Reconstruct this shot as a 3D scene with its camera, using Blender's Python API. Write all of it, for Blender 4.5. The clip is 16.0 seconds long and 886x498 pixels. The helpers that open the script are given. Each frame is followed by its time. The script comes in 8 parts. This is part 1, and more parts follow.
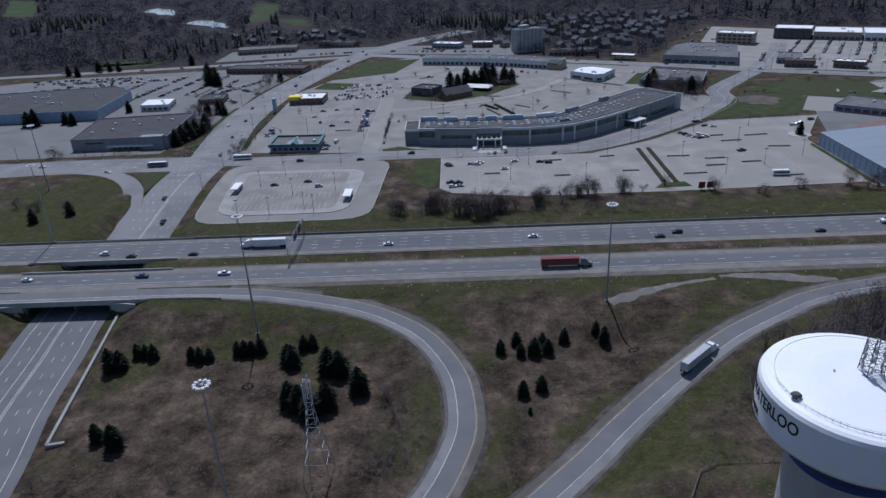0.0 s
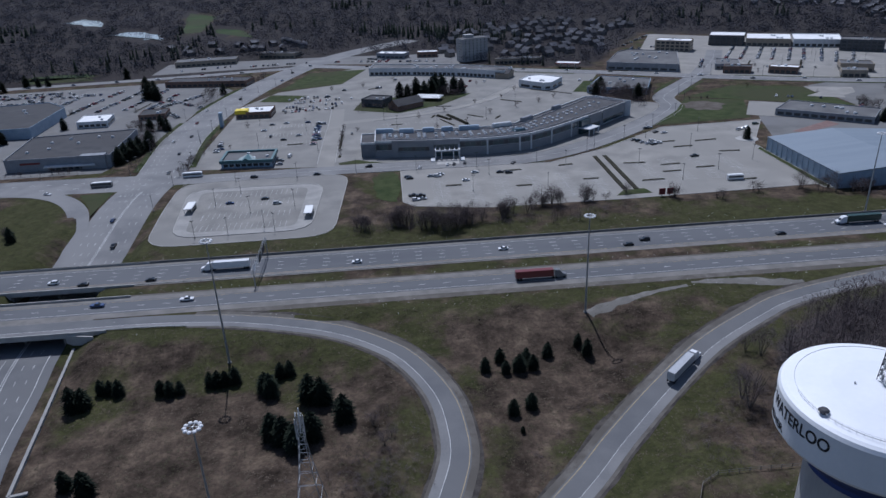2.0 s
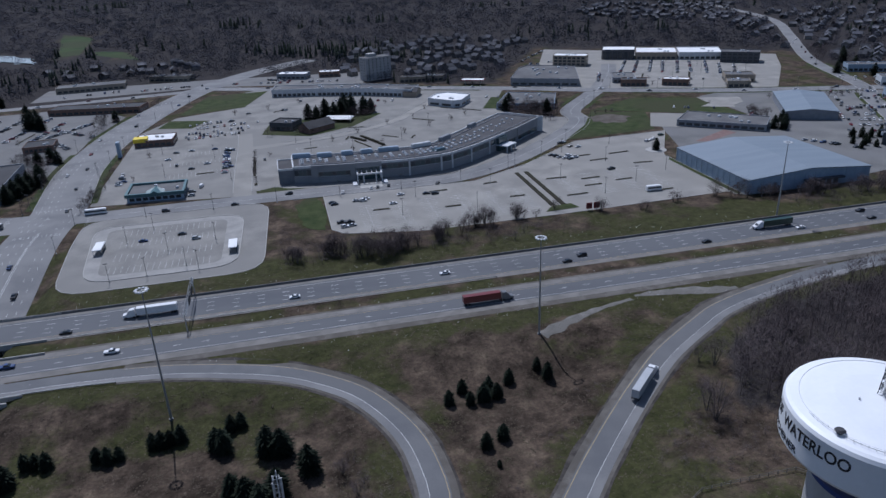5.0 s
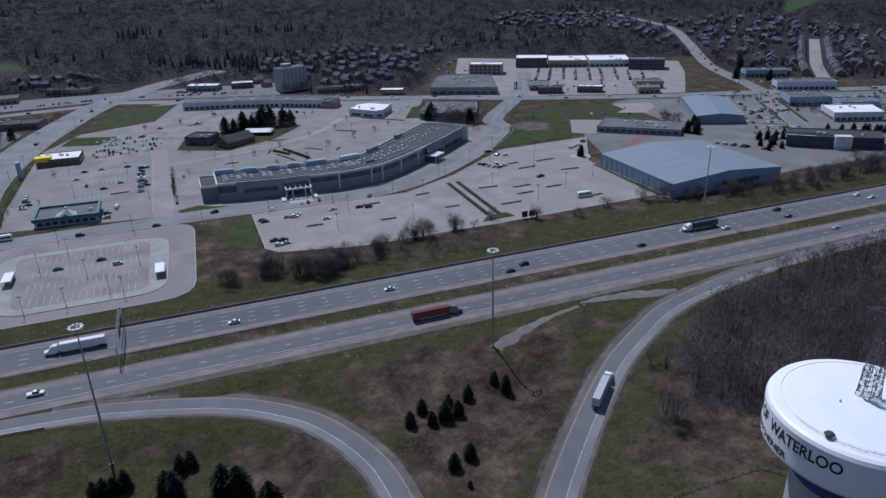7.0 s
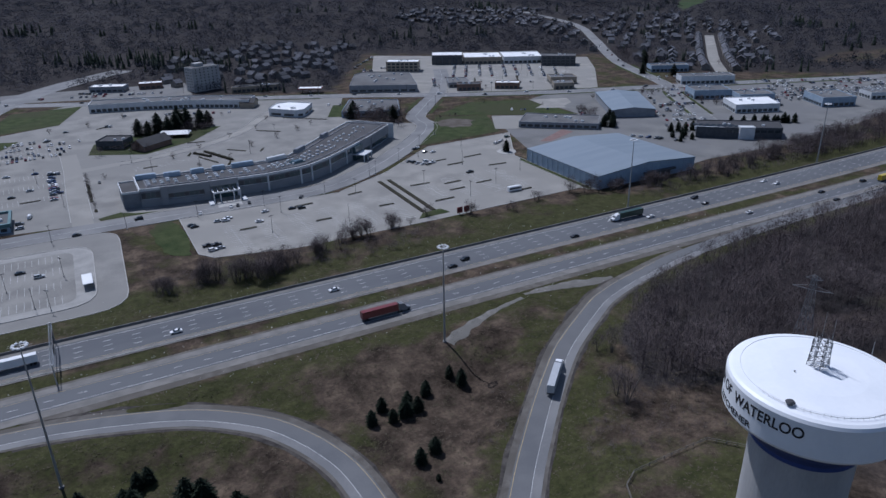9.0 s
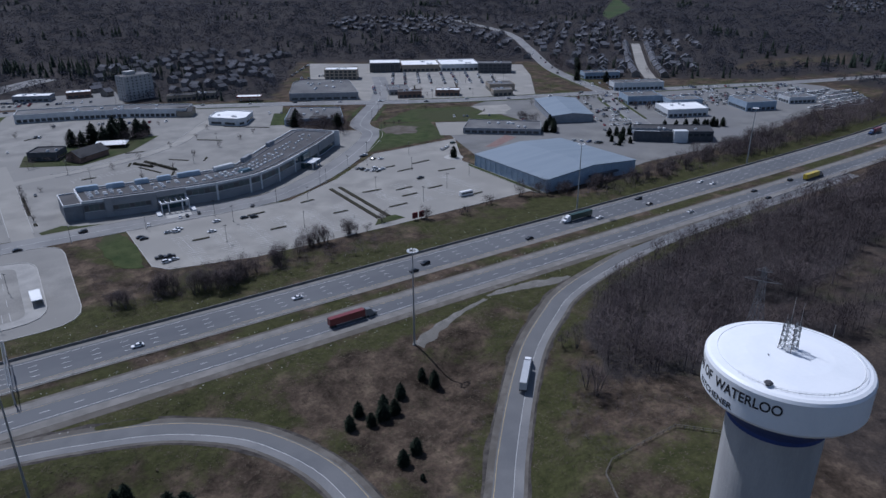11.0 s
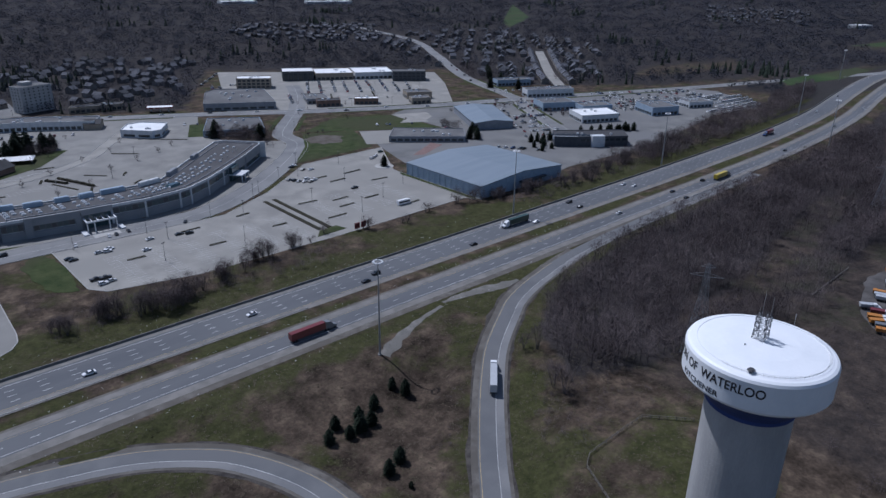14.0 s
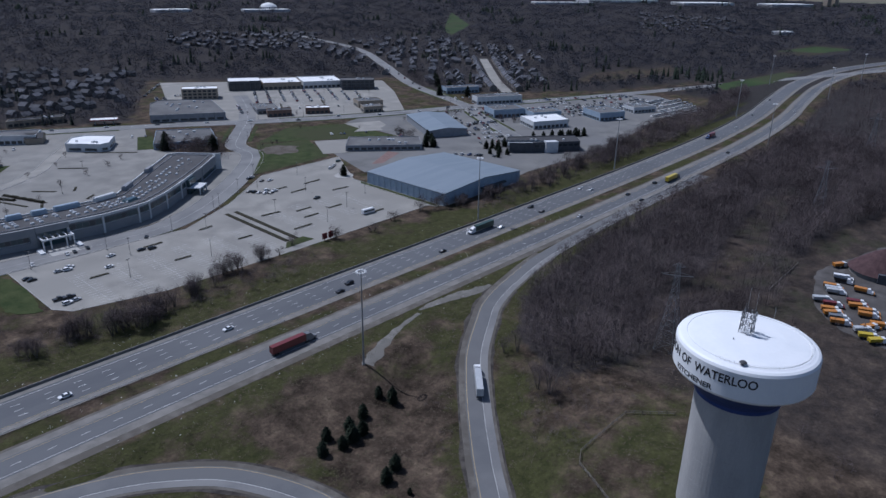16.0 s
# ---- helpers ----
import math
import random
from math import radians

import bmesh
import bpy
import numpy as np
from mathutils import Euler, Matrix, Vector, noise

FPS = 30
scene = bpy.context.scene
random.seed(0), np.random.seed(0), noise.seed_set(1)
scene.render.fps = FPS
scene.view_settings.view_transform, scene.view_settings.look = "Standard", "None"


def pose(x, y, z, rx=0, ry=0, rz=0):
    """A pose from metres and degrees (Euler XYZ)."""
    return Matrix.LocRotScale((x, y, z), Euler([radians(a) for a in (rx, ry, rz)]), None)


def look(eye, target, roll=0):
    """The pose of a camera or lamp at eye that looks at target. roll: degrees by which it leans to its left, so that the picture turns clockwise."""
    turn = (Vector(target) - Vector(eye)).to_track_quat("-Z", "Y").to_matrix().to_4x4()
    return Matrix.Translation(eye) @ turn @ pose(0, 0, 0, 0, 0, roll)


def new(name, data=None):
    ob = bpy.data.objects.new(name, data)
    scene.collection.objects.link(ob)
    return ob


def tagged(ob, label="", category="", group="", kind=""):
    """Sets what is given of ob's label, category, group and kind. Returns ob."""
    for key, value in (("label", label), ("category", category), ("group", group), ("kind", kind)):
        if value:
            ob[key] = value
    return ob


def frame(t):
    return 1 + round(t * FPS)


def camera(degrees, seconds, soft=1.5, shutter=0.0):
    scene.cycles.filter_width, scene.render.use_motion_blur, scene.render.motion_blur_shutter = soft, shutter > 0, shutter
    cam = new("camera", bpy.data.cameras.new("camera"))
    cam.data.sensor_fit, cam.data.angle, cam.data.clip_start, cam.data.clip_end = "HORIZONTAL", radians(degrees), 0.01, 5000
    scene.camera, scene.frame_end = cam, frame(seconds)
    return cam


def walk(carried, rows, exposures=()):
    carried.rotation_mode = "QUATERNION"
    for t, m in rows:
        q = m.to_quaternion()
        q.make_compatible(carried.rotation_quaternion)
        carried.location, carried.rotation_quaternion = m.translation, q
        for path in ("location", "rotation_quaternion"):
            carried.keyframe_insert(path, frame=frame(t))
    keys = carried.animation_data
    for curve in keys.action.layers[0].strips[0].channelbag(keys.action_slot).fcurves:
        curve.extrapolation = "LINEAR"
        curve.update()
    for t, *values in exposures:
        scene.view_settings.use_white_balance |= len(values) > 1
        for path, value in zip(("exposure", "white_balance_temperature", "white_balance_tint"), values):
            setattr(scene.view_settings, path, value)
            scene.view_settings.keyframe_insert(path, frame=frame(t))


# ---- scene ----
cam = camera(64.9, 16.0)
PATH = [
    (0, (1.537, -2.242, 131.579), (1.479, -0.424, 130.745), -2.8),
    (0.5, (-1.7, -0.767, 131.836), (-1.717, 1.053, 131.006), -2.6),
    (1, (-5.11, 0.889, 132.152), (-5.085, 2.71, 131.326), -2.6),
    (1.5, (-8.503, 2.62, 132.503), (-8.434, 4.442, 131.68), -2.5),
    (2, (-11.731, 4.628, 133.008), (-11.618, 6.448, 132.187), -2.6),
    (2.5, (-14.902, 6.666, 133.441), (-14.743, 8.484, 132.623), -2.8),
    (3, (-17.775, 8.895, 133.805), (-17.568, 10.711, 132.992), -3.0),
    (3.5, (-20.609, 10.999, 134.23), (-20.353, 12.81, 133.421), -3.0),
    (4, (-23.327, 12.893, 134.712), (-23.02, 14.699, 133.909), -2.9),
    (6.5, (-37.648, 23.285, 136.521), (-37.075, 25.035, 135.741), -1.7),
    (7, (-40.209, 26.129, 136.783), (-39.565, 27.853, 136.0), -1.7),
    (7.5, (-43.146, 28.51, 137.213), (-42.431, 30.199, 136.414), -1.4),
    (8, (-46.381, 29.585, 137.539), (-45.609, 31.247, 136.737), -1.3),
    (8.5, (-49.774, 29.671, 138.046), (-48.952, 31.31, 137.246), -1.2),
    (9, (-53.085, 29.552, 138.162), (-52.218, 31.169, 137.366), -1.0),
    (11.5, (-69.996, 34.511, 139.111), (-68.92, 36.007, 138.335), -0.0),
    (12, (-73.371, 36.357, 139.732), (-72.256, 37.825, 138.957), 0.2),
    (12.5, (-76.519, 37.952, 140.191), (-75.367, 39.392, 139.417), 0.4),
    (13, (-79.713, 39.813, 140.744), (-78.526, 41.225, 139.972), 0.6),
    (13.5, (-82.908, 41.721, 141.125), (-81.685, 43.106, 140.357), 0.7),
    (14, (-86.283, 43.605, 141.528), (-85.028, 44.962, 140.766), 0.8),
    (14.5, (-89.579, 45.6, 141.931), (-88.292, 46.93, 141.173), 0.9),
    (15, (-92.756, 47.563, 142.373), (-91.438, 48.866, 141.621), 0.9),
    (15.5, (-95.839, 49.589, 142.654), (-94.491, 50.864, 141.907), 0.9),
    (16, (-98.93, 51.718, 143.012), (-97.553, 52.964, 142.27), 1.0),
]
walk(cam, [(t, look(eye, target, roll)) for t, eye, target, roll in PATH], [(0.0, -0.17, 5400, 15), (16.0, -0.17, 5400, 15)])

# ---- light ----
SUN_AZ, SUN_EL = 98.0, 57.0          # degrees: from +x, and above the ground
world = bpy.data.worlds.new("sky")
scene.world = world
world.use_nodes = True
wn = world.node_tree.nodes
sky = wn.new("ShaderNodeTexSky")
sky.sky_type, sky.sun_disc = "NISHITA", False
sky.sun_elevation, sky.sun_rotation = radians(SUN_EL), radians(90 - SUN_AZ)
wn["Background"].inputs["Strength"].default_value = 0.07
world.node_tree.links.new(sky.outputs[0], wn["Background"].inputs["Color"])
sun = new("sun", bpy.data.lights.new("sun", "SUN"))
sun.data.energy, sun.data.angle, sun.data.color = 3.6, radians(0.53), (1.0, 0.96, 0.9)
s_dir = Vector((math.cos(radians(SUN_AZ)) * math.cos(radians(SUN_EL)), math.sin(radians(SUN_AZ)) * math.cos(radians(SUN_EL)), math.sin(radians(SUN_EL))))
sun.matrix_world = look(s_dir * 900, (0, 0, 0))
rng = random.Random(7)


# ---- materials ----
def mat(name, c1, c2=None, scale=0.3, fine=4.0, rough=0.85, metal=0.0, bump=0.0, big=None, bigscale=0.02, rand=0.0, island=0.0, ramp=(0.35, 0.65), spec=0.3, stretch=None, soft=0.0):
    """Two colours in noise of two scales, with stains of a third, and relief."""
    m = bpy.data.materials.new(name)
    m.use_nodes = True
    n, l = m.node_tree.nodes, m.node_tree.links
    b = n["Principled BSDF"]
    b.inputs["Roughness"].default_value, b.inputs["Metallic"].default_value = rough, metal
    b.inputs["Specular IOR Level"].default_value = spec
    c2 = c2 or tuple(0.85 * c for c in c1)
    co = n.new("ShaderNodeTexCoord")
    vec = co.outputs["Object"]
    if stretch:
        mp = n.new("ShaderNodeMapping")
        mp.inputs["Scale"].default_value = stretch
        l.new(vec, mp.inputs[0])
        vec = mp.outputs[0]
    t1, t2 = n.new("ShaderNodeTexNoise"), n.new("ShaderNodeTexNoise")
    t1.inputs["Scale"].default_value, t1.inputs["Detail"].default_value = scale, 5
    t2.inputs["Scale"].default_value, t2.inputs["Detail"].default_value = fine, 3
    l.new(vec, t1.inputs[0])
    l.new(vec, t2.inputs[0])
    mixf = n.new("ShaderNodeMath")
    mixf.operation = "MULTIPLY_ADD"
    mixf.inputs[1].default_value, mixf.inputs[2].default_value = 0.4, -0.2
    l.new(t2.outputs[0], mixf.inputs[0])
    add = n.new("ShaderNodeMath")
    add.operation = "ADD"
    l.new(t1.outputs[0], add.inputs[0])
    l.new(mixf.outputs[0], add.inputs[1])
    r = n.new("ShaderNodeValToRGB")
    r.color_ramp.elements[0].position, r.color_ramp.elements[1].position = ramp
    r.color_ramp.elements[0].color, r.color_ramp.elements[1].color = (*c1, 1), (*c2, 1)
    l.new(add.outputs[0], r.inputs[0])
    col = r.outputs[0]
    if big:
        t3, r3, mx = n.new("ShaderNodeTexNoise"), n.new("ShaderNodeValToRGB"), n.new("ShaderNodeMix")
        t3.inputs["Scale"].default_value, t3.inputs["Detail"].default_value = bigscale, 6
        l.new(co.outputs["Object"], t3.inputs[0])
        r3.color_ramp.elements[0].position, r3.color_ramp.elements[1].position = 0.44, 0.6
        l.new(t3.outputs[0], r3.inputs[0])
        mx.data_type = "RGBA"
        l.new(r3.outputs[0], mx.inputs["Factor"])
        l.new(col, mx.inputs["A"])
        mx.inputs["B"].default_value = (*big, 1)
        col = mx.outputs["Result"]
    if rand or island:
        src = n.new("ShaderNodeNewGeometry").outputs["Random Per Island"] if island else n.new("ShaderNodeObjectInfo").outputs["Random"]
        k = island or rand
        mr, hs = n.new("ShaderNodeMapRange"), n.new("ShaderNodeHueSaturation")
        mr.inputs["To Min"].default_value, mr.inputs["To Max"].default_value = 1 - k, 1 + k
        l.new(src, mr.inputs["Value"])
        l.new(mr.outputs[0], hs.inputs["Value"])
        l.new(col, hs.inputs["Color"])
        col = hs.outputs[0]
    l.new(col, b.inputs["Base Color"])
    if soft:
        ge, va, vn = n.new("ShaderNodeNewGeometry"), n.new("ShaderNodeVectorMath"), n.new("ShaderNodeVectorMath")
        va.inputs[1].default_value, vn.operation = (0, 0, soft), "NORMALIZE"
        l.new(ge.outputs["Normal"], va.inputs[0])
        l.new(va.outputs[0], vn.inputs[0])
        l.new(vn.outputs[0], b.inputs["Normal"])
    if bump:
        bp = n.new("ShaderNodeBump")
        bp.inputs["Strength"].default_value, bp.inputs["Distance"].default_value = bump, 0.3
        l.new(add.outputs[0], bp.inputs["Height"])
        l.new(bp.outputs[0], b.inputs["Normal"])
    return m


def ground_material():
    """Dead grass and brush with green coming up where "cover" is high and leaf litter where "litter" is high."""
    m = bpy.data.materials.new("dead_grass")
    m.use_nodes = True
    n, l = m.node_tree.nodes, m.node_tree.links
    b = n["Principled BSDF"]
    b.inputs["Roughness"].default_value, b.inputs["Specular IOR Level"].default_value = 0.95, 0.08
    co = n.new("ShaderNodeTexCoord").outputs["Object"]

    def grain(scale, detail, rough=0.6, off=0.0):
        t = n.new("ShaderNodeTexNoise")
        t.inputs["Scale"].default_value, t.inputs["Detail"].default_value, t.inputs["Roughness"].default_value = scale, detail, rough
        mp = n.new("ShaderNodeMapping")
        mp.inputs["Location"].default_value = (off, off * 0.7, 0)
        l.new(co, mp.inputs[0])
        l.new(mp.outputs[0], t.inputs[0])
        return t.outputs[0]

    def ramp(src, *stops):
        r = n.new("ShaderNodeValToRGB")
        e = r.color_ramp.elements
        while len(e) < len(stops):
            e.new(0.5)
        for k, (p, c) in enumerate(stops):
            e[k].position, e[k].color = p, (*c, 1)
        l.new(src, r.inputs[0])
        return r.outputs[0]

    def mixed(f, a, c):
        x = n.new("ShaderNodeMix")
        x.data_type = "RGBA"
        l.new(f, x.inputs["Factor"])
        l.new(a, x.inputs["A"])
        l.new(c, x.inputs["B"])
        return x.outputs["Result"]

    def sums(a, c, k=1.0):
        x = n.new("ShaderNodeMath")
        x.operation = "MULTIPLY_ADD"
        l.new(c, x.inputs[0])
        x.inputs[1].default_value = k
        l.new(a, x.inputs[2])
        return x.outputs[0]

    def layer(name):
        a = n.new("ShaderNodeAttribute")
        a.attribute_name = name
        return a.outputs["Fac"]

    mid, fine = grain(0.09, 9, 0.72), grain(0.9, 6, 0.7, 40)
    dead = ramp(mid, (0.34, (0.0185, 0.014, 0.0105)), (0.46, (0.05, 0.038, 0.029)), (0.56, (0.088, 0.066, 0.05)), (0.68, (0.155, 0.12, 0.086)))
    green = ramp(grain(0.25, 7, 0.7, 90), (0.3, (0.022, 0.027, 0.009)), (0.7, (0.064, 0.068, 0.026)))
    share = sums(sums(grain(0.04, 7, 0.62, 13), layer("cover")), fine, 0.22)
    col = mixed(ramp(share, (0.585, (0, 0, 0)), (0.71, (0.85, 0.85, 0.85))), dead, green)
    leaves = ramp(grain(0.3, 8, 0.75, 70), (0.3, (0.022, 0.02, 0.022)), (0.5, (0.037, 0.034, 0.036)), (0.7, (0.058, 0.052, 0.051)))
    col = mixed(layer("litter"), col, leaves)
    speck = ramp(fine, (0.3, (0.72, 0.72, 0.72)), (0.7, (1.28, 1.26, 1.22)))
    mu = n.new("ShaderNodeMix")
    mu.data_type, mu.blend_type = "RGBA", "MULTIPLY"
    mu.inputs["Factor"].default_value = 1.0
    l.new(col, mu.inputs["A"])
    l.new(speck, mu.inputs["B"])
    l.new(mu.outputs["Result"], b.inputs["Base Color"])
    bp = n.new("ShaderNodeBump")
    bp.inputs["Strength"].default_value, bp.inputs["Distance"].default_value = 0.8, 0.4
    l.new(fine, bp.inputs["Height"])
    l.new(bp.outputs[0], b.inputs["Normal"])
    return m


M_GROUND = ground_material()
M_LAWN = mat("lawn_grass", (0.026, 0.041, 0.014), (0.064, 0.074, 0.031), 0.12, 1.4, 0.95, bump=0.5, big=(0.05, 0.054, 0.027), bigscale=0.022, spec=0.1, ramp=(0.3, 0.72))
M_FIELD = mat("spring_field", (0.03, 0.052, 0.02), (0.055, 0.08, 0.032), 0.02, 0.3, 0.95, big=(0.05, 0.058, 0.03), bigscale=0.008, spec=0.1)
M_SOIL = mat("bare_soil", (0.085, 0.073, 0.06), (0.13, 0.115, 0.1), 0.12, 1.5, 0.95, bump=0.4, spec=0.1)
M_HIGHWAY = mat("highway_asphalt", (0.087, 0.091, 0.1), (0.11, 0.113, 0.119), 0.08, 3.0, 0.8, bump=0.05, stretch=(0.08, 1, 1), big=(0.115, 0.118, 0.125), bigscale=0.01)
M_ROAD = mat("worn_asphalt", (0.15, 0.15, 0.152), (0.2, 0.198, 0.195), 0.06, 1.6, 0.85, bump=0.05, big=(0.205, 0.203, 0.2), bigscale=0.03)
M_LOT = mat("aged_lot_asphalt", (0.205, 0.196, 0.18), (0.3, 0.286, 0.258), 0.06, 1.6, 0.88, bump=0.05, big=(0.24, 0.23, 0.21), bigscale=0.012)
M_LOTM = mat("grey_lot_asphalt", (0.172, 0.166, 0.155), (0.255, 0.245, 0.225), 0.06, 1.6, 0.88, bump=0.05, big=(0.202, 0.195, 0.181), bigscale=0.012)
M_WALK = mat("pale_concrete_walk", (0.25, 0.243, 0.23), (0.32, 0.31, 0.29), 0.15, 2.0, 0.88, bump=0.05)
M_LOTD = mat("darker_lot_asphalt", (0.125, 0.123, 0.119), (0.185, 0.181, 0.171), 0.05, 1.2, 0.88, bump=0.05, big=(0.16, 0.158, 0.156), bigscale=0.02)
M_SHOULDER = mat("gravel_shoulder", (0.15, 0.143, 0.132), (0.21, 0.198, 0.182), 0.2, 4.0, 0.95, bump=0.2)
M_VERGE = mat("verge_gravel", (0.09, 0.081, 0.07), (0.145, 0.133, 0.118), 0.25, 3.0, 0.95, bump=0.4, big=(0.095, 0.086, 0.074), bigscale=0.06)
M_DIRT = mat("dark_verge_dirt", (0.03, 0.026, 0.024), (0.085, 0.075, 0.066), 0.3, 2.0, 0.95, bump=0.5, ramp=(0.3, 0.7))
M_CONC = mat("concrete", (0.4, 0.39, 0.37), (0.33, 0.32, 0.3), 0.3, 4.0, 0.85, bump=0.05)
M_DCONC = mat("weathered_concrete", (0.2, 0.195, 0.185), (0.14, 0.135, 0.13), 0.4, 4.0, 0.9, bump=0.1)
M_RAMP = mat("ramp_asphalt", (0.115, 0.117, 0.122), (0.145, 0.145, 0.147), 0.1, 3.0, 0.85, bump=0.05, big=(0.13, 0.13, 0.132), bigscale=0.03)
M_PAINT = mat("white_road_paint", (0.62, 0.62, 0.6), (0.45, 0.45, 0.44), 0.5, 5.0, 0.7)
M_FAINT = mat("worn_bay_paint", (0.5, 0.5, 0.49), (0.36, 0.36, 0.35), 0.5, 5.0, 0.8)
M_YELLOW = mat("yellow_road_paint", (0.44, 0.34, 0.17), (0.3, 0.24, 0.14), 0.5, 5.0, 0.7)
M_TANK = mat("white_tank_paint", (0.82, 0.83, 0.84), (0.77, 0.785, 0.8), 0.12, 1.0, 0.45, spec=0.4)
M_BLUE = mat("blue_band_paint", (0.035, 0.06, 0.2), (0.028, 0.05, 0.165), 0.3, 2.0, 0.6)
M_COLUMN = mat("formed_concrete", (0.42, 0.41, 0.4), (0.35, 0.345, 0.34), 0.25, 2.5, 0.9, bump=0.1, stretch=(1, 1, 0.25))
M_BLACK = mat("black_lettering", (0.02, 0.02, 0.025), (0.03, 0.03, 0.035), 0.5, 4.0, 0.6)
M_STEEL = mat("galvanized_steel", (0.42, 0.43, 0.44), (0.34, 0.35, 0.36), 1.0, 8.0, 0.5, 0.6)
M_DSTEEL = mat("dark_weathered_steel", (0.09, 0.09, 0.095), (0.06, 0.06, 0.065), 1.0, 8.0, 0.6, 0.3)
M_LAMP = mat("white_lamp_housing", (0.75, 0.75, 0.75), (0.68, 0.68, 0.68), 1.0, 6.0, 0.5)
M_GLASS = mat("dark_window_glass", (0.03, 0.04, 0.05), (0.045, 0.055, 0.065), 0.2, 1.0, 0.12, spec=0.6)
M_ROOFG = mat("gravel_roof", (0.115, 0.114, 0.114), (0.175, 0.174, 0.17), 0.1, 2.0, 0.92, bump=0.1, big=(0.1, 0.099, 0.101), bigscale=0.05)
M_ROOFD = mat("dark_membrane_roof", (0.044, 0.044, 0.048), (0.072, 0.071, 0.073), 0.1, 2.0, 0.88, big=(0.054, 0.053, 0.055), bigscale=0.05)
M_ROOFW = mat("white_membrane_roof", (0.8, 0.8, 0.79), (0.7, 0.7, 0.69), 0.1, 2.0, 0.7)
M_METALROOF = mat("blue_grey_metal_roof", (0.2, 0.235, 0.27), (0.23, 0.265, 0.3), 0.05, 1.0, 0.5, 0.2, bump=0.08, stretch=(0.3, 4, 1))
M_WALLG = mat("grey_panel_wall", (0.27, 0.28, 0.3), (0.22, 0.23, 0.25), 0.3, 3.0, 0.8)
M_WALLW = mat("white_panel_wall", (0.62, 0.63, 0.64), (0.52, 0.53, 0.54), 0.3, 3.0, 0.7)
M_WALLB = mat("pale_blue_panel_wall", (0.33, 0.4, 0.48), (0.27, 0.34, 0.42), 0.3, 3.0, 0.6)
M_PALEWALL = mat("pale_plaster_wall", (0.42, 0.41, 0.4), (0.34, 0.33, 0.325), 0.15, 2.0, 0.85)
M_BRICK = mat("brown_brick_wall", (0.16, 0.1, 0.08), (0.21, 0.14, 0.11), 0.6, 6.0, 0.9, bump=0.1)
M_TAN = mat("tan_stucco_wall", (0.34, 0.29, 0.23), (0.28, 0.24, 0.19), 0.4, 4.0, 0.9)
M_DARKW = mat("dark_cladding", (0.06, 0.065, 0.075), (0.085, 0.09, 0.1), 0.4, 4.0, 0.7)
M_TEAL = mat("teal_metal_roof", (0.085, 0.165, 0.18), (0.065, 0.135, 0.148), 0.2, 3.0, 0.5)
M_YEL = mat("yellow_sign_panel", (0.75, 0.58, 0.04), (0.68, 0.52, 0.04), 0.4, 3.0, 0.6)
M_RED = mat("red_panel", (0.2, 0.04, 0.04), (0.16, 0.035, 0.035), 0.4, 3.0, 0.6)
M_SHINGLE = mat("house_shingles", (0.06, 0.062, 0.072), (0.1, 0.1, 0.112), 0.5, 4.0, 0.9, rand=0.4)
M_SHINGLEI = mat("house_shingles_far", (0.06, 0.062, 0.072), (0.1, 0.1, 0.112), 0.5, 4.0, 0.9, island=0.4)
M_HOUSE = mat("house_siding", (0.13, 0.115, 0.1), (0.22, 0.2, 0.18), 0.3, 4.0, 0.9, rand=0.4)
M_HOUSEFAR = mat("far_house_siding", (0.13, 0.115, 0.1), (0.22, 0.2, 0.18), 0.3, 4.0, 0.9, island=0.4)
M_BARK = mat("bark", (0.1, 0.085, 0.075), (0.14, 0.125, 0.11), 0.6, 6.0, 0.95, rand=0.2)
M_TWIG = mat("bare_twigs", (0.05, 0.041, 0.042), (0.125, 0.103, 0.102), 0.04, 0.3, 0.95, island=0.2, spec=0.05, soft=0.8)
# far twigs: bluer than the near ones, distance haze put into the base colour
M_TWIGHAZE = mat("bare_twigs_far", (0.034, 0.036, 0.047), (0.072, 0.07, 0.083), 0.008, 0.12, 0.95, island=0.34, big=(0.028, 0.031, 0.042), bigscale=0.003, spec=0.03, soft=0.7)
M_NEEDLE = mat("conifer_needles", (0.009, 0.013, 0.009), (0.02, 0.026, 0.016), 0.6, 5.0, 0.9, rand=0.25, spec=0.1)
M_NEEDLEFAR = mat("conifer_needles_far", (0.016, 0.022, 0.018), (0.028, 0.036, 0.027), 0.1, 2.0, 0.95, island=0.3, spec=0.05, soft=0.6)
M_HEDGE = mat("dark_low_planting", (0.024, 0.024, 0.016), (0.05, 0.045, 0.032), 0.8, 4.0, 0.95, bump=0.8, spec=0.1)
M_OLDWOOD = mat("grey_old_wood", (0.13, 0.115, 0.1), (0.19, 0.175, 0.155), 0.5, 4.0, 0.9)
M_WATER = mat("river_water", (0.3, 0.33, 0.36), (0.36, 0.4, 0.43), 0.05, 1.0, 0.08, spec=0.6)
M_PATIO = mat("dull_red_paving", (0.16, 0.1, 0.09), (0.22, 0.15, 0.135), 0.3, 3.0, 0.9, bump=0.1)
M_TYRE = mat("rubber", (0.02, 0.02, 0.02), (0.03, 0.03, 0.03), 2.0, 9.0, 0.9)


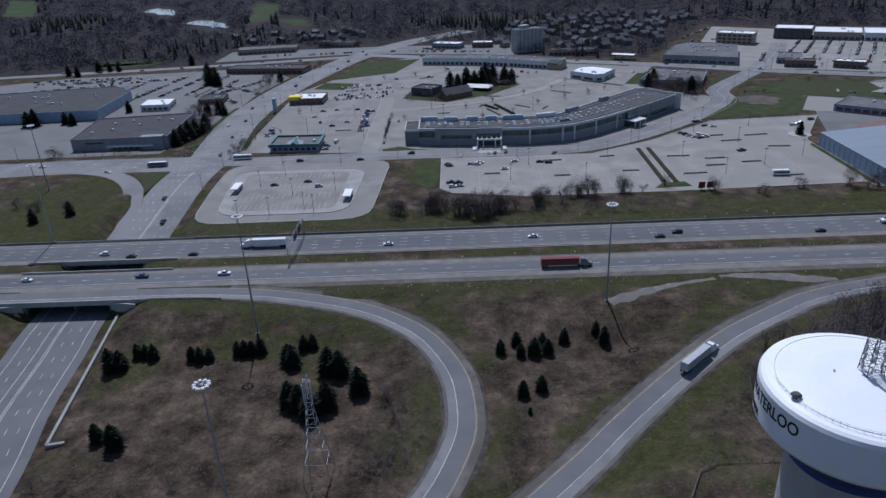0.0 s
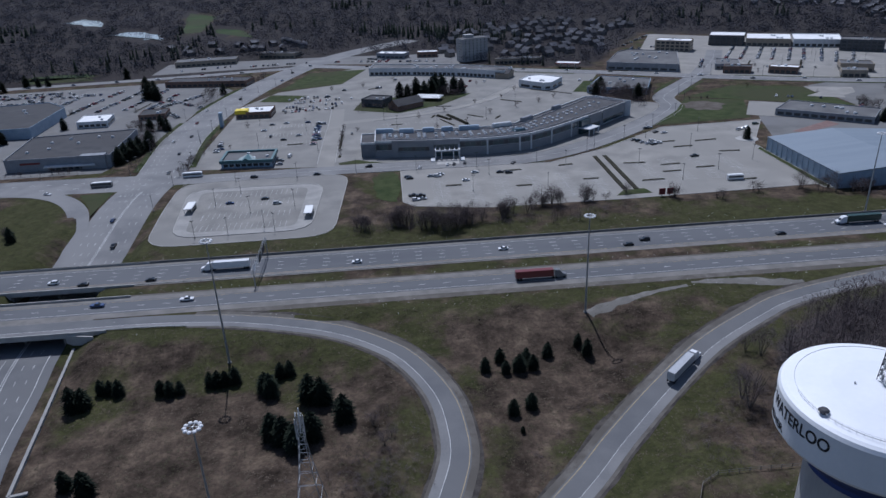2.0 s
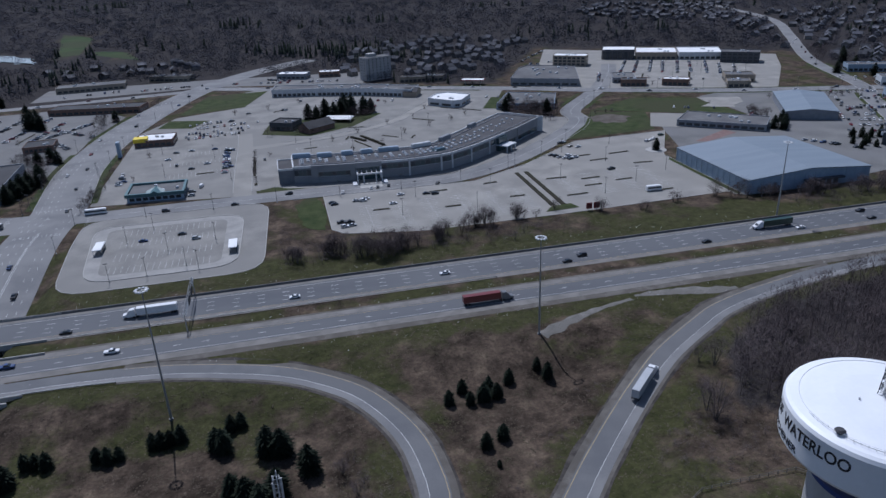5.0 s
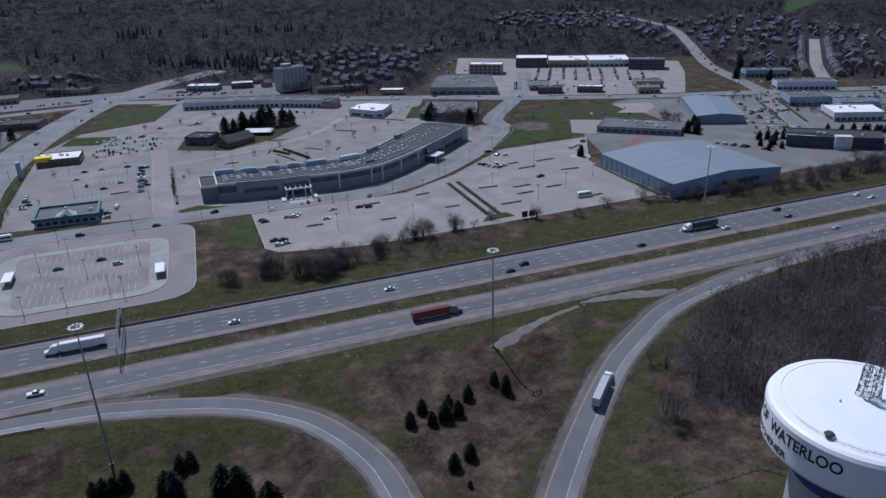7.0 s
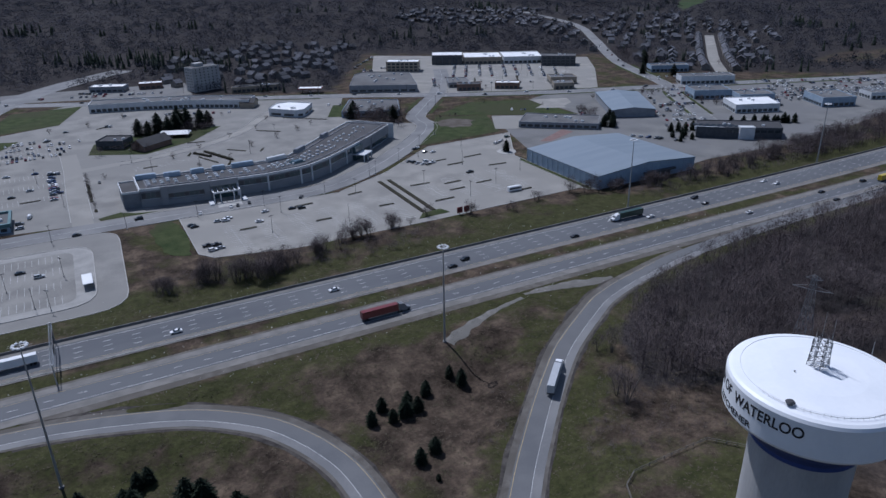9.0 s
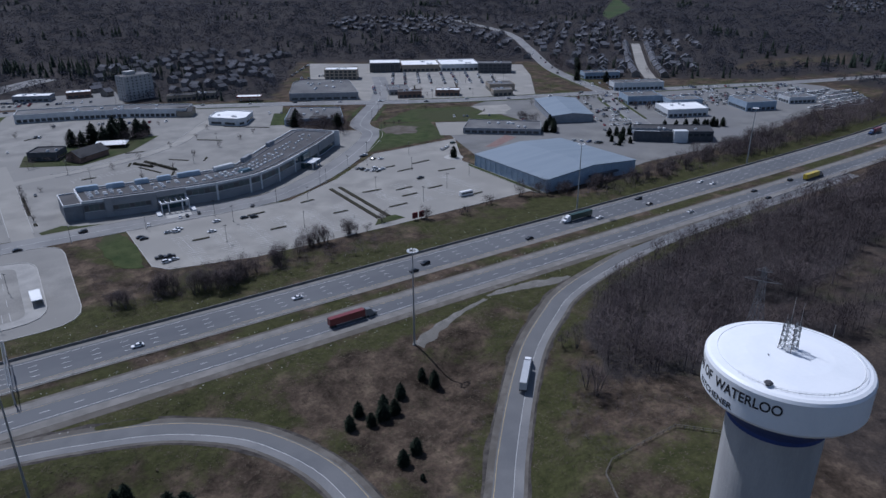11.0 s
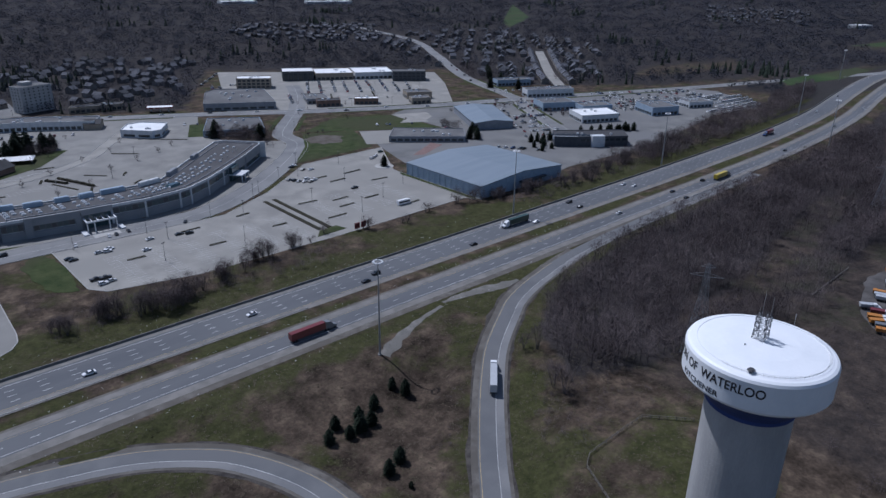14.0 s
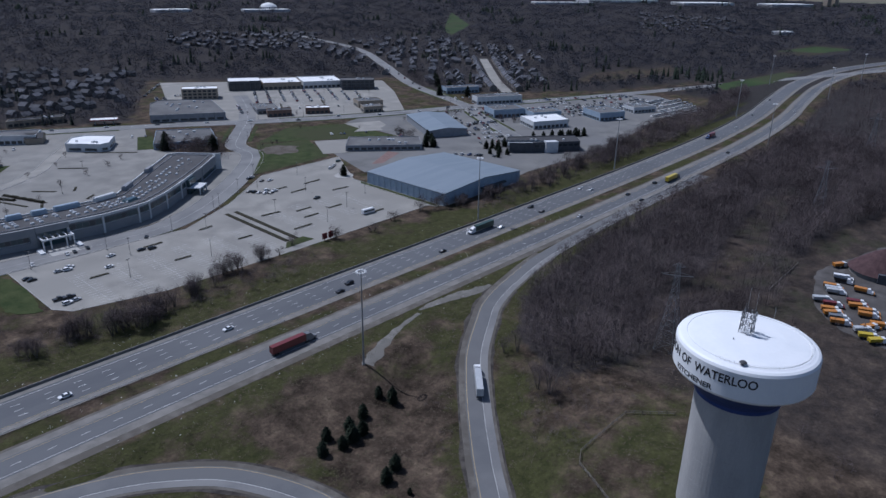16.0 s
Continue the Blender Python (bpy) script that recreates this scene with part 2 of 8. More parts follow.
# ---- building helpers ----
class Geo:
    """Vertices and faces of one mesh."""
    def __init__(self):
        self.v, self.f = [], []

    def add(self, verts, faces):
        k = len(self.v)
        self.v += [tuple(p) for p in verts]
        self.f += [tuple(i + k for i in q) for q in faces]
        return self

    def box(self, x0, x1, y0, y1, z0, z1, taper=0.0):
        t = taper
        p = [(x0, y0, z0), (x1, y0, z0), (x1, y1, z0), (x0, y1, z0), (x0 + t, y0 + t, z1), (x1 - t, y0 + t, z1), (x1 - t, y1 - t, z1), (x0 + t, y1 - t, z1)]
        return self.add(p, [(3, 2, 1, 0), (4, 5, 6, 7), (0, 1, 5, 4), (1, 2, 6, 5), (2, 3, 7, 6), (3, 0, 4, 7)])

    def prism(self, poly, z0, z1, inset=0.0):
        top = shrink(poly, inset) if inset else poly
        n = len(poly)
        return self.add([(x, y, z0) for x, y in poly] + [(x, y, z1) for x, y in top],
                        [tuple(reversed(range(n))), tuple(range(n, 2 * n))] + [(i, (i + 1) % n, n + (i + 1) % n, n + i) for i in range(n)])

    def band(self, poly, a, b, z0, z1):
        """A ring wall between two insets of a footprint."""
        p, q, n = shrink(poly, a), shrink(poly, b), len(poly)
        v = [(x, y, z) for z in (z0, z1) for ring in (p, q) for x, y in ring]
        f = []
        for i in range(n):
            j = (i + 1) % n
            f += [(i, j, 2 * n + j, 2 * n + i), (n + j, n + i, 3 * n + i, 3 * n + j), (2 * n + i, 2 * n + j, 3 * n + j, 3 * n + i), (n + i, n + j, j, i)]
        return self.add(v, f)

    def rod(self, a, b, r0, r1=None, n=6):
        r1 = r0 if r1 is None else r1
        a, b = Vector(a), Vector(b)
        q = (b - a).to_track_quat("Z", "Y")
        v = [c + q @ Vector((r * math.cos(6.2832 * i / n), r * math.sin(6.2832 * i / n), 0)) for c, r in ((a, r0), (b, r1)) for i in range(n)]
        return self.add(v, [tuple(reversed(range(n))), tuple(range(n, 2 * n))] + [(i, (i + 1) % n, n + (i + 1) % n, n + i) for i in range(n)])

    def lathe(self, profile, n=48, c=(0, 0)):
        v = [(c[0] + r * math.cos(6.28318 * i / n), c[1] + r * math.sin(6.28318 * i / n), z) for r, z in profile for i in range(n)]
        f = [(k * n + i, k * n + (i + 1) % n, (k + 1) * n + (i + 1) % n, (k + 1) * n + i) for k in range(len(profile) - 1) for i in range(n)]
        return self.add(v, f)

    def mesh(self, name, material):
        me = bpy.data.meshes.new(name)
        me.from_pydata(self.v, [], self.f)
        if material:
            me.materials.append(material)
        return me


def shrink(poly, d):
    """A footprint moved inwards by d (counter-clockwise corners)."""
    out, n = [], len(poly)
    for i in range(n):
        p, a, b = Vector(poly[i]), Vector(poly[i - 1]), Vector(poly[(i + 1) % n])
        u, w = (p - a).normalized(), (b - p).normalized()
        nu, nw = Vector((-u.y, u.x)), Vector((-w.y, w.x))
        k = (nu + nw)
        k = k / max(0.35, k.dot(nu))
        out.append(tuple(p + k * d))
    return out


KIDS = {}


def part(name, geo, material, parent, label="", at=None):
    me = geo.mesh(name, material) if isinstance(geo, Geo) else geo
    ob = new(name, me)
    ob.parent = parent
    KIDS.setdefault(parent.name, []).append(ob)
    if at is not None:
        ob.matrix_basis = at
    return tagged(ob, label)


def again(ob, m):
    """One more thing like ob, at the pose m, with parts on the same meshes."""
    def twin(o, parent):
        c = new(o.name.split(".")[0], o.data)
        for key in ("label", "category", "group", "kind"):
            if key in o.keys():
                c[key] = o[key]
        if parent:
            c.parent = parent
            c.matrix_basis = o.matrix_basis
        else:
            c.empty_display_size = 0.5
        for k in KIDS.get(o.name, ()):
            KIDS.setdefault(c.name, []).append(twin(k, c))
        return c
    made = twin(ob, None)
    made.matrix_basis = m
    return made


def thing(name, label, category, group="", at=None):
    ob = new(name)
    ob.empty_display_size = 0.5
    if at is not None:
        ob.matrix_basis = at
    return tagged(ob, label, category, group)


def setting(name, geo, material, label, category=""):
    return tagged(new(name, geo.mesh(name, material) if isinstance(geo, Geo) else geo), label, category or name.replace("_", " "), "", "structure")


def smooth(e0, e1, x):
    t = np.clip((x - e0) / (e1 - e0), 0, 1)
    return t * t * (3 - 2 * t)


def spline(pts, step=4.0):
    """Points along a smooth line through pts."""
    P = [np.array(p, float) for p in pts]
    P = [2 * P[0] - P[1]] + P + [2 * P[-1] - P[-2]]
    out = []
    for i in range(1, len(P) - 2):
        a, b, c, d = P[i - 1:i + 3]
        n = max(1, int(np.linalg.norm(c - b) / step))
        for k in range(n):
            t = k / n
            out.append(0.5 * (2 * b + (c - a) * t + (2 * a - 5 * b + 4 * c - d) * t * t + (3 * b - a - 3 * c + d) * t ** 3))
    out.append(P[-2])
    return np.array(out)


# ---- lines of the roads ----
C_HIGHWAY = spline([(-900, 278), (-500, 278), (-200, 278), (0, 278), (250, 278), (400, 279), (550, 284), (700, 298), (850, 323), (1000, 345), (1150, 352), (1300, 338), (1500, 290), (1900, 160)], 8)
C_LOOP = spline([(-330, 251), (-260, 251), (-190, 250.6), (-138, 250.8), (-110, 250.4), (-84, 247.6), (-68, 243.8), (-59.5, 241.3), (-48, 238), (-36.5, 233.3), (-26.5, 227), (-16, 218), (-9.5, 208.5), (-4.8, 199), (-1.5, 189), (0, 177), (0.1, 165.5), (-2.5, 154.5), (-9, 138), (-20, 122), (-38, 108), (-62, 100), (-84, 90)])
C_RAMP = spline([(-40, 70), (-18, 96), (5, 121), (29, 145.1), (36.2, 152.3), (45, 162), (54.5, 171.7), (66, 183), (79.3, 195.2), (95.5, 208.5), (118, 222.3), (133.6, 230.6), (160, 238.5), (205, 246.5), (290, 251), (420, 253)])
C_CROSS = spline([(-128, 20), (-133, 80), (-142, 143), (-150, 178), (-155, 212), (-160, 245), (-164, 319), (-166, 400), (-164, 450), (-171, 540), (-163, 640), (-142, 740), (-110, 840), (-60, 930), (20, 1020)])
C_WEST = spline([(-620, 448), (-420, 438), (-311, 432), (-254, 434), (-166, 431)])
C_MALL = spline([(-166, 431), (-100, 432), (-50, 432), (0, 431), (45, 430), (82, 434), (126, 460), (180, 508), (210, 545), (217, 580), (246, 619), (285, 668), (330, 740), (360, 800)])
C_FAR = spline([(-120, 850), (-40, 812), (60, 772), (191, 710), (282, 657), (366, 616), (440, 588), (563, 548), (732, 486), (930, 425), (1300, 300)])
C_NORTH = spline([(400, 400), (432, 452), (480, 530), (513, 577), (571, 713), (640, 825), (699, 914), (820, 1120), (900, 1400)])
C_NORTHWEST = spline([(-900, 770), (-640, 785), (-474, 795), (-274, 812), (-110, 836)])
C_STREET = spline([(622, 598), (690, 670), (790, 765), (880, 850)])


def side_of(line):
    d = np.gradient(line, axis=0)
    d /= np.linalg.norm(d, axis=1)[:, None]
    return np.stack([-d[:, 1], d[:, 0]], 1)


def far_from(x, y, lines):
    """How far points lie from the nearest of some lines."""
    best = np.full(np.shape(x), 1e9)
    for line in lines:
        for px, py in line[::2]:
            best = np.minimum(best, (x - px) ** 2 + (y - py) ** 2)
    return np.sqrt(best)


C_DITCH = spline([(74, 221), (61, 215), (50, 202), (40.5, 186), (33, 171.5), (27, 158), (18, 142)], 3)


def grade_loop(x, y):
    """The loop falls from the highway to the cross road."""
    return np.clip(-1.4 - 0.035 * ((x + 40) - (y - 225)), -5.9, 0.0)


def grade_ramp(x, y):
    """The entry ramp climbs to the highway."""
    return np.clip(-2.7 + 0.028 * ((x - 70) + (y - 182)), -5.9, 0.0)


def height(x, y):
    """The ground: the cross road's cutting, low ground between the graded ramps, the rise on which the tower stands."""
    x, y = np.asarray(x, float), np.asarray(y, float)
    xc = np.interp(y, C_CROSS[:, 1], C_CROSS[:, 0])
    zc = -6.0 * (1 - smooth(308, 400, y))
    wide = np.where((y > 243) & (y < 309), 2.0, np.where(y > 309, 9.0, 16.0))
    base = np.zeros(x.shape)
    near = (np.abs(x) < 300) & (y < 330) & (y > -60)
    if np.any(near):
        px, py = x[near], y[near]
        best = []
        for line in (C_LOOP, C_RAMP):
            s, d, left = side_of(line), np.full(px.shape, 1e9), np.zeros(px.shape)
            for k in range(len(line)):
                q = (px - line[k][0]) ** 2 + (py - line[k][1]) ** 2
                hit = q < d
                d[hit] = q[hit]
                left[hit] = ((px - line[k][0]) * s[k][0] + (py - line[k][1]) * s[k][1])[hit]
            best.append((np.sqrt(d), left))
        d = np.minimum(best[0][0], best[1][0])
        zr = np.where(best[0][0] < best[1][0], grade_loop(px, py), grade_ramp(px, py)) - 0.12 * smooth(8.5, 6.5, d)
        low = -4.5 * smooth(238, 211, py) * smooth(-190, -160, px)
        low = low * (1 - np.exp(-((px - 68) / 30) ** 2 - ((py - 236) / 10) ** 2))
        low = low - 1.7 * np.exp(-(far_from(px, py, (C_DITCH,)) / 5.5) ** 2)
        rise = 4.0 * np.exp(-((px - 88) / 42) ** 2 - ((py - 112) / 36) ** 2)
        base[near] = (zr + (np.where((best[1][1] < 0) & (best[1][0] < best[0][0] + 60), rise, low) - zr) * smooth(7.5, 25, d)) * smooth(247, 239, py)
    share = (1 - smooth(17.0, 17.0 + wide, np.abs(x - xc))) * (y < 425)
    return base + (zc - base) * share


def H(x, y):
    return float(height(np.array([x]), np.array([y]))[0])


def ribbon(geo, line, a, b, z, follow=False):
    """A strip of surface from a to b metres left of a line."""
    s = side_of(line)
    p, q = line + s * a, line + s * b
    if callable(z):
        zp, zq = z(p[:, 0], p[:, 1]), z(q[:, 0], q[:, 1])
        n = len(line)
        return geo.add([(p[i][0], p[i][1], zp[i]) for i in range(n)] + [(q[i][0], q[i][1], zq[i]) for i in range(n)],
                       [(n + i, i, i + 1, n + i + 1) if a < b else (i, n + i, n + i + 1, i + 1) for i in range(n - 1)])
    zz = height(line[:, 0], line[:, 1]) + z if follow else np.full(len(line), z)
    n = len(line)
    return geo.add([(p[i][0], p[i][1], zz[i]) for i in range(n)] + [(q[i][0], q[i][1], zz[i]) for i in range(n)],
                   [(n + i, i, i + 1, n + i + 1) if a < b else (i, n + i, n + i + 1, i + 1) for i in range(n - 1)])


def cut_line(line, x0=None, x1=None, y0=None, y1=None):
    k = np.ones(len(line), bool)
    for lim, ax, lo in ((x0, 0, 1), (x1, 0, 0), (y0, 1, 1), (y1, 1, 0)):
        if lim is not None:
            k &= (line[:, ax] >= lim) if lo else (line[:, ax] <= lim)
    return line[k]


def dashes(geo, line, off, z, on=3.0, gap=7.5, w=0.1, follow=False):
    seg = np.r_[0, np.cumsum(np.linalg.norm(np.diff(line, axis=0), axis=1))]
    s = side_of(line)
    t = 0.0
    while t + on < seg[-1]:
        e = []
        for k in (t, t + on):
            c = np.array([np.interp(k, seg, line[:, j]) for j in (0, 1)])
            n = np.array([np.interp(k, seg, s[:, j]) for j in (0, 1)])
            zz = z + (H(*c) if follow else 0)
            e.append([(*(c + n * (off - w)), zz), (*(c + n * (off + w)), zz)])
        geo.add([e[0][0], e[1][0], e[1][1], e[0][1]], [(0, 1, 2, 3)])
        t += on + gap


# ---- ground ----
def axis(lo, d0, d1, hi, fine, mid):
    a = list(np.arange(d0, d1 + 0.1, fine))
    left, x, st = [], d0, fine
    while x > lo:
        st = min(st * 1.25, 200) if x < mid[0] else min(st * 1.1, 12)
        x -= st
        left.append(x)
    right, x, st = [], a[-1], fine
    while x < hi:
        st = min(st * 1.25, 200) if x > mid[1] else min(st * 1.1, 12)
        x += st
        right.append(x)
    return np.array(left[::-1] + a + right)


gx, gy = axis(-4900, -216, 130, 4900, 3.0, (-500, 700)), axis(-4900, 60, 440, 4900, 3.0, (0, 900))
GX, GY = np.meshgrid(gx, gy)
GZ = height(GX.ravel(), GY.ravel())
nx, ny = len(gx), len(gy)
ground = Geo()
ground.v = list(zip(GX.ravel().tolist(), GY.ravel().tolist(), GZ.tolist()))
ground.f = [(j * nx + i, j * nx + i + 1, (j + 1) * nx + i + 1, (j + 1) * nx + i) for j in range(ny - 1) for i in range(nx - 1)]
ground_ob = setting("ground", ground, M_GROUND, "brown dead grass with greener patches in early spring", "ground")
for p in ground_ob.data.polygons:
    p.use_smooth = True


def bell(x, y, cx, cy, rx, ry):
    return np.exp(-((x - cx) / rx) ** 2 - ((y - cy) / ry) ** 2)


def grass_cover(x, y):
    """How far green grass has come up among the dead weeds: more on the verges, less inside the loop."""
    hw = np.interp(x, C_HIGHWAY[:, 0], C_HIGHWAY[:, 1])
    v = -0.015 - 0.12 * bell(x, y, -36, 385, 9, 30) + 0.15 * np.exp(-((y - hw + 32) / 8) ** 2) * (x < 330) + 0.19 * np.exp(-((y - hw - 40) / 13) ** 2) + 0.1 * np.exp(-((y - hw) / 5) ** 2)
    near = (np.abs(x) < 250) & (y > 60) & (y < 330)
    d = np.full(x.shape, 99.0)
    d[near] = far_from(x[near], y[near], (C_LOOP, C_RAMP))
    v += 0.11 * np.exp(-((d - 11) / 6) ** 2)
    v += 0.12 * bell(x, y, -70, 214, 50, 14) + 0.12 * bell(x, y, 80, 122, 22, 20) + 0.1 * bell(x, y, 60, 160, 12, 30) + 0.28 * bell(x, y, -225, 360, 34, 50) + 0.1 * bell(x, y, -30, 395, 14, 40)
    v -= 0.2 * bell(x, y, -66, 158, 46, 34) + 0.22 * bell(x, y, 34, 202, 30, 22) + 0.25 * bell(x, y, 160, 90, 50, 70)
    return v


cov = ground_ob.data.attributes.new("cover", "FLOAT", "POINT")
cov.data.foreach_set("value", grass_cover(GX.ravel(), GY.ravel()).astype(np.float32))


def rounded(poly, r, n=5):
    """A footprint with its corners cut to arcs."""
    out, k = [], len(poly)
    for i in range(k):
        p, a, b = (np.array(poly[j % k], float) for j in (i, i - 1, i + 1))
        d0, d1 = min(r, np.linalg.norm(a - p) * 0.45), min(r, np.linalg.norm(b - p) * 0.45)
        s, e = p + (a - p) / np.linalg.norm(a - p) * d0, p + (b - p) / np.linalg.norm(b - p) * d1
        out += [tuple((1 - t) ** 2 * s + 2 * t * (1 - t) * p + t * t * e) for t in np.linspace(0, 1, n)]
    return out


def wavy(poly, amount):
    """An uneven outline round a few corners."""
    q = rounded(poly, 12, 4)
    out = []
    for a, b in zip(q, q[1:] + q[:1]):
        for t in (0.0, 0.33, 0.66):
            x, y = a[0] + (b[0] - a[0]) * t, a[1] + (b[1] - a[1]) * t
            out.append((x + amount * noise.noise(Vector((x * 0.13, y * 0.13, 1))), y + amount * noise.noise(Vector((x * 0.13, y * 0.13, 5)))))
    return out


def patch(name, poly, z, material, label, category="", kerb=False):
    if kerb:
        area = sum(a[0] * b[1] - b[0] * a[1] for a, b in zip(poly, poly[1:] + poly[:1]))
        setting("kerb_" + name, Geo().band(poly if area > 0 else poly[::-1], -0.3, 0.05, 0, z + 0.15), M_CONC, "pale concrete kerb along the asphalt", "kerb")
    g = Geo().add([(x, y, z) for x, y in poly], [tuple(range(len(poly)))])
    return setting(name, g, material, label, category)


# ---- paved areas ----
patch("parking_lot_mall", [(-10, 424), (-10, 366), (-4, 358), (36, 349), (112, 348), (216, 351), (222, 344), (222, 432), (256, 490), (180, 486), (126, 443), (84, 420)], 0.05, M_LOT, "large pale aged asphalt parking lot, mostly empty", "parking lot", True)
patch("parking_lot_north", [(-55, 440), (40, 436), (88, 445), (136, 476), (190, 522), (206, 560), (172, 590), (160, 622), (196, 704), (40, 778), (-50, 812), (-95, 770), (-60, 722), (-122, 695), (-146, 640), (-148, 452)], 0.05, M_LOTM, "pale asphalt parking lots round the shopping buildings", "parking lot")
patch("parking_lot_west", [(-560, 456), (-205, 458), (-186, 560), (-184, 640), (-170, 720), (-215, 785), (-420, 770), (-600, 700)], 0.05, M_LOTD, "asphalt lot of the big box stores with parked cars", "parking lot")
patch("parking_lot_bus_loop", rounded([(-138, 325), (-46, 325), (-42, 424), (-144, 424), (-143, 380)], 16), 0.05, M_LOTM, "asphalt bus loop road with rounded corners", "bus loop", True)
patch("parking_lot_plaza", [(226, 702), (282, 668), (366, 628), (440, 600), (520, 700), (572, 778), (338, 955)], 0.05, M_LOT, "asphalt plaza parking lot with rows of bays", "parking lot")
patch("parking_lot_east", [(256, 490), (240, 440), (306, 424), (306, 350), (330, 354), (440, 350), (600, 380), (690, 368), (740, 450), (732, 476), (563, 536), (440, 574), (372, 600), (350, 592), (345, 512), (278, 548)], 0.05, M_LOTD, "asphalt yards between showrooms and sheds", "parking lot")
patch("parking_lot_far", [(-285, 838), (-130, 852), (-96, 852), (66, 800), (72, 880), (-90, 905), (-285, 912)], 0.05, M_LOTD, "far asphalt lots behind the junction", "parking lot")
patch("bus_loop_island", rounded([(-128, 335), (-58, 335), (-56, 408), (-136, 410)], 14), 0.2, M_WALK, "pale concrete walk round the bus loop lot", "traffic island", True)
patch("bus_loop_lot", rounded([(-122, 341), (-66, 341), (-65, 402), (-128, 404)], 6), 0.22, M_LOTM, "asphalt bays inside the bus loop", "parking lot")

# ---- roads ----
setting("road_highway_far", ribbon(Geo(), C_HIGHWAY, 8.6, 25.6, 0.10), M_HIGHWAY, "blue-grey asphalt highway of four lanes", "highway")
setting("road_highway_near", ribbon(Geo(), C_HIGHWAY, -18.4, -8.2, 0.10), M_HIGHWAY, "blue-grey asphalt highway of two lanes", "highway")
for k, (a, b) in enumerate(((5.2, 8.6), (25.6, 28.4), (-8.2, -4.8), (-22.4, -18.4))):
    setting("shoulder_%d" % (k + 1), ribbon(Geo(), C_HIGHWAY, a, b, 0.09), M_SHOULDER, "pale gravel and asphalt shoulder of the highway", "shoulder")
setting("road_loop_ramp", ribbon(Geo(), C_LOOP, -2.3, 4.0, lambda x, y: grade_loop(x, y) + 0.13), M_RAMP, "worn asphalt loop ramp", "ramp")
setting("road_entry_ramp", ribbon(Geo(), C_RAMP, -2.3, 4.0, lambda x, y: grade_ramp(x, y) + 0.13), M_RAMP, "worn asphalt entry ramp that joins the highway", "ramp")
setting("shoulder_loop_ramp", ribbon(Geo(), C_LOOP, -5.1, -2.3, lambda x, y: grade_loop(x, y) + 0.13), M_ROAD, "paler paved shoulder of the loop ramp", "shoulder")
setting("shoulder_entry_ramp", ribbon(Geo(), C_RAMP, -5.1, -2.3, lambda x, y: grade_ramp(x, y) + 0.13), M_ROAD, "paler paved shoulder of the entry ramp", "shoulder")
sh = Geo()
for line, grade in ((cut_line(C_LOOP, x0=-100), grade_loop), (cut_line(C_RAMP, x1=200), grade_ramp)):
    for a, b in ((-6.2, -5.1), (4.0, 6.3)):
        ribbon(sh, line, a, b, lambda x, y: grade(x, y) + 0.09)
setting("shoulder_ramps", sh, M_VERGE, "gravel shoulders of the ramps", "shoulder")
dirt = Geo()
for line, grade in ((cut_line(C_LOOP, x0=-90), grade_loop), (cut_line(C_RAMP, x1=150), grade_ramp)):
    side_, n = side_of(line), len(line)
    for a, sgn in ((-6.2, -1), (6.3, 1)):
        p = line + side_ * a
        q = line + side_ * np.array([[a + sgn * (0.6 + 2.2 * abs(noise.noise(Vector((k * 0.37, a, 2.0)))))] for k in range(n)])
        v = [(c[0], c[1], float(grade(c[0], c[1])) + 0.08) for c in p] + [(c[0], c[1], float(height(c[:1], c[1:])[0]) + 0.05) for c in q]
        dirt.add(v, [(i, n + i, n + i + 1, i + 1)[::sgn] for i in range(n - 1)])
setting("verge_dirt", dirt, M_DIRT, "dark gritty dirt with weeds along the ramp edges", "verge")
setting("road_cross_south", ribbon(Geo(), cut_line(C_CROSS, y1=291), -15.5, 15.5, 0.10, True), M_RAMP, "dark wide asphalt road that dips under the highway", "road")
setting("road_cross_north", ribbon(Geo(), C_CROSS[len(cut_line(C_CROSS, y1=291)) - 1:], -15.5, 15.5, 0.10, True), M_ROAD, "wide worn asphalt road north of the highway", "road")
setting("road_west", ribbon(Geo(), C_WEST, -15, 15, 0.09), M_ROAD, "asphalt road with several lanes", "road")
setting("road_mall", ribbon(Geo(), C_MALL, -8.5, 8.5, 0.11), M_ROAD, "asphalt road along the shopping mall", "road")
setting("road_far", ribbon(Geo(), C_FAR, -9, 9, 0.125), M_ROAD, "asphalt road behind the shopping mall", "road")
setting("road_north", ribbon(Geo(), C_NORTH, -7, 7, 0.14), M_ROAD, "asphalt road that climbs to the housing estate", "road")
setting("road_street", ribbon(Geo(), C_STREET, -7, 7, 0.155), M_LOT, "pale residential street with driveways", "street")
setting("road_northwest", ribbon(Geo(), C_NORTHWEST, -8, 8, 0.085), M_ROAD, "far asphalt road leading off to the woods", "road")
C_ACCESS = spline([(-58, 436), (-58.5, 500), (-58, 560), (-59, 606)])
C_LANE = spline([(-54, 556), (-6, 566), (27, 578), (66, 606), (90, 640), (126, 688)])
setting("road_access", ribbon(Geo(), C_ACCESS, -5.5, 5.5, 0.085), M_LOT, "asphalt access road between the lots", "road")
setting("road_lane", ribbon(Geo(), C_LANE, -4.5, 4.5, 0.095), M_LOT, "asphalt lane behind the mall", "road")
setting("road_slip", ribbon(Geo(), spline([(-270, 428), (-232, 421), (-209, 407), (-192, 384), (-183, 358), (-178, 330), (-174, 305)]), -5.5, 5.5, 0.2, True), M_ROAD, "curved slip lane at the junction", "slip lane")

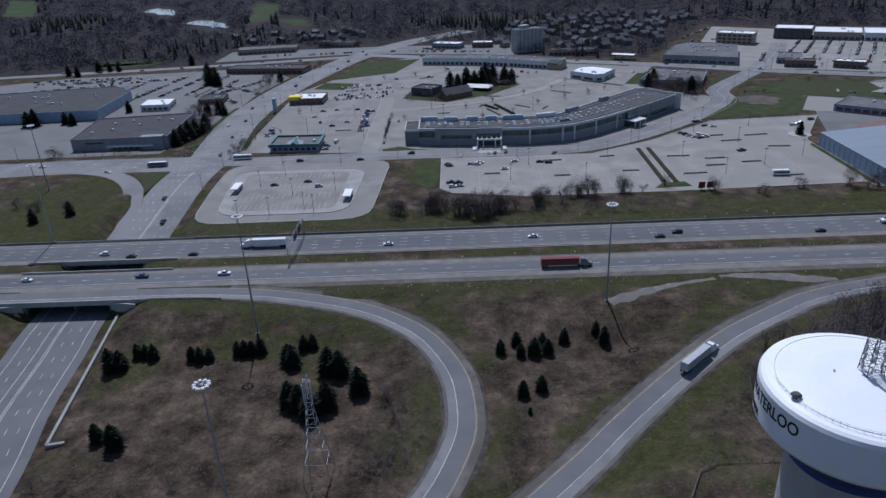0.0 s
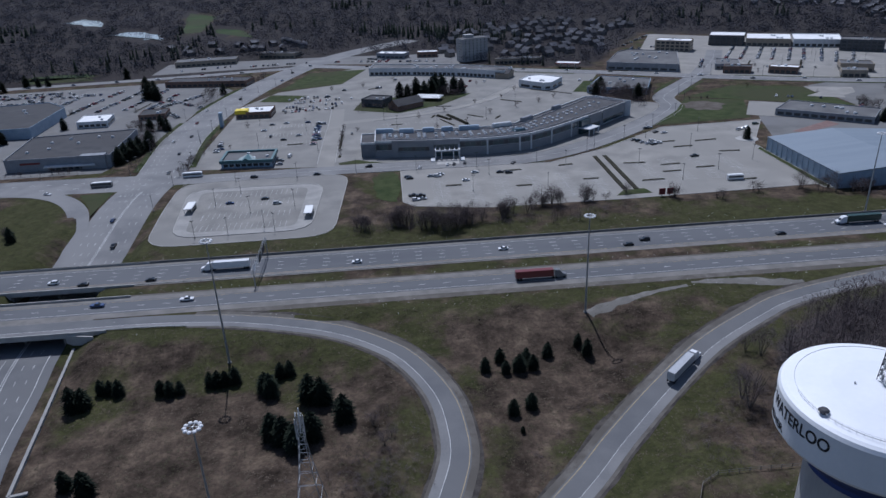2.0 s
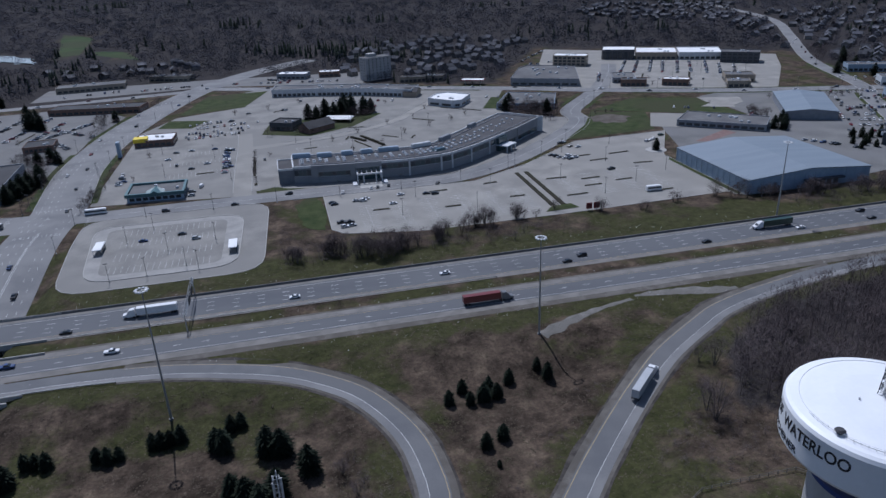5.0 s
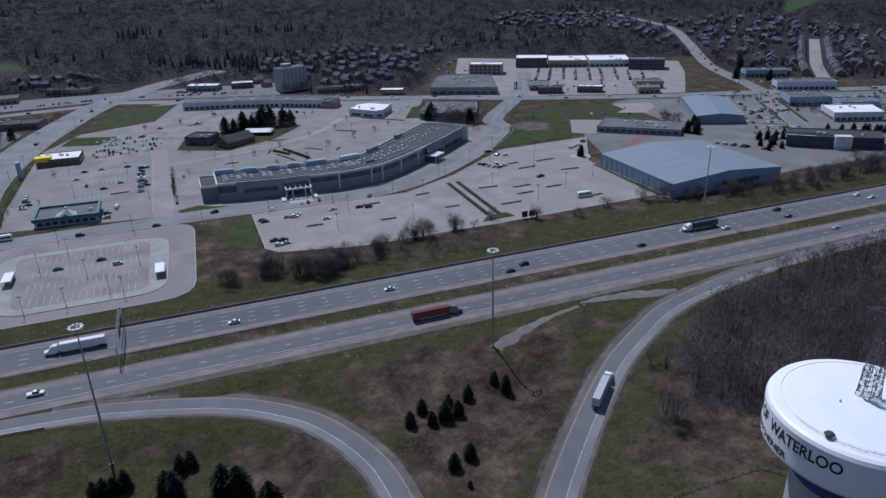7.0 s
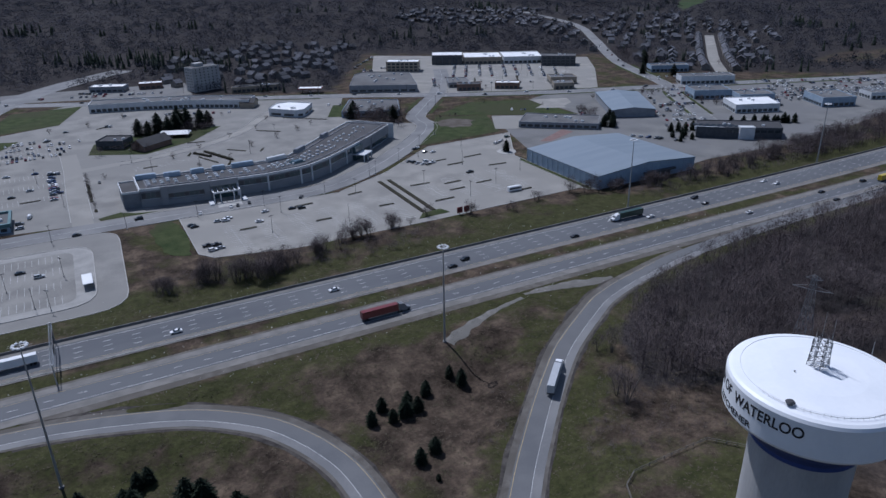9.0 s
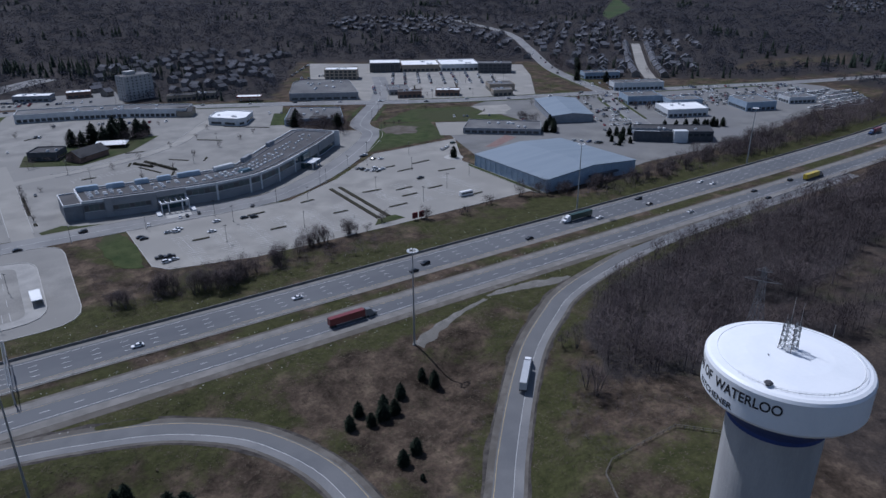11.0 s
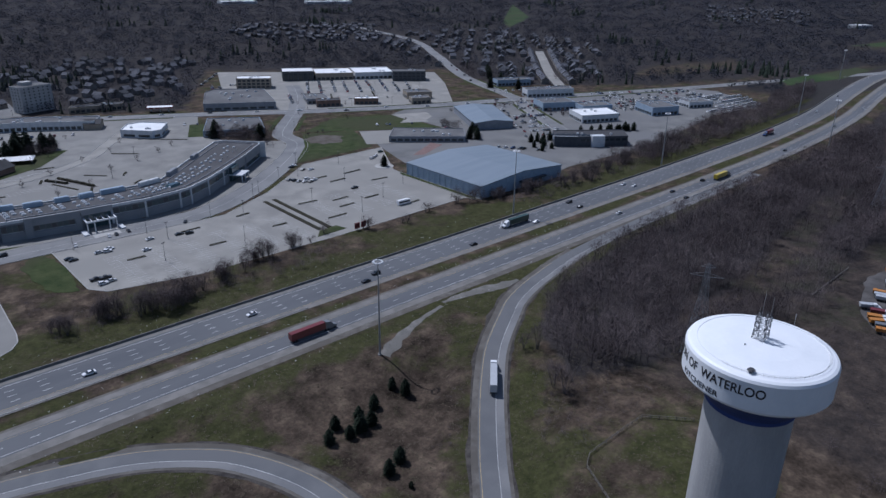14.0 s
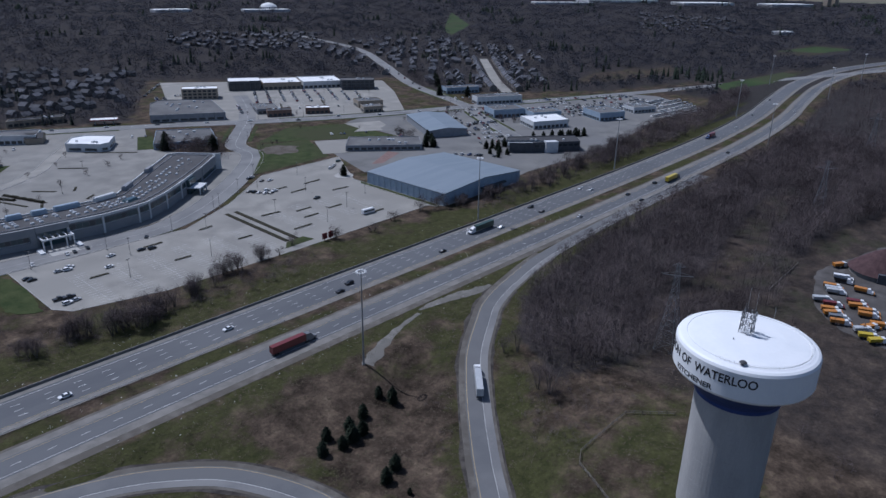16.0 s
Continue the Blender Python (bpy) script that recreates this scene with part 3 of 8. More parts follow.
# ---- greens ----
for nm, poly in (("island", [(-202, 414), (-183, 416), (-182, 376), (-188, 390)]), ("middle", [(-121, 702), (-101, 795), (-39, 799), (-62, 720)]), ("small", [(-134, 655), (-127, 684), (-92, 672), (-105, 646)]),
                 ("east", [(236, 576), (290, 610), (347, 586), (343, 514), (278, 551)]), ("mall_side", [(176, 492), (209, 531), (232, 572), (274, 553), (252, 497)]),
                 ("field", wavy([(-27, 419), (-11, 422), (-11, 364), (-25, 372)], 3)), ("mall_end", [(-50, 447), (-49, 442.5), (-18, 442.5), (-30, 446), (-38, 452)]), ("northwest", [(-416, 822), (-343, 824), (-359, 852), (-433, 863)]), ("church", [(-46, 598), (-8, 578), (30, 600), (60, 640), (20, 655), (-40, 630)]),
                 ("white_block", [(150, 622), (172, 668), (184, 664), (162, 616)])):
    patch("lawn_" + nm, poly, 0.16, M_LAWN, "green lawn in early spring", "lawn")
patch("parking_lot_pad", [(344.8, 589), (341, 562), (327, 553), (352, 540), (356, 548), (371, 556), (380, 575)], 0.2, M_LOT, "pale paved pad in the field", "parking lot")
patch("parking_lot_hall", [(276, 548), (354, 500), (333, 468), (262, 500), (253, 506)], 0.19, M_LOT, "pale paved apron round the long low hall", "parking lot")
patch("patio_red", [(260, 454.5), (268, 450), (301, 465), (298, 476)], 0.1, M_PATIO, "dull red paved patio behind the warehouse", "patio")
patch("lawn_warehouse_edge", [(217.8, 346), (221.8, 343), (221.8, 424), (218.6, 420)], 0.16, M_LAWN, "narrow kerbed grass strip beside the warehouse", "lawn", True)
def ragged(line, wide, seed):
    """A strip of loose gravel with uneven edges that lies on the ground; wide: half-widths along it."""
    g, s, n = Geo(), side_of(line), len(line)
    w = np.interp(np.linspace(0, 1, n), np.linspace(0, 1, len(wide)), wide)
    rows_ = []
    for k in (-1.0, -0.4, 0.4, 1.0):
        q = [line[i] + s[i] * k * w[i] * (1 + (0.55 * noise.noise(Vector((i * 0.31, k * 3, seed))) if abs(k) == 1 else 0)) for i in range(n)]
        rows_.append([(c[0], c[1], float(height(c[:1], c[1:])[0]) + (0.1 if abs(k) < 1 else 0.04)) for c in q])
    g.v = [p for row in rows_ for p in row]
    g.f = [(k * n + i, k * n + i + 1, (k + 1) * n + i + 1, (k + 1) * n + i) for k in range(3) for i in range(n - 1)]
    return g


M_PALEGRAVEL = mat("pale_gravel", (0.12, 0.114, 0.103), (0.2, 0.19, 0.172), 0.25, 2.5, 0.95, bump=0.4, big=(0.14, 0.132, 0.118), bigscale=0.08)
setting("gore_gravel", ragged(spline([(104, 249.2), (116, 248.5), (128, 246.5), (139, 243.8), (148, 243.4)], 1.5), (0.8, 2.2, 3.2, 3.2, 1.2), 3), M_PALEGRAVEL, "pale gravel where the ramp meets the highway", "gravel")
setting("gravel_track", ragged(spline([(56.5, 231), (64, 234.5), (76, 240), (88, 244), (101.5, 247)], 1.5), (2.8, 2.8, 1.7, 1.2, 1.0), 8), M_PALEGRAVEL, "pale gravel service track beside the mast", "gravel")
for nm, poly in (("b", [(214, 540), (238, 520), (258, 546), (230, 562)]),):
    patch("bare_soil_" + nm, wavy(poly, 5), 0.18, M_SOIL, "patch of bare pale soil", "soil")

for nm, line, lo, hi, offs in (("far_road_a", cut_line(C_FAR, x0=305, x1=492), 9.6, 13, (1, -1)), ("far_road_b", cut_line(C_FAR, x0=535, x1=720), 9.6, 14, (1, -1)), ("far_road_c", cut_line(C_FAR, x0=-20, x1=180), 9.6, 13, (1, -1)), ("north_road_a", cut_line(C_NORTH, y0=455, y1=545), 7.6, 11, (1, -1)), ("north_road_b", cut_line(C_NORTH, y0=600, y1=700), 7.6, 12, (1, -1)), ("mall_road", cut_line(C_MALL, y0=590, y1=645), 10, 13.5, (1, -1)), ("cross_road", cut_line(C_CROSS, y0=455, y1=590), 15.8, 20, (1, -1)), ("cross_road_far", cut_line(C_CROSS, y0=620, y1=720), 15.8, 20, (1,))):
    for k in offs:
        g = ribbon(Geo(), line, *((lo, hi) if k > 0 else (-hi, -lo)), 0.18)
        setting("lawn_" + nm + ("_left" if k > 0 else "_right"), g, M_LAWN, "narrow grass strip along the road", "lawn")
vg = Geo()
ribbon(vg, cut_line(C_HIGHWAY, x0=-90, x1=320), -26, -22.4, 0.06)
ribbon(vg, cut_line(C_HIGHWAY, x0=-700, x1=1000), -4.8, -3.4, 0.06)
setting("verge_gravel", vg, M_VERGE, "dull gravel verge beside the shoulder", "verge")

# ---- road markings ----
mk, my, mf = Geo(), Geo(), Geo()
for off in (12.6, 16.4, 20.2):
    dashes(mk, cut_line(C_HIGHWAY, x0=-500, x1=900), off, 0.13)
dashes(mk, cut_line(C_HIGHWAY, x0=-500, x1=900), -13.2, 0.13)
for off in (24.2, -17.4):
    ribbon(mk, C_HIGHWAY, off - 0.09, off + 0.09, 0.13)
for off in (9.0, -9.0):
    ribbon(my, C_HIGHWAY, off - 0.08, off + 0.08, 0.13)
for geo, line, grade, a, b in ((mk, cut_line(C_LOOP, x0=-300), grade_loop, -2.28, -2.12), (my, cut_line(C_LOOP, x0=-100), grade_loop, 3.3, 3.5), (mk, C_RAMP, grade_ramp, -2.26, -2.14), (my, cut_line(C_RAMP, x1=180), grade_ramp, 3.3, 3.5)):
    ribbon(geo, line, a, b, lambda x, y: grade(x, y) + 0.15)
for off in (-11, -7.4, 3.8, 7.4, 11):
    dashes(mk, cut_line(C_CROSS, y0=300, y1=800), off, 0.14, follow=True, w=0.08)
for off in (-8, -4.2, 7.6):
    dashes(mk, cut_line(C_CROSS, y0=40, y1=300), off, 0.14, follow=True, w=0.08)
for off, hi in ((-0.4, 415), (0.4, 415), (-11.8, 240), (11.4, 300), (3.9, 240)):
    ribbon(mk, cut_line(C_CROSS, y0=20, y1=hi), off - 0.1, off + 0.1, 0.14, True)
for line in (C_WEST, C_FAR):
    for off in (-5, 5):
        dashes(mk, line, off, 0.15, w=0.15)
ribbon(mf, cut_line(C_MALL, x0=-130), -0.12, 0.12, 0.15)
for x in (196, 206, 216):
    mk.add([(x - 4, 297, 0.14), (x - 3.4, 297, 0.14), (x + 6.6, 304.5, 0.14), (x + 6, 304.5, 0.14)], [(0, 1, 2, 3)])
for x0 in (12, 30, 48, 66, 84, 102, 136, 154, 172, 190):
    y0, y1 = (358, 398) if x0 < 110 else (372, 412)
    mf.add([(x0, y0, 0.07), (x0 + 0.13, y0, 0.07), (x0 + 0.13, y1, 0.07), (x0, y1, 0.07)], [(0, 1, 2, 3)])
    y = y0
    while y < y1:
        mf.add([(x0 - 5, y, 0.07), (x0 + 5, y, 0.07), (x0 + 5, y + 0.2, 0.07), (x0 - 5, y + 0.2, 0.07)], [(0, 1, 2, 3)])
        y += 2.8
for x0, y0, L, deg in ((-110, 500, 50, 4), (-110, 530, 50, 4), (-110, 555, 50, 4), (-20, 510, 40, 8), (-20, 540, 60, 8), (0, 575, 60, 15), (-104, 612, 50, 8), (-104, 634, 50, 8), (340, 690, 80, 59), (365, 680, 80, 59), (390, 668, 80, 59), (415, 655, 80, 59), (440, 645, 70, 59), (250, 760, 90, 68)):
    c, s_ = math.cos(radians(deg)), math.sin(radians(deg))
    for k in range(int(L / 2.8)):
        u = k * 2.8
        mf.add([(x0 + u_ * c - v * s_, y0 + u_ * s_ + v * c, 0.07) for u_, v in ((u, -5), (u + 0.16, -5), (u + 0.16, 5), (u, 5))], [(0, 1, 2, 3)])
for y0 in (346, 362, 380, 396):
    for k in range(17):
        x = -118 + k * 2.9
        mf.add([(x, y0 - 4.5, 0.24), (x + 0.16, y0 - 4.5, 0.24), (x + 0.16, y0 + 4.5, 0.24), (x, y0 + 4.5, 0.24)], [(0, 1, 2, 3)])
for cx, cy, deg in ((-166, 452, 92), (-165, 408, 92), (-143, 431, 2), (-189, 432, 2)):
    c, s_ = math.cos(radians(deg)), math.sin(radians(deg))
    for k in range(-5, 6):
        v, w = k * 2.2, 0.3
        mf.add([(cx + a * c - b * s_, cy + a * s_ + b * c, 0.19) for a, b in ((-1.3, v - w / 2), (1.3, v - w / 2), (1.3, v + w / 2), (-1.3, v + w / 2))], [(0, 1, 2, 3)])
setting("lane_markings_white", mk, M_PAINT, "white lane lines and dashes", "lane marking")
setting("lane_markings_yellow", my, M_YELLOW, "yellow edge lines", "lane marking")
setting("bay_markings", mf, M_FAINT, "worn parking bay lines", "bay marking")

# ---- bridges over the cross road ----
def bridge(name, y0, y1):
    """A highway deck with edge beams, guard rails and abutments."""
    ob = tagged(new(name), "concrete highway overpass over the cross road", "bridge", "highway bridges", "structure")
    xc = float(np.interp((y0 + y1) / 2, C_CROSS[:, 1], C_CROSS[:, 0]))
    part("deck", Geo().box(xc - 25, xc + 25, y0, y1, -1.3, 0.06), M_DCONC, ob)
    for y in (y0 - 0.25, y1 - 0.15):
        part("parapet", Geo().box(xc - 34, xc + 34, y, y + 0.4, -1.3, 0.95), M_CONC, ob)
    for s in (-1, 1):
        part("abutment", Geo().box(xc + s * 18.5 - 1.2, xc + s * 18.5 + 1.2, y0 + 0.3, y1 - 0.3, -6.2, -1.3), M_DCONC, ob)
        part("wing_wall", Geo().prism([(xc + s * 18.5, y0 - 0.3), (xc + s * 18.5 + s * 11, y0 - 2.5), (xc + s * 18.5 + s * 11, y0 - 1.9), (xc + s * 18.5, y0 + 0.3)][::s], -6.0, -0.2), M_CONC, ob)
    for k in (-1, 0, 1):
        part("pier", Geo().box(xc - 0.5, xc + 0.5, (y0 + y1) / 2 + k * 8 - 0.7, (y0 + y1) / 2 + k * 8 + 0.7, -6.2, -1.3), M_DCONC, ob)
    return ob


bridge("bridge_near", 244.5, 272.8)
bridge("bridge_far", 283.4, 306.4)


def rail(name, line, off, z, label, height_=0.8, posts=4):
    """A guard rail: a beam on posts."""
    ob = tagged(new(name), label, "guard rail", "guard rails", "structure")
    s = side_of(line)
    p = line + s * off
    g = Geo()
    n = len(p)
    for h0, h1 in ((height_ - 0.32, height_),):
        q = p + s * 0.12
        v = [(a[0], a[1], z + h) for h in (h0, h1) for a in p] + [(a[0], a[1], z + h) for h in (h0, h1) for a in q]
        f = []
        for i in range(n - 1):
            f += [(i, i + 1, n + i + 1, n + i), (2 * n + i + 1, 2 * n + i, 3 * n + i, 3 * n + i + 1), (n + i, n + i + 1, 3 * n + i + 1, 3 * n + i)]
        g.add(v, f)
    part("beam", g, M_STEEL, ob)
    g = Geo()
    for a in p[::max(1, posts // 4)]:
        g.box(a[0] - 0.08, a[0] + 0.08, a[1] - 0.1, a[1] + 0.1, z - 0.1, z + height_ - 0.1)
    part("posts", g, M_DSTEEL, ob)
    return ob


def low_wall(name, line, off, w, z1, material, label):
    """A continuous concrete barrier along a line."""
    s = side_of(line)
    g = Geo()
    n = len(line)
    v = []
    for o, z in ((off - w, 0.0), (off - w * 0.5, z1), (off + w * 0.5, z1), (off + w, 0.0)):
        v += [(a[0], a[1], z) for a in line + s * o]
    f = [(k * n + i, k * n + i + 1, (k + 1) * n + i + 1, (k + 1) * n + i) for k in range(3) for i in range(n - 1)]
    return setting(name, g.add(v, f), material, label, "barrier")


low_wall("barrier_far_edge", cut_line(C_HIGHWAY, x0=-600, x1=900), 28.6, 0.35, 1.1, M_DCONC, "dark weathered concrete barrier along the highway")
for nm, line, off in (("mall_a", cut_line(C_MALL, x0=-30, y1=620), 8.7), ("mall_b", cut_line(C_MALL, x0=-30, y1=620), -8.7), ("cross_a", cut_line(C_CROSS, y0=455, y1=840), 15.7), ("cross_b", cut_line(C_CROSS, y0=455, y1=840), -15.7),
                      ("west", cut_line(C_WEST, x1=-190), 15.2), ("far_a", cut_line(C_FAR, x0=-100, x1=560), 9.2), ("far_b", cut_line(C_FAR, x0=-100, x1=560), -9.2), ("north_a", cut_line(C_NORTH, y0=430), 7.2), ("north_b", cut_line(C_NORTH, y0=430), -7.2)):
    low_wall("kerb_" + nm, line, off, 0.22, 0.26, M_CONC, "pale concrete kerb along the road")
for nm, line, off in (("access_left", cut_line(C_ACCESS, y0=446), 5.8), ("access_right", cut_line(C_ACCESS, y0=446, y1=548), -5.8), ("lane_left", cut_line(C_LANE, x0=-30), 4.7), ("lane_right", cut_line(C_LANE, x0=-30), -4.7)):
    low_wall("kerb_" + nm, line, off, 0.3, 0.28, M_CONC, "pale concrete kerb along the lane")
rail("guard_rail_median", cut_line(C_HIGHWAY, x0=-135, x1=62), 5.3, 0.0, "galvanized guard rail in the grass median")
rail("guard_rail_near", cut_line(C_LOOP, x0=-136, x1=-92, y0=200), -5.6, 0.0, "galvanized guard rail above the loop")
rail("guard_rail_gore", cut_line(C_HIGHWAY, x0=330, x1=760), -23.5, 0.0, "galvanized guard rail above the woods")

# retaining kerb beside the cross road
wl = Geo()
for a, b in (((-126.5, 163), (-121.5, 164)), ((-126.5, 163), (-139.5, 242))):
    d = (Vector(b) - Vector(a)).normalized() * 0.5
    n = Vector((-d.y, d.x))
    wl.prism([tuple(Vector(a) - n), tuple(Vector(b) - n), tuple(Vector(b) + n), tuple(Vector(a) + n)], -6.2, -4.6)
setting("retaining_wall", wl, M_WALK, "pale concrete retaining kerb beside the cross road", "wall")


# ---- water tower ----
TX, TY, TR, TZ0, TZ1 = 71.3, 99.5, 17.45, 47.2, 56.2


def letters(name, text, size, radius, ang0, ang1, z, parent, label):
    """A word bent round the tank from one angle to another."""
    cu = bpy.data.curves.new(name, "FONT")
    cu.body, cu.size, cu.extrude, cu.offset = text, size, 0.03, 0.016 * size
    tmp = bpy.data.objects.new(name, cu)
    scene.collection.objects.link(tmp)
    src = bpy.data.meshes.new_from_object(tmp.evaluated_get(bpy.context.evaluated_depsgraph_get()))
    bpy.data.objects.remove(tmp)
    bm = bmesh.new()
    bm.from_mesh(src)
    bmesh.ops.subdivide_edges(bm, edges=[e for e in bm.edges if e.calc_length() > 0.5], cuts=2)
    lo, hi = min(v.co.x for v in bm.verts), max(v.co.x for v in bm.verts)
    for v in bm.verts:
        x, y, d = v.co
        a = radians(ang0 + (ang1 - ang0) * (x - lo) / (hi - lo))
        v.co = (TX + (radius + 0.03 + d) * math.cos(a), TY + (radius + 0.03 + d) * math.sin(a), z + y)
    bm.to_mesh(src)
    bm.free()
    src.materials.clear()
    src.materials.append(M_BLACK)
    return part(name, src, None, parent, label)


tower = thing("water_tower", "white painted water tower with lettering on a concrete column", "water tower")
bowl = part("tank", Geo().lathe([(15.4, TZ0 - 0.36), (TR - 1.6, TZ0 - 0.2), (TR - 0.5, TZ0 + 0.25), (TR, TZ0 + 1.0), (TR, TZ1 - 0.9), (TR - 0.35, TZ1 - 0.25), (TR - 1.0, TZ1 + 0.1), (TR - 3.2, TZ1 + 0.5)], 96, (TX, TY)), M_TANK, tower, "white tank wall")
part("tank_roof", Geo().lathe([(TR - 3.2, TZ1 + 0.5), (TR - 3.5, TZ1 + 0.55), (9, TZ1 + 1.15), (3, TZ1 + 1.45), (0.01, TZ1 + 1.5)], 96, (TX, TY)), M_TANK, tower, "shallow white domed roof")
part("blue_band", Geo().lathe([(15.4, TZ0 - 0.36), (14.4, TZ0 - 1.6), (12.3, TZ0 - 3.9), (11.2, TZ0 - 5.4), (10.85, TZ0 - 5.9), (10.85, TZ0 - 6.9), (10.6, TZ0 - 7.0)], 64, (TX, TY)), M_BLUE, tower, "blue painted ring under the tank")
col = Geo()
col.lathe([(10.6, TZ0 - 6.8), (10.6, -1.0)], 64, (TX, TY))
column = part("column", col, M_COLUMN, tower, "pale fluted concrete column")
g = Geo()
for k in range(64):
    a = 6.28318 * k / 64
    c, s = math.cos(a), math.sin(a)
    p = [(TX + r * c - w * s, TY + r * s + w * c) for r, w in ((10.55, -0.05), (10.612, -0.03), (10.612, 0.03), (10.55, 0.05))]
    g.prism(p, -0.3, TZ0 - 7.0)
part("rib", g, M_COLUMN, tower, "concrete ribs of the column")
g = Geo()
for k in range(1, 27):
    g.lathe([(10.57, 1.45 * k), (10.615, 1.45 * k + 0.02), (10.615, 1.45 * k + 0.06), (10.57, 1.45 * k + 0.08)], 64, (TX, TY))
part("pour_joint", g, M_COLUMN, tower, "raised joints of the column")
g = Geo().lathe([(TR - 2.62, TZ1 + 0.4), (TR - 2.55, TZ1 + 0.5), (TR - 2.48, TZ1 + 0.4)], 96, (TX, TY))
part("roof_cable", g, M_LAMP, tower, "pale cable ring on the roof")
g = Geo()
for k in range(40, 78):
    a = 6.28318 * k / 84
    g.rod((TX + (TR - 2.2) * math.cos(a), TY + (TR - 2.2) * math.sin(a), TZ1 + 0.3), (TX + (TR - 2.2) * math.cos(a), TY + (TR - 2.2) * math.sin(a), TZ1 + 1.0), 0.04, n=4)
    b = a + 6.28318 / 84
    g.rod((TX + (TR - 2.2) * math.cos(a), TY + (TR - 2.2) * math.sin(a), TZ1 + 1.0), (TX + (TR - 2.2) * math.cos(b), TY + (TR - 2.2) * math.sin(b), TZ1 + 1.0), 0.035, n=4)
part("handrail", g, M_LAMP, tower, "thin white roof handrail")
for word, a0, a1 in (("REGION", 101, 137.5), ("OF", 141.5, 153.5), ("WATERLOO", 158, 209.5)):
    letters("lettering", word, 3.3, TR, a0, a1, 51.85, tower, "black capital lettering")
letters("lettering", "KITCHENER", 1.95, TR, 136.5, 176.4, 48.75, tower, "smaller black capital lettering")
hx, hy = TX - 14.2, TY - 4.0
part("hatch", Geo().rod((hx, hy, TZ1 + 0.4), (hx, hy, TZ1 + 1.0), 0.5, n=10).rod((hx, hy, TZ1 + 1.0), (hx, hy, TZ1 + 1.35), 0.95, 0.6, n=12), M_DSTEEL, tower, "dark mushroom vent")
part("anode_cap", Geo().rod((TX - 5, TY + 2, TZ1 + 1.3), (TX - 5, TY + 2, TZ1 + 1.7), 0.18, n=8), M_STEEL, tower)


def lattice(g, x, y, z0, z1, w0, w1, r=0.07, panels=6, legs=4):
    """Four legs with cross bracing."""
    def c(k, t):
        w = w0 + (w1 - w0) * t
        a = 6.28318 * (k + 0.5) / legs
        return (x + w * 0.7071 * math.cos(a), y + w * 0.7071 * math.sin(a), z0 + (z1 - z0) * t)
    for k in range(legs):
        g.rod(c(k, 0), c(k, 1), r * 1.3, n=4)
        for i in range(panels):
            g.rod(c(k, i / panels), c(k + 1, (i + 1) / panels), r * 0.7, n=4)
            g.rod(c(k + 1, i / panels), c(k, (i + 1) / panels), r * 0.7, n=4)
            g.rod(c(k, i / panels), c(k + 1, i / panels), r * 0.8, n=4)
        g.rod(c(k, 1), c(k + 1, 1), r * 0.8, n=4)
    return g


am = thing("antenna_mast", "dark lattice antenna mast with whip aerials on the tank roof", "antenna")
ax, ay = TX + 0.8, TY + 1.0
part("lattice", lattice(Geo(), ax, ay, TZ1 + 1.3, TZ1 + 8.2, 3.0, 2.3, 0.055, 6), M_DSTEEL, am)
me = Geo().box(-0.2, 0.2, -0.15, 0.15, -0.6, 0.6, 0.04).mesh("panel_antenna", M_STEEL)
for k in range(6):
    for z in (3.0, 5.2, 6.8):
        part("panel_antenna", me, None, am, at=pose(ax + 1.7 * math.cos(k * 1.05), ay + 1.7 * math.sin(k * 1.05), TZ1 + z, 0, 0, 60 * k))
for dx, dy, h in ((1.0, 1.0, 13.5), (1.4, -0.9, 12.6), (-1.2, 0.9, 10.2)):
    part("whip_aerial", Geo().rod((ax + dx, ay + dy, TZ1 + 6.0), (ax + dx, ay + dy, TZ1 + h), 0.05, 0.03, n=5), M_STEEL, am)
part("whip_aerial", Geo().rod((TX + 16.3, TY - 1.0, TZ1 + 0.3), (TX + 16.3, TY - 1.0, TZ1 + 3.6), 0.05, n=5), M_STEEL, tower)


# ---- buildings ----
def windows(parent, a, b, z0, z1, n, fill=0.7, material=None, name="window", end=0.0):
    """A row of panes let into a wall from a to b (the outside lies to the right of that way)."""
    a, b = Vector((*a, 0)), Vector((*b, 0))
    d = b - a
    L = d.length
    if L < 0.5:
        return
    step = (L - 2 * end) / n
    w = step * fill
    me = Geo().box(-w / 2, w / 2, -0.12, 0.05, 0, z1 - z0).mesh(name, material or M_GLASS)
    rz = math.degrees(math.atan2(d.y, d.x))
    for k in range(n):
        p = a + d.normalized() * (end + step * (k + 0.5))
        part(name, me, None, parent, at=pose(p.x, p.y, z0, 0, 0, rz))


def units(parent, spots, size=(2.2, 1.6, 1.2), z=0.0, rz=0.0, material=None):
    w, d, h = size
    me = Geo().box(-w / 2, w / 2, -d / 2, d / 2, 0, h * 0.85, 0.05).box(-w / 2 + 0.2, w / 2 - 0.2, -d / 2 + 0.2, d / 2 - 0.2, h * 0.85, h, 0.1).mesh("rooftop_unit", material or M_WALLW)
    for x, y in spots:
        part("rooftop_unit", me, None, parent, at=pose(x, y, z, 0, 0, rz))


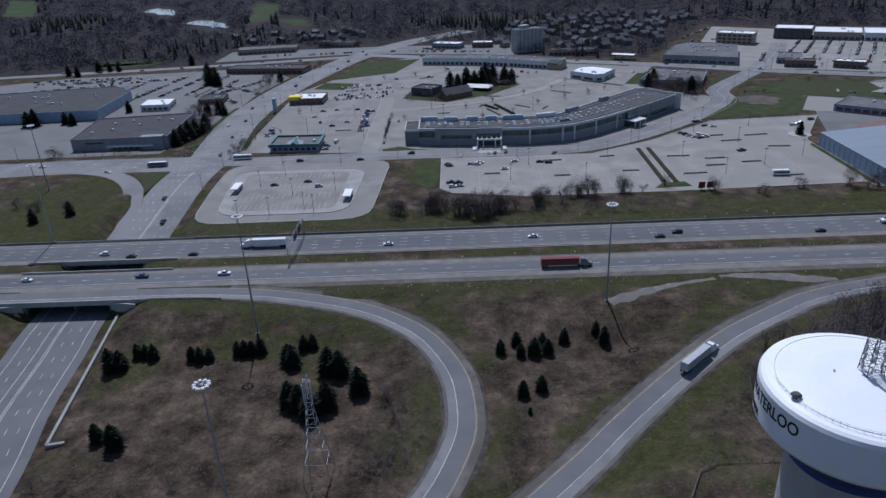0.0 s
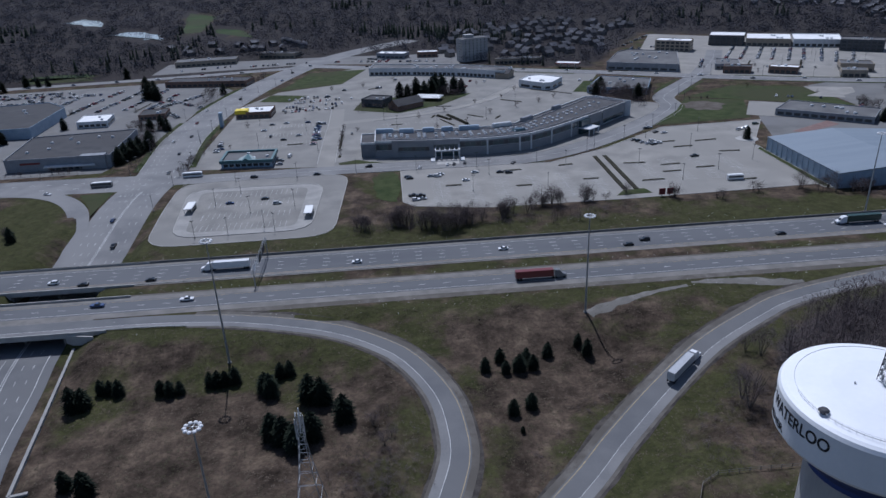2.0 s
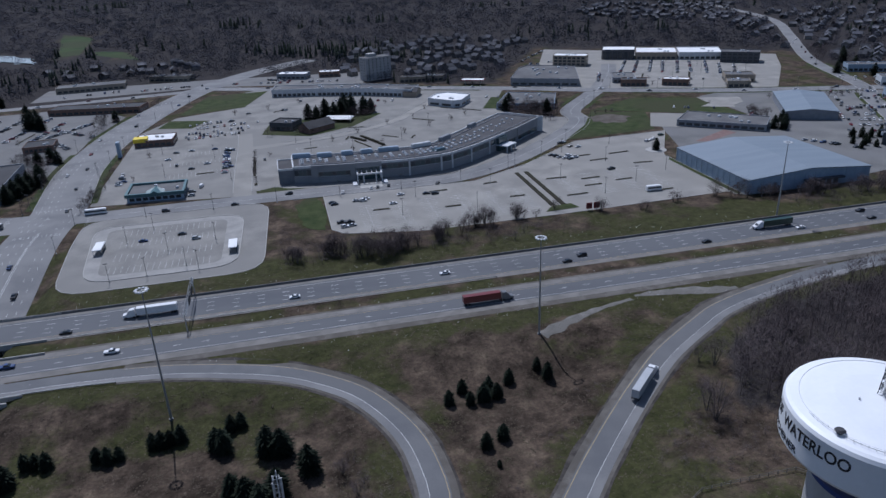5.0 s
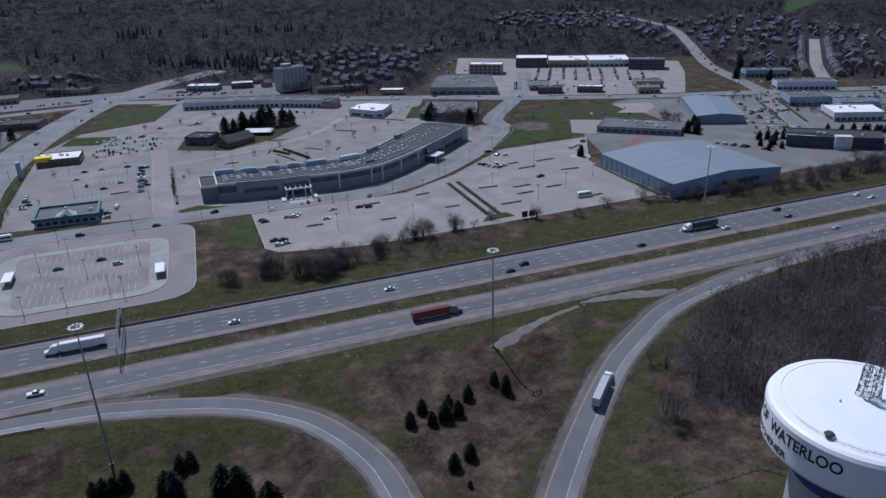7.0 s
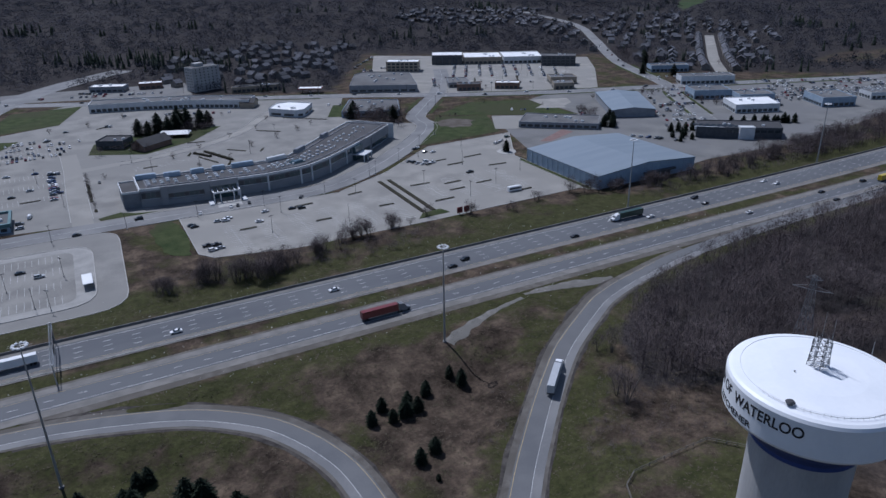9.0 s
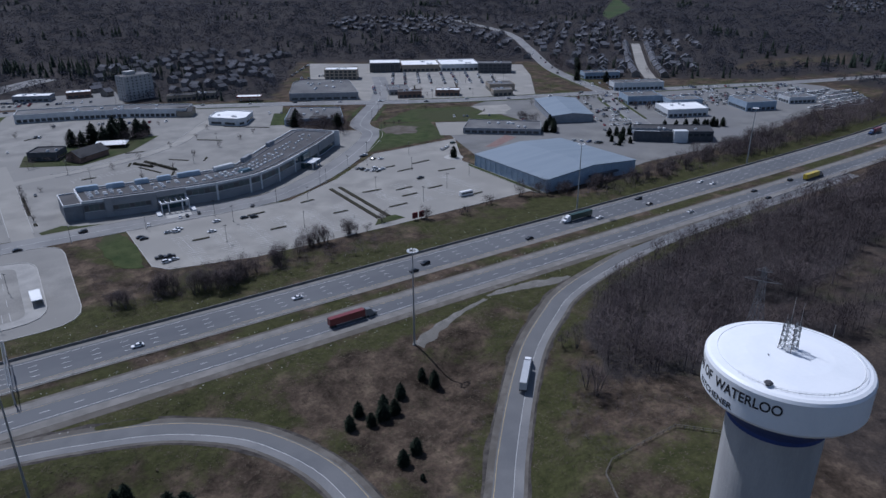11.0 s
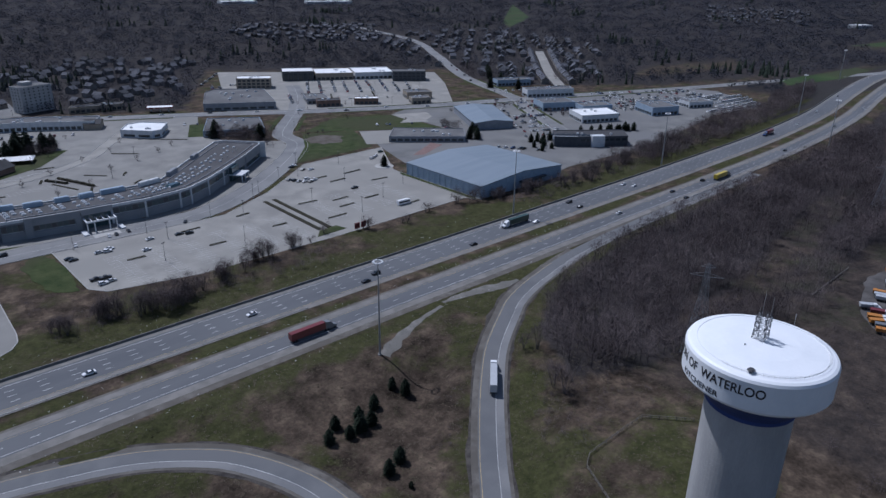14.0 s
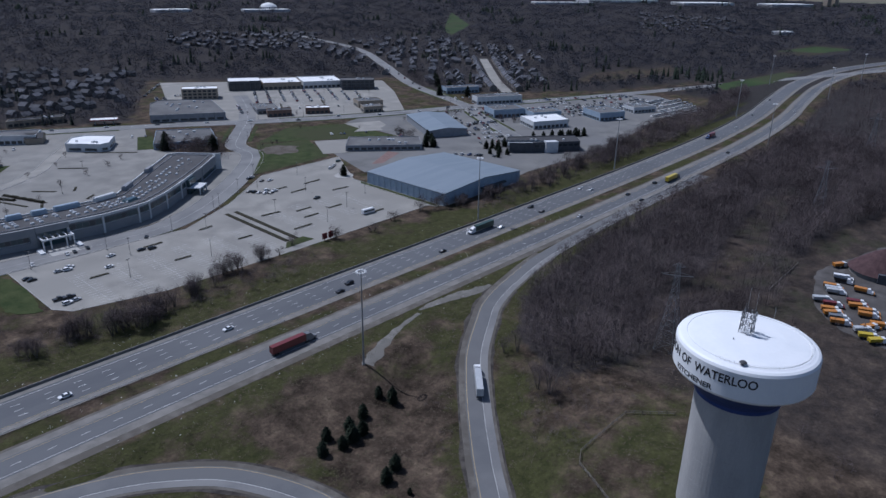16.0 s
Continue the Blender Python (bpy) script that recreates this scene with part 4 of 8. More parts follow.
def block(name, poly, h, wall, roof, label, parapet=0.6, base=0.0, category="building", facade=None, glaze=(1.0, 3.0), nwin=6, fill=0.75, roof_units=0, group=""):
    """A flat-roofed building: walls, a sunken roof, a parapet, rows of windows and roof units."""
    ob = thing(name, label, category, group)
    part("wall", Geo().prism(poly, base - 0.3, h - 0.15), wall, ob)
    part("roof", Geo().prism(shrink(poly, 0.3), h - 0.15, h), roof, ob)
    if parapet:
        part("parapet", Geo().band(poly, -0.06, 0.3, h - 0.15, h + parapet), wall, ob)
    n = len(poly)
    for i in (range(n) if facade is None else facade):
        a, b = poly[i], poly[(i + 1) % n]
        L = math.dist(a, b)
        if nwin:
            windows(ob, a, b, glaze[0], glaze[1], max(1, round(L / nwin)), fill, end=1.0)
    if roof_units:
        q = np.array(poly)
        c = q.mean(0)
        r = random.Random(len(name) + n)
        spots = []
        for _ in range(roof_units):
            i = r.randrange(n)
            t, k = r.random(), r.uniform(0.1, 0.75)
            e = q[i] * (1 - t) + q[(i + 1) % n] * t
            spots.append(tuple(c + (e - c) * k))
        units(ob, spots, (r.uniform(1.8, 3.0), 1.8, 1.3), h)
    return ob


def rect(x, y, w, d, deg):
    c, s = math.cos(radians(deg)), math.sin(radians(deg))
    return [(x + u * c - v * s, y + u * s + v * c) for u, v in ((-w / 2, -d / 2), (w / 2, -d / 2), (w / 2, d / 2), (-w / 2, d / 2))]


# the long bent mall building
M_MALLW = mat("mall_precast_panel", (0.26, 0.268, 0.28), (0.21, 0.218, 0.232), 0.25, 3.0, 0.8, bump=0.05, big=(0.3, 0.305, 0.315), bigscale=0.06)
M_MALLD = mat("mall_lower_panel", (0.2, 0.21, 0.23), (0.155, 0.165, 0.185), 0.25, 3.0, 0.8, bump=0.05)
M_MALLROOF = mat("mall_roof_membrane", (0.06, 0.058, 0.06), (0.1, 0.098, 0.1), 0.08, 1.5, 0.9, bump=0.05, big=(0.072, 0.07, 0.071), bigscale=0.05)
M_TEALGLASS = mat("teal_window_glass", (0.035, 0.062, 0.072), (0.05, 0.082, 0.092), 0.3, 1.0, 0.1, spec=0.7)
MALL = [(-25.5, 454.5), (16, 449), (48, 446.5), (70, 449.5), (78, 452), (94, 462), (111, 475.5), (140, 500), (165, 524), (167, 530), (150, 550), (141, 551), (104, 514), (72, 481), (54, 476.5), (31, 476.5), (1, 478), (-25.5, 483)]
mall = thing("mall_building", "long bent grey mall building with dark glazed bands and white parapet", "building")
part("wall", Geo().prism(MALL, -0.3, 10.2), M_MALLD, mall)
part("roof", Geo().prism(shrink(MALL, 0.4), 10.2, 10.4), M_MALLROOF, mall, "dark grey membrane roof")
part("parapet", Geo().band(MALL, -0.2, 0.4, 9.7, 11.2), M_WALLW, mall, "pale parapet")
part("roof_kerb", Geo().band(MALL, 4.4, 4.8, 10.4, 10.9), M_WALLG, mall, "low kerb along the roof")
ANNEX = [(-35, 456.8), (-25.6, 455.6), (-25.6, 480), (-35, 480.5)]
part("annex_wall", Geo().prism(ANNEX, -0.3, 9.0), M_MALLD, mall)
part("annex_roof", Geo().prism(shrink(ANNEX, 0.3), 9.0, 9.15), M_MALLROOF, mall)
part("annex_parapet", Geo().band(ANNEX, -0.12, 0.3, 8.7, 9.9), M_WALLW, mall)


def facade(a, b, t0, t1, z0, z1, out, material, name, label=""):
    """A slab set on the wall from a to b, between two shares of its length, standing out by some metres."""
    a, b = Vector(a), Vector(b)
    d = b - a
    p = a + d * ((t0 + t1) / 2)
    w = d.length * (t1 - t0) / 2
    return part(name, Geo().box(-w, w, -out, 0.05, 0, z1 - z0), material, mall, label, at=pose(p.x, p.y, z0, 0, 0, math.degrees(math.atan2(d.y, d.x))))


def ribbon_window(a, b, t0, t1, z0, z1, panes):
    """A strip of dark panes between thin mullions."""
    step = (t1 - t0) / panes
    for k in range(panes):
        facade(a, b, t0 + step * (k + 0.03), t0 + step * (k + 0.97), z0, z1, 0.16, M_TEALGLASS if k % 3 else M_GLASS, "window_pane")
    facade(a, b, t0, t1, z0 - 0.25, z0 - 0.02, 0.3, M_WALLW, "window_sill")


A, B = MALL[0], MALL[1]
facade(A, B, 0.0, 0.27, 0.0, 4.2, 0.25, M_MALLW, "base_panel")
ribbon_window(A, B, 0.01, 0.26, 4.8, 8.6, 4)
facade(A, B, 0.27, 0.36, -0.2, 11.4, 1.0, M_MALLW, "wall_panel", "pale precast wall panel")
facade(A, B, 0.36, 0.86, 6.8, 11.3, 1.0, M_MALLW, "wall_panel", "pale precast wall panel")
facade(A, B, 0.36, 0.86, -0.2, 3.4, 1.0, M_MALLW, "wall_panel", "pale precast wall panel")
facade(A, B, 0.86, 0.93, -0.2, 11.3, 1.0, M_MALLW, "wall_panel", "pale precast wall panel")
ribbon_window(A, B, 0.37, 0.85, 3.8, 6.6, 7)
for i, n in ((1, 1), (2, 1), (3, 1), (4, 1), (5, 1), (6, 1)):
    a, b = MALL[i], MALL[i + 1]
    lo, hi = (0.42 if i == 1 else 0.0), (0.22 if i == 6 else 1.0)
    w = 0.55 / math.dist(a, b)
    facade(a, b, lo, hi, 0.1, 5.2, 0.3, M_MALLW, "lower_panel", "pale panel under the glazed band")
    ribbon_window(a, b, lo + w, hi - w, 5.7, 8.8, max(2, int(math.dist(a, b) * (hi - lo) / 3.4)))
    facade(a, b, lo - w, lo + w, -0.2, 11.3, 0.6, M_WALLW, "pilaster")
for i, t0, t1 in ((6, 0.55, 0.98), (7, 0.02, 0.97)):
    a, b = MALL[i], MALL[i + 1]
    facade(a, b, t0, t1, 4.6, 11.3, 0.5, M_MALLW, "wall_panel", "pale precast wall panel")
    ribbon_window(a, b, t0 + 0.04, t1 - 0.04, 1.2, 4.2, 6)
facade(MALL[9], MALL[10], 0.03, 0.97, 0.1, 9.6, 0.3, M_MALLW, "wall_panel", "pale end wall panel")
facade(MALL[9], MALL[10], 0.2, 0.8, 2.5, 4.8, 0.36, M_GLASS, "window_pane")
part("end_fin", Geo().box(-0.4, 0.4, -2.6, 2.2, -0.3, 12.0), M_WALLW, mall, "tall white end fin", at=pose(167.2, 525, 0, 0, 0, 60))
for i in (11, 12, 13, 14, 15, 16):
    a, b = MALL[i], MALL[i + 1]
    n = max(2, int(math.dist(a, b) / 9))
    for k in range(n):
        facade(a, b, (k + 0.2) / n, (k + 0.8) / n, 0.2, 3.6, 0.2, M_MALLW if k % 2 else M_DARKW, "service_door")
cn = Geo().box(-8, 8, -9, -8.2, 5.6, 6.5).box(-8, -7.2, -8.2, 0.2, 5.6, 6.4).box(7.2, 8, -8.2, 0.2, 5.6, 6.4)
for x in (-4.8, -1.6, 1.6, 4.8):
    cn.box(x - 0.25, x + 0.25, -8.2, 0.2, 5.75, 6.2)
part("entrance_canopy", cn, M_WALLW, mall, "white open framed entrance canopy", at=pose(21.5, 448.4, 0, 0, 0, -3))
for x in (-7.7, -3.9, 3.9, 7.7):
    part("canopy_column", Geo().box(x - 0.3, x + 0.3, -8.9, -8.3, 0, 5.6), M_WALLW, mall, at=pose(21.5, 448.4, 0, 0, 0, -3))
part("entrance_glazing", Geo().box(-7, 7, -0.4, 0.3, 0, 8.0), M_TEALGLASS, mall, "glazed entrance front", at=pose(21.5, 448.4, 0, 0, 0, -3))
part("entrance_head", Geo().box(-8.4, 8.4, -0.9, 0.3, 8.0, 11.5), M_MALLW, mall, at=pose(21.5, 448.4, 0, 0, 0, -3))
part("forecourt", Geo().box(-7, 7, -19, -9.2, 0, 0.2), M_CONC, mall, at=pose(21.5, 448.4, 0, 0, 0, -3))
for x in (-9.6, 9.6):
    part("planter", Geo().box(x - 1.4, x + 1.4, -13, -5, 0, 0.8, 0.1), M_WALLW, mall, at=pose(21.5, 448.4, 0, 0, 0, -3))
side = pose(122.5, 485, 0, 0, 0, 40.2)
part("side_canopy", Geo().box(-6.5, 6.5, -9.5, 0.2, 4.3, 4.9, 0.1), M_WALLW, mall, "white flat side entrance canopy", at=side)
part("side_glazing", Geo().box(-5.5, 5.5, -2.2, 0.3, 0, 9.4), M_TEALGLASS, mall, "glazed side entrance", at=side)
for x in (-5.6, 0, 5.6):
    part("canopy_column", Geo().box(x - 0.3, x + 0.3, -9.1, -8.5, 0, 4.3), M_WALLW, mall, at=side)
r = random.Random(3)
me = Geo().box(-1.15, 1.15, -0.75, 0.75, 0, 0.7, 0.08).box(-0.95, 0.95, -0.55, 0.55, 0.7, 1.0, 0.25).mesh("skylight", M_WALLW)
vent = Geo().rod((0, 0, 0), (0, 0, 0.6), 0.25, n=8).rod((0, 0, 0.6), (0, 0, 0.85), 0.42, 0.3, 8).mesh("roof_vent", M_STEEL)
for t in np.linspace(0.03, 0.97, 40):
    front = np.array([np.interp(t, (0, 0.25, 0.45, 0.58, 0.8, 1), c) for c in ((-24, 16, 56, 78, 118, 158), (456.5, 451, 449.5, 454.5, 483.5, 520))])
    back = np.array([np.interp(t, (0, 0.25, 0.45, 0.58, 0.8, 1), c) for c in ((-24, 16, 54, 72, 108, 142), (481, 476, 475.5, 481, 516, 548))])
    turn = float(np.interp(t, (0, 0.25, 0.45, 0.58, 0.8, 1), (-6, -3, 8, 26, 42, 46)))
    for k in (0.3, 0.46, 0.62):
        p = front + (back - front) * (k + r.uniform(-0.02, 0.02))
        q = r.random()
        if q < 0.62:
            part("skylight", me, None, mall, at=pose(p[0], p[1], 10.4, 0, 0, turn))
        elif q < 0.8:
            part("roof_vent", vent, None, mall, at=pose(p[0], p[1], 10.4))
for x, y, rz, L, m in ((-19, 477.5, -5, 12, M_WALLB), (-4, 474.5, -4, 10, M_WALLB), (11, 473.8, -2, 8, M_WALLB), (24, 473.2, 0, 8, M_WALLB), (39, 473, 0, 14, M_WALLB), (62, 475.3, 14, 14, M_WALLW), (82, 488.5, 44, 12, M_WALLG), (110, 517, 45, 9, M_WALLG)):
    part("roof_plant", Geo().box(-L / 2, L / 2, -1.5, 1.5, 10.4, 13.1, 0.12).box(-L / 2 + 0.5, L / 2 - 0.5, -1.0, 1.0, 13.1, 13.35), m, mall, "long rooftop plant box", at=pose(x, y, 0, 0, 0, rz))
part("roof_plant_glazed", Geo().box(-4.5, 4.5, -3, 3, 10.4, 11.8, 1.2), M_TEALGLASS, mall, "glazed rooflight", at=pose(72, 463, 0, 0, 0, 22))

# the metal sheet warehouse
wh = thing("warehouse", "blue-grey metal warehouse with a low gabled roof", "warehouse")
X0, X1, Y0, Y1, E, R = 222.5, 304, 342, 416.5, 8.6, 11.6
xm = (X0 + X1) / 2
part("wall", Geo().add([(X0, Y0, -0.3), (X1, Y0, -0.3), (X1, Y0, E), (xm, Y0, R), (X0, Y0, E), (X0, Y1, -0.3), (X1, Y1, -0.3), (X1, Y1, E), (xm, Y1, R), (X0, Y1, E)],
     [(0, 1, 2, 3, 4), (6, 5, 9, 8, 7), (1, 6, 7, 2), (5, 0, 4, 9)]), M_WALLB, wh, "pale blue ribbed metal wall")
for s, xa in ((1, X0 - 0.5), (-1, X1 + 0.5)):
    part("roof_slope", Geo().add([(xa, Y0 - 0.5, E + 0.1), (xm, Y0 - 0.5, R + 0.2), (xm, Y1 + 0.5, R + 0.2), (xa, Y1 + 0.5, E + 0.1), (xa, Y0 - 0.5, E - 0.3), (xm, Y0 - 0.5, R - 0.1), (xm, Y1 + 0.5, R - 0.1), (xa, Y1 + 0.5, E - 0.3)],
         [(0, 1, 2, 3), (7, 6, 5, 4), (0, 4, 5, 1), (2, 6, 7, 3), (3, 7, 4, 0)]), M_METALROOF, wh, "blue-grey metal roof")
for k in range(14):
    y = Y0 + (Y1 - Y0) * k / 13
    part("pilaster", Geo().box(X0 - 0.3, X0, y - 0.2, y + 0.2, -0.3, E), M_WALLB, wh)
for k in range(12):
    x = X0 + (X1 - X0) * (k + 0.5) / 12
    part("seam", Geo().box(x - 0.1, x + 0.1, Y0 - 0.12, Y0, -0.3, E + (R - E) * (1 - abs(x - xm) / (X1 - xm)) - 0.3), M_WALLB, wh)
part("loading_canopy", Geo().box(xm - 4, xm + 22, Y0 - 2.5, Y0, 4.2, 5.2, 0.1), M_DARKW, wh, "dark canopy over the loading bays")
windows(wh, (xm - 2, Y0), (xm + 20, Y0), 0.3, 4.0, 5, 0.7, M_DARKW, "loading_door")
part("side_door", Geo().box(X0 + 12, X0 + 15, Y0 - 0.1, Y0 + 0.05, 0, 4), M_WALLW, wh)

# other blocks
block("teal_restaurant", [(-126, 451), (-93, 449), (-93, 472), (-126, 474)], 4.2, M_WALLB, M_ROOFG, "low restaurant with a teal mansard roof edge", 0, glaze=(0.9, 2.8), nwin=4, roof_units=3)
block("yellow_restaurant", [(-143, 592), (-114, 590), (-113, 612), (-142, 614)], 5.0, M_BRICK, M_ROOFW, "brick restaurant with a white roof and a yellow corner", 0.5, nwin=5, roof_units=5)
block("big_box_store", [(-272, 472), (-203, 472), (-207, 542), (-280, 534)], 8.0, M_WALLG, M_ROOFD, "big grey box store with a dark flat roof", 0.7, nwin=0, roof_units=7)
block("big_box_store", [(-520, 560), (-297, 566), (-300, 640), (-325, 668), (-520, 640)], 8.0, M_WALLB, M_ROOFD, "large pale blue store with a dark flat roof", 0.7, nwin=0, roof_units=16)
block("white_kiosk", [(-272, 591), (-247, 591), (-250, 616), (-275, 616)], 5.0, M_WALLW, M_ROOFW, "small white shop with a white flat roof", 0.5, nwin=5, roof_units=2)
block("brick_restaurant", [(-227, 606), (-205, 608), (-207, 630), (-229, 628)], 4.5, M_BRICK, M_ROOFD, "small red brick restaurant", 0.5, nwin=4, roof_units=2)
block("long_shop", [(-246, 755), (-160, 738), (-155, 760), (-241, 777)], 5.5, M_BRICK, M_ROOFD, "long dark brick row of shops", 0.5, nwin=6, roof_units=6)
block("far_shop", [(-270, 884), (-198, 890), (-200, 915), (-272, 909)], 6.0, M_TAN, M_ROOFG, "far low shop building", 0.5, nwin=6, roof_units=4)
block("far_shop", rect(-150, 925, 50, 18, -20), 6.0, M_TAN, M_ROOFD, "far low shop building", 0.5, nwin=6, roof_units=4)
block("far_shop", rect(-8, 872, 36, 16, -25), 6.0, M_WALLG, M_ROOFW, "far low shop with a pale roof", 0.5, nwin=6, roof_units=4)
block("far_shop", rect(34, 868, 24, 14, -10), 6.0, M_BRICK, M_ROOFW, "far low brick shop with a pale roof", 0.5, nwin=6, roof_units=2)
block("strip_mall", [(-35, 760), (10, 748), (55, 730), (100, 701), (112, 722), (64, 752), (16, 771), (-30, 784)], 7.0, M_WALLW, M_ROOFG, "long curved pale strip mall with a grey roof", 0.8, facade=(0, 1, 2), nwin=5, glaze=(0.6, 3.4), roof_units=14)
block("white_showroom", [(107, 657), (126, 636), (134, 637), (149, 660), (132, 678), (120, 677)], 6.0, M_WALLW, M_ROOFW, "white angular showroom with a white roof", 0.8, facade=(0, 1, 2), nwin=12, roof_units=4)
block("dark_restaurant", [(-39, 612), (-21, 602), (-12, 618), (-30, 628)], 6.0, M_DARKW, M_ROOFD, "dark clad restaurant with a flat roof", 0.8, nwin=5, roof_units=2)
block("grocery_store", [(209, 718), (271, 684), (300, 762), (256, 792), (240, 780)], 7.0, M_WALLG, M_ROOFG, "large store with a dark grey roof", 0.7, facade=(0, 1), nwin=9, roof_units=12)
block("three_storey_office", [(296, 818), (329, 796), (340, 814), (307, 836)], 11.5, M_TAN, M_ROOFW, "three-storey office with dark windows and white roof", 0.7, nwin=0, roof_units=4)
block("plaza_store", [(368, 836), (402, 817), (418, 846), (384, 866)], 11.0, M_DARKW, M_ROOFW, "tall dark plaza store with a white roof", 0.8, nwin=6, glaze=(1, 9))
block("plaza_store", [(404, 816), (446, 793), (467, 834), (425, 857)], 8.0, M_TAN, M_ROOFW, "plaza store with a bright white roof", 0.8, nwin=6, glaze=(0.6, 3.5), roof_units=4)
block("plaza_store", [(448, 792), (492, 770), (513, 811), (469, 834)], 8.0, M_WALLW, M_ROOFW, "plaza store with a bright white roof", 0.8, nwin=6, glaze=(0.6, 3.5), roof_units=4)
block("plaza_office", [(478, 752), (512, 728), (526, 746), (492, 772)], 11.5, M_DARKW, M_ROOFG, "dark three-storey office with a flat roof", 0.7, nwin=0, roof_units=4)
block("storage_block", [(160, 613), (208, 594), (226, 636), (186, 660)], 5.0, M_WALLB, M_ROOFG, "low flat-roofed block behind conifers", 0.5, nwin=6, roof_units=5)
block("flat_school", [(272, 500), (322, 459), (342, 482), (296, 524)], 4.6, M_WALLG, M_ROOFG, "long low flat-roofed hall", 0.5, nwin=6, roof_units=8)
block("black_office", [(369, 401), (384, 387), (419, 363), (436, 380), (386, 417)], 8.0, M_DARKW, M_ROOFD, "two-storey dark office with a glazed front", 0.6, facade=(1,), nwin=5, glaze=(4.6, 6.6), roof_units=3)
for nm, poly, h, wall, roof in (("pad_shop", [(323, 716), (342, 706), (330, 676), (309, 686)][::-1], 5, M_WALLG, M_ROOFG), ("pad_shop", [(308, 666), (331, 656), (338, 668), (315, 678)], 6, M_BRICK, M_ROOFD),
                                ("pad_shop", [(347, 654), (368, 640), (376, 650), (355, 664)], 6, M_BRICK, M_ROOFW), ("pad_shop", [(411, 643), (436, 630), (444, 648), (420, 662)], 7, M_TAN, M_ROOFG), ("pad_shop", [(396, 617), (416, 609), (424, 624), (404, 632)], 6, M_TAN, M_ROOFG),
                                ("showroom", [(554, 641), (594, 622), (602, 638), (562, 657)], 7, M_WALLB, M_ROOFG), ("showroom", [(525, 567), (576, 541), (584, 556), (533, 582)], 8, M_WALLW, M_ROOFG), ("showroom", [(477, 504), (509, 488), (522, 512), (490, 528)], 8, M_WALLB, M_ROOFG),
                                ("showroom", [(461, 442), (498, 426), (514, 452), (477, 470)], 7, M_WALLW, M_ROOFW), ("showroom", [(545, 418), (575, 406), (590, 436), (560, 448)], 8, M_WALLB, M_ROOFG), ("showroom", [(612, 415), (640, 403), (648, 420), (620, 432)], 6, M_WALLW, M_ROOFG), ("showroom", [(500, 470), (530, 456), (540, 474), (510, 490)], 7, M_WALLB, M_ROOFG)):
    block(nm, poly, h, wall, roof, "small commercial building with a flat roof", 0.6, nwin=5, glaze=(0.6, 3.2), roof_units=3, group="roadside shops")

block("corner_shop", [(103, 785), (151, 777), (158, 791), (110, 799)], 5.5, M_TAN, M_ROOFD, "long low shop beside the filling station", 0.5, nwin=5, glaze=(0.6, 3.2), roof_units=3)
bb = bpy.data.objects["big_box_store"]
part("front_canopy", Geo().box(-246, -213, 468.6, 472, 2.7, 3.7, 0.1), M_WALLW, bb, "long white canopy over the entrance")
part("sign_bar", Geo().box(-262, -249, 471.7, 472.05, 4.8, 6.0), M_RED, bb, "dull red sign bar")
part("entrance_block", Geo().box(-222, -206, 470.2, 476, -0.2, 9.2), M_WALLG, bb, "raised entrance block")
windows(bb, (-244, 472), (-216, 472), 0.2, 2.5, 7, 0.8)
gs = thing("filling_station", "filling station canopy with a red fascia", "filling station")
part("canopy", Geo().prism(rect(175, 742, 24, 11, -28), 4.6, 5.4), M_ROOFW, gs)
part("fascia", Geo().band(rect(175, 742, 24, 11, -28), -0.15, 0.1, 4.5, 5.6), M_RED, gs, "red fascia")
for u, v in ((-8, 0), (0, 0), (8, 0)):
    p = pose(175, 742, 0, 0, 0, -28) @ Vector((u, v, 0))
    part("column", Geo().box(p.x - 0.3, p.x + 0.3, p.y - 0.3, p.y + 0.3, -0.1, 4.6), M_CONC, gs)
    part("pump", Geo().box(p.x - 0.5, p.x + 0.5, p.y + 0.6, p.y + 1.3, 0, 1.7), M_WALLW, gs)
for k, (x, y, w, d, deg, h) in enumerate(((3480, 2060, 420, 160, -30, 14), (3620, 1640, 300, 120, -30, 12), (3900, 1320, 260, 110, -30, 12), (2960, 2060, 300, 60, -35, 10), (1370, 2230, 160, 50, -20, 9), (1100, 2380, 120, 60, -10, 9), (1935, 690, 50, 30, -20, 8))):
    block("far_works", rect(x, y, w, d, deg), h, M_WALLW, M_ROOFW, "far white industrial building on the horizon", 0, nwin=0)
for x, y in ((4150, 1190), (4190, 1165)):
    block("far_tower", rect(x, y, 30, 26, -20), 44, M_TAN, M_ROOFG, "far apartment tower on the horizon", 0, nwin=0)
fd = thing("far_dome", "far white air dome among the woods", "dome")
part("shell", Geo().lathe([(34, 0), (32, 9), (24, 17), (12, 22), (0.01, 24)], 24, (1470, 2360)), M_ROOFW, fd)

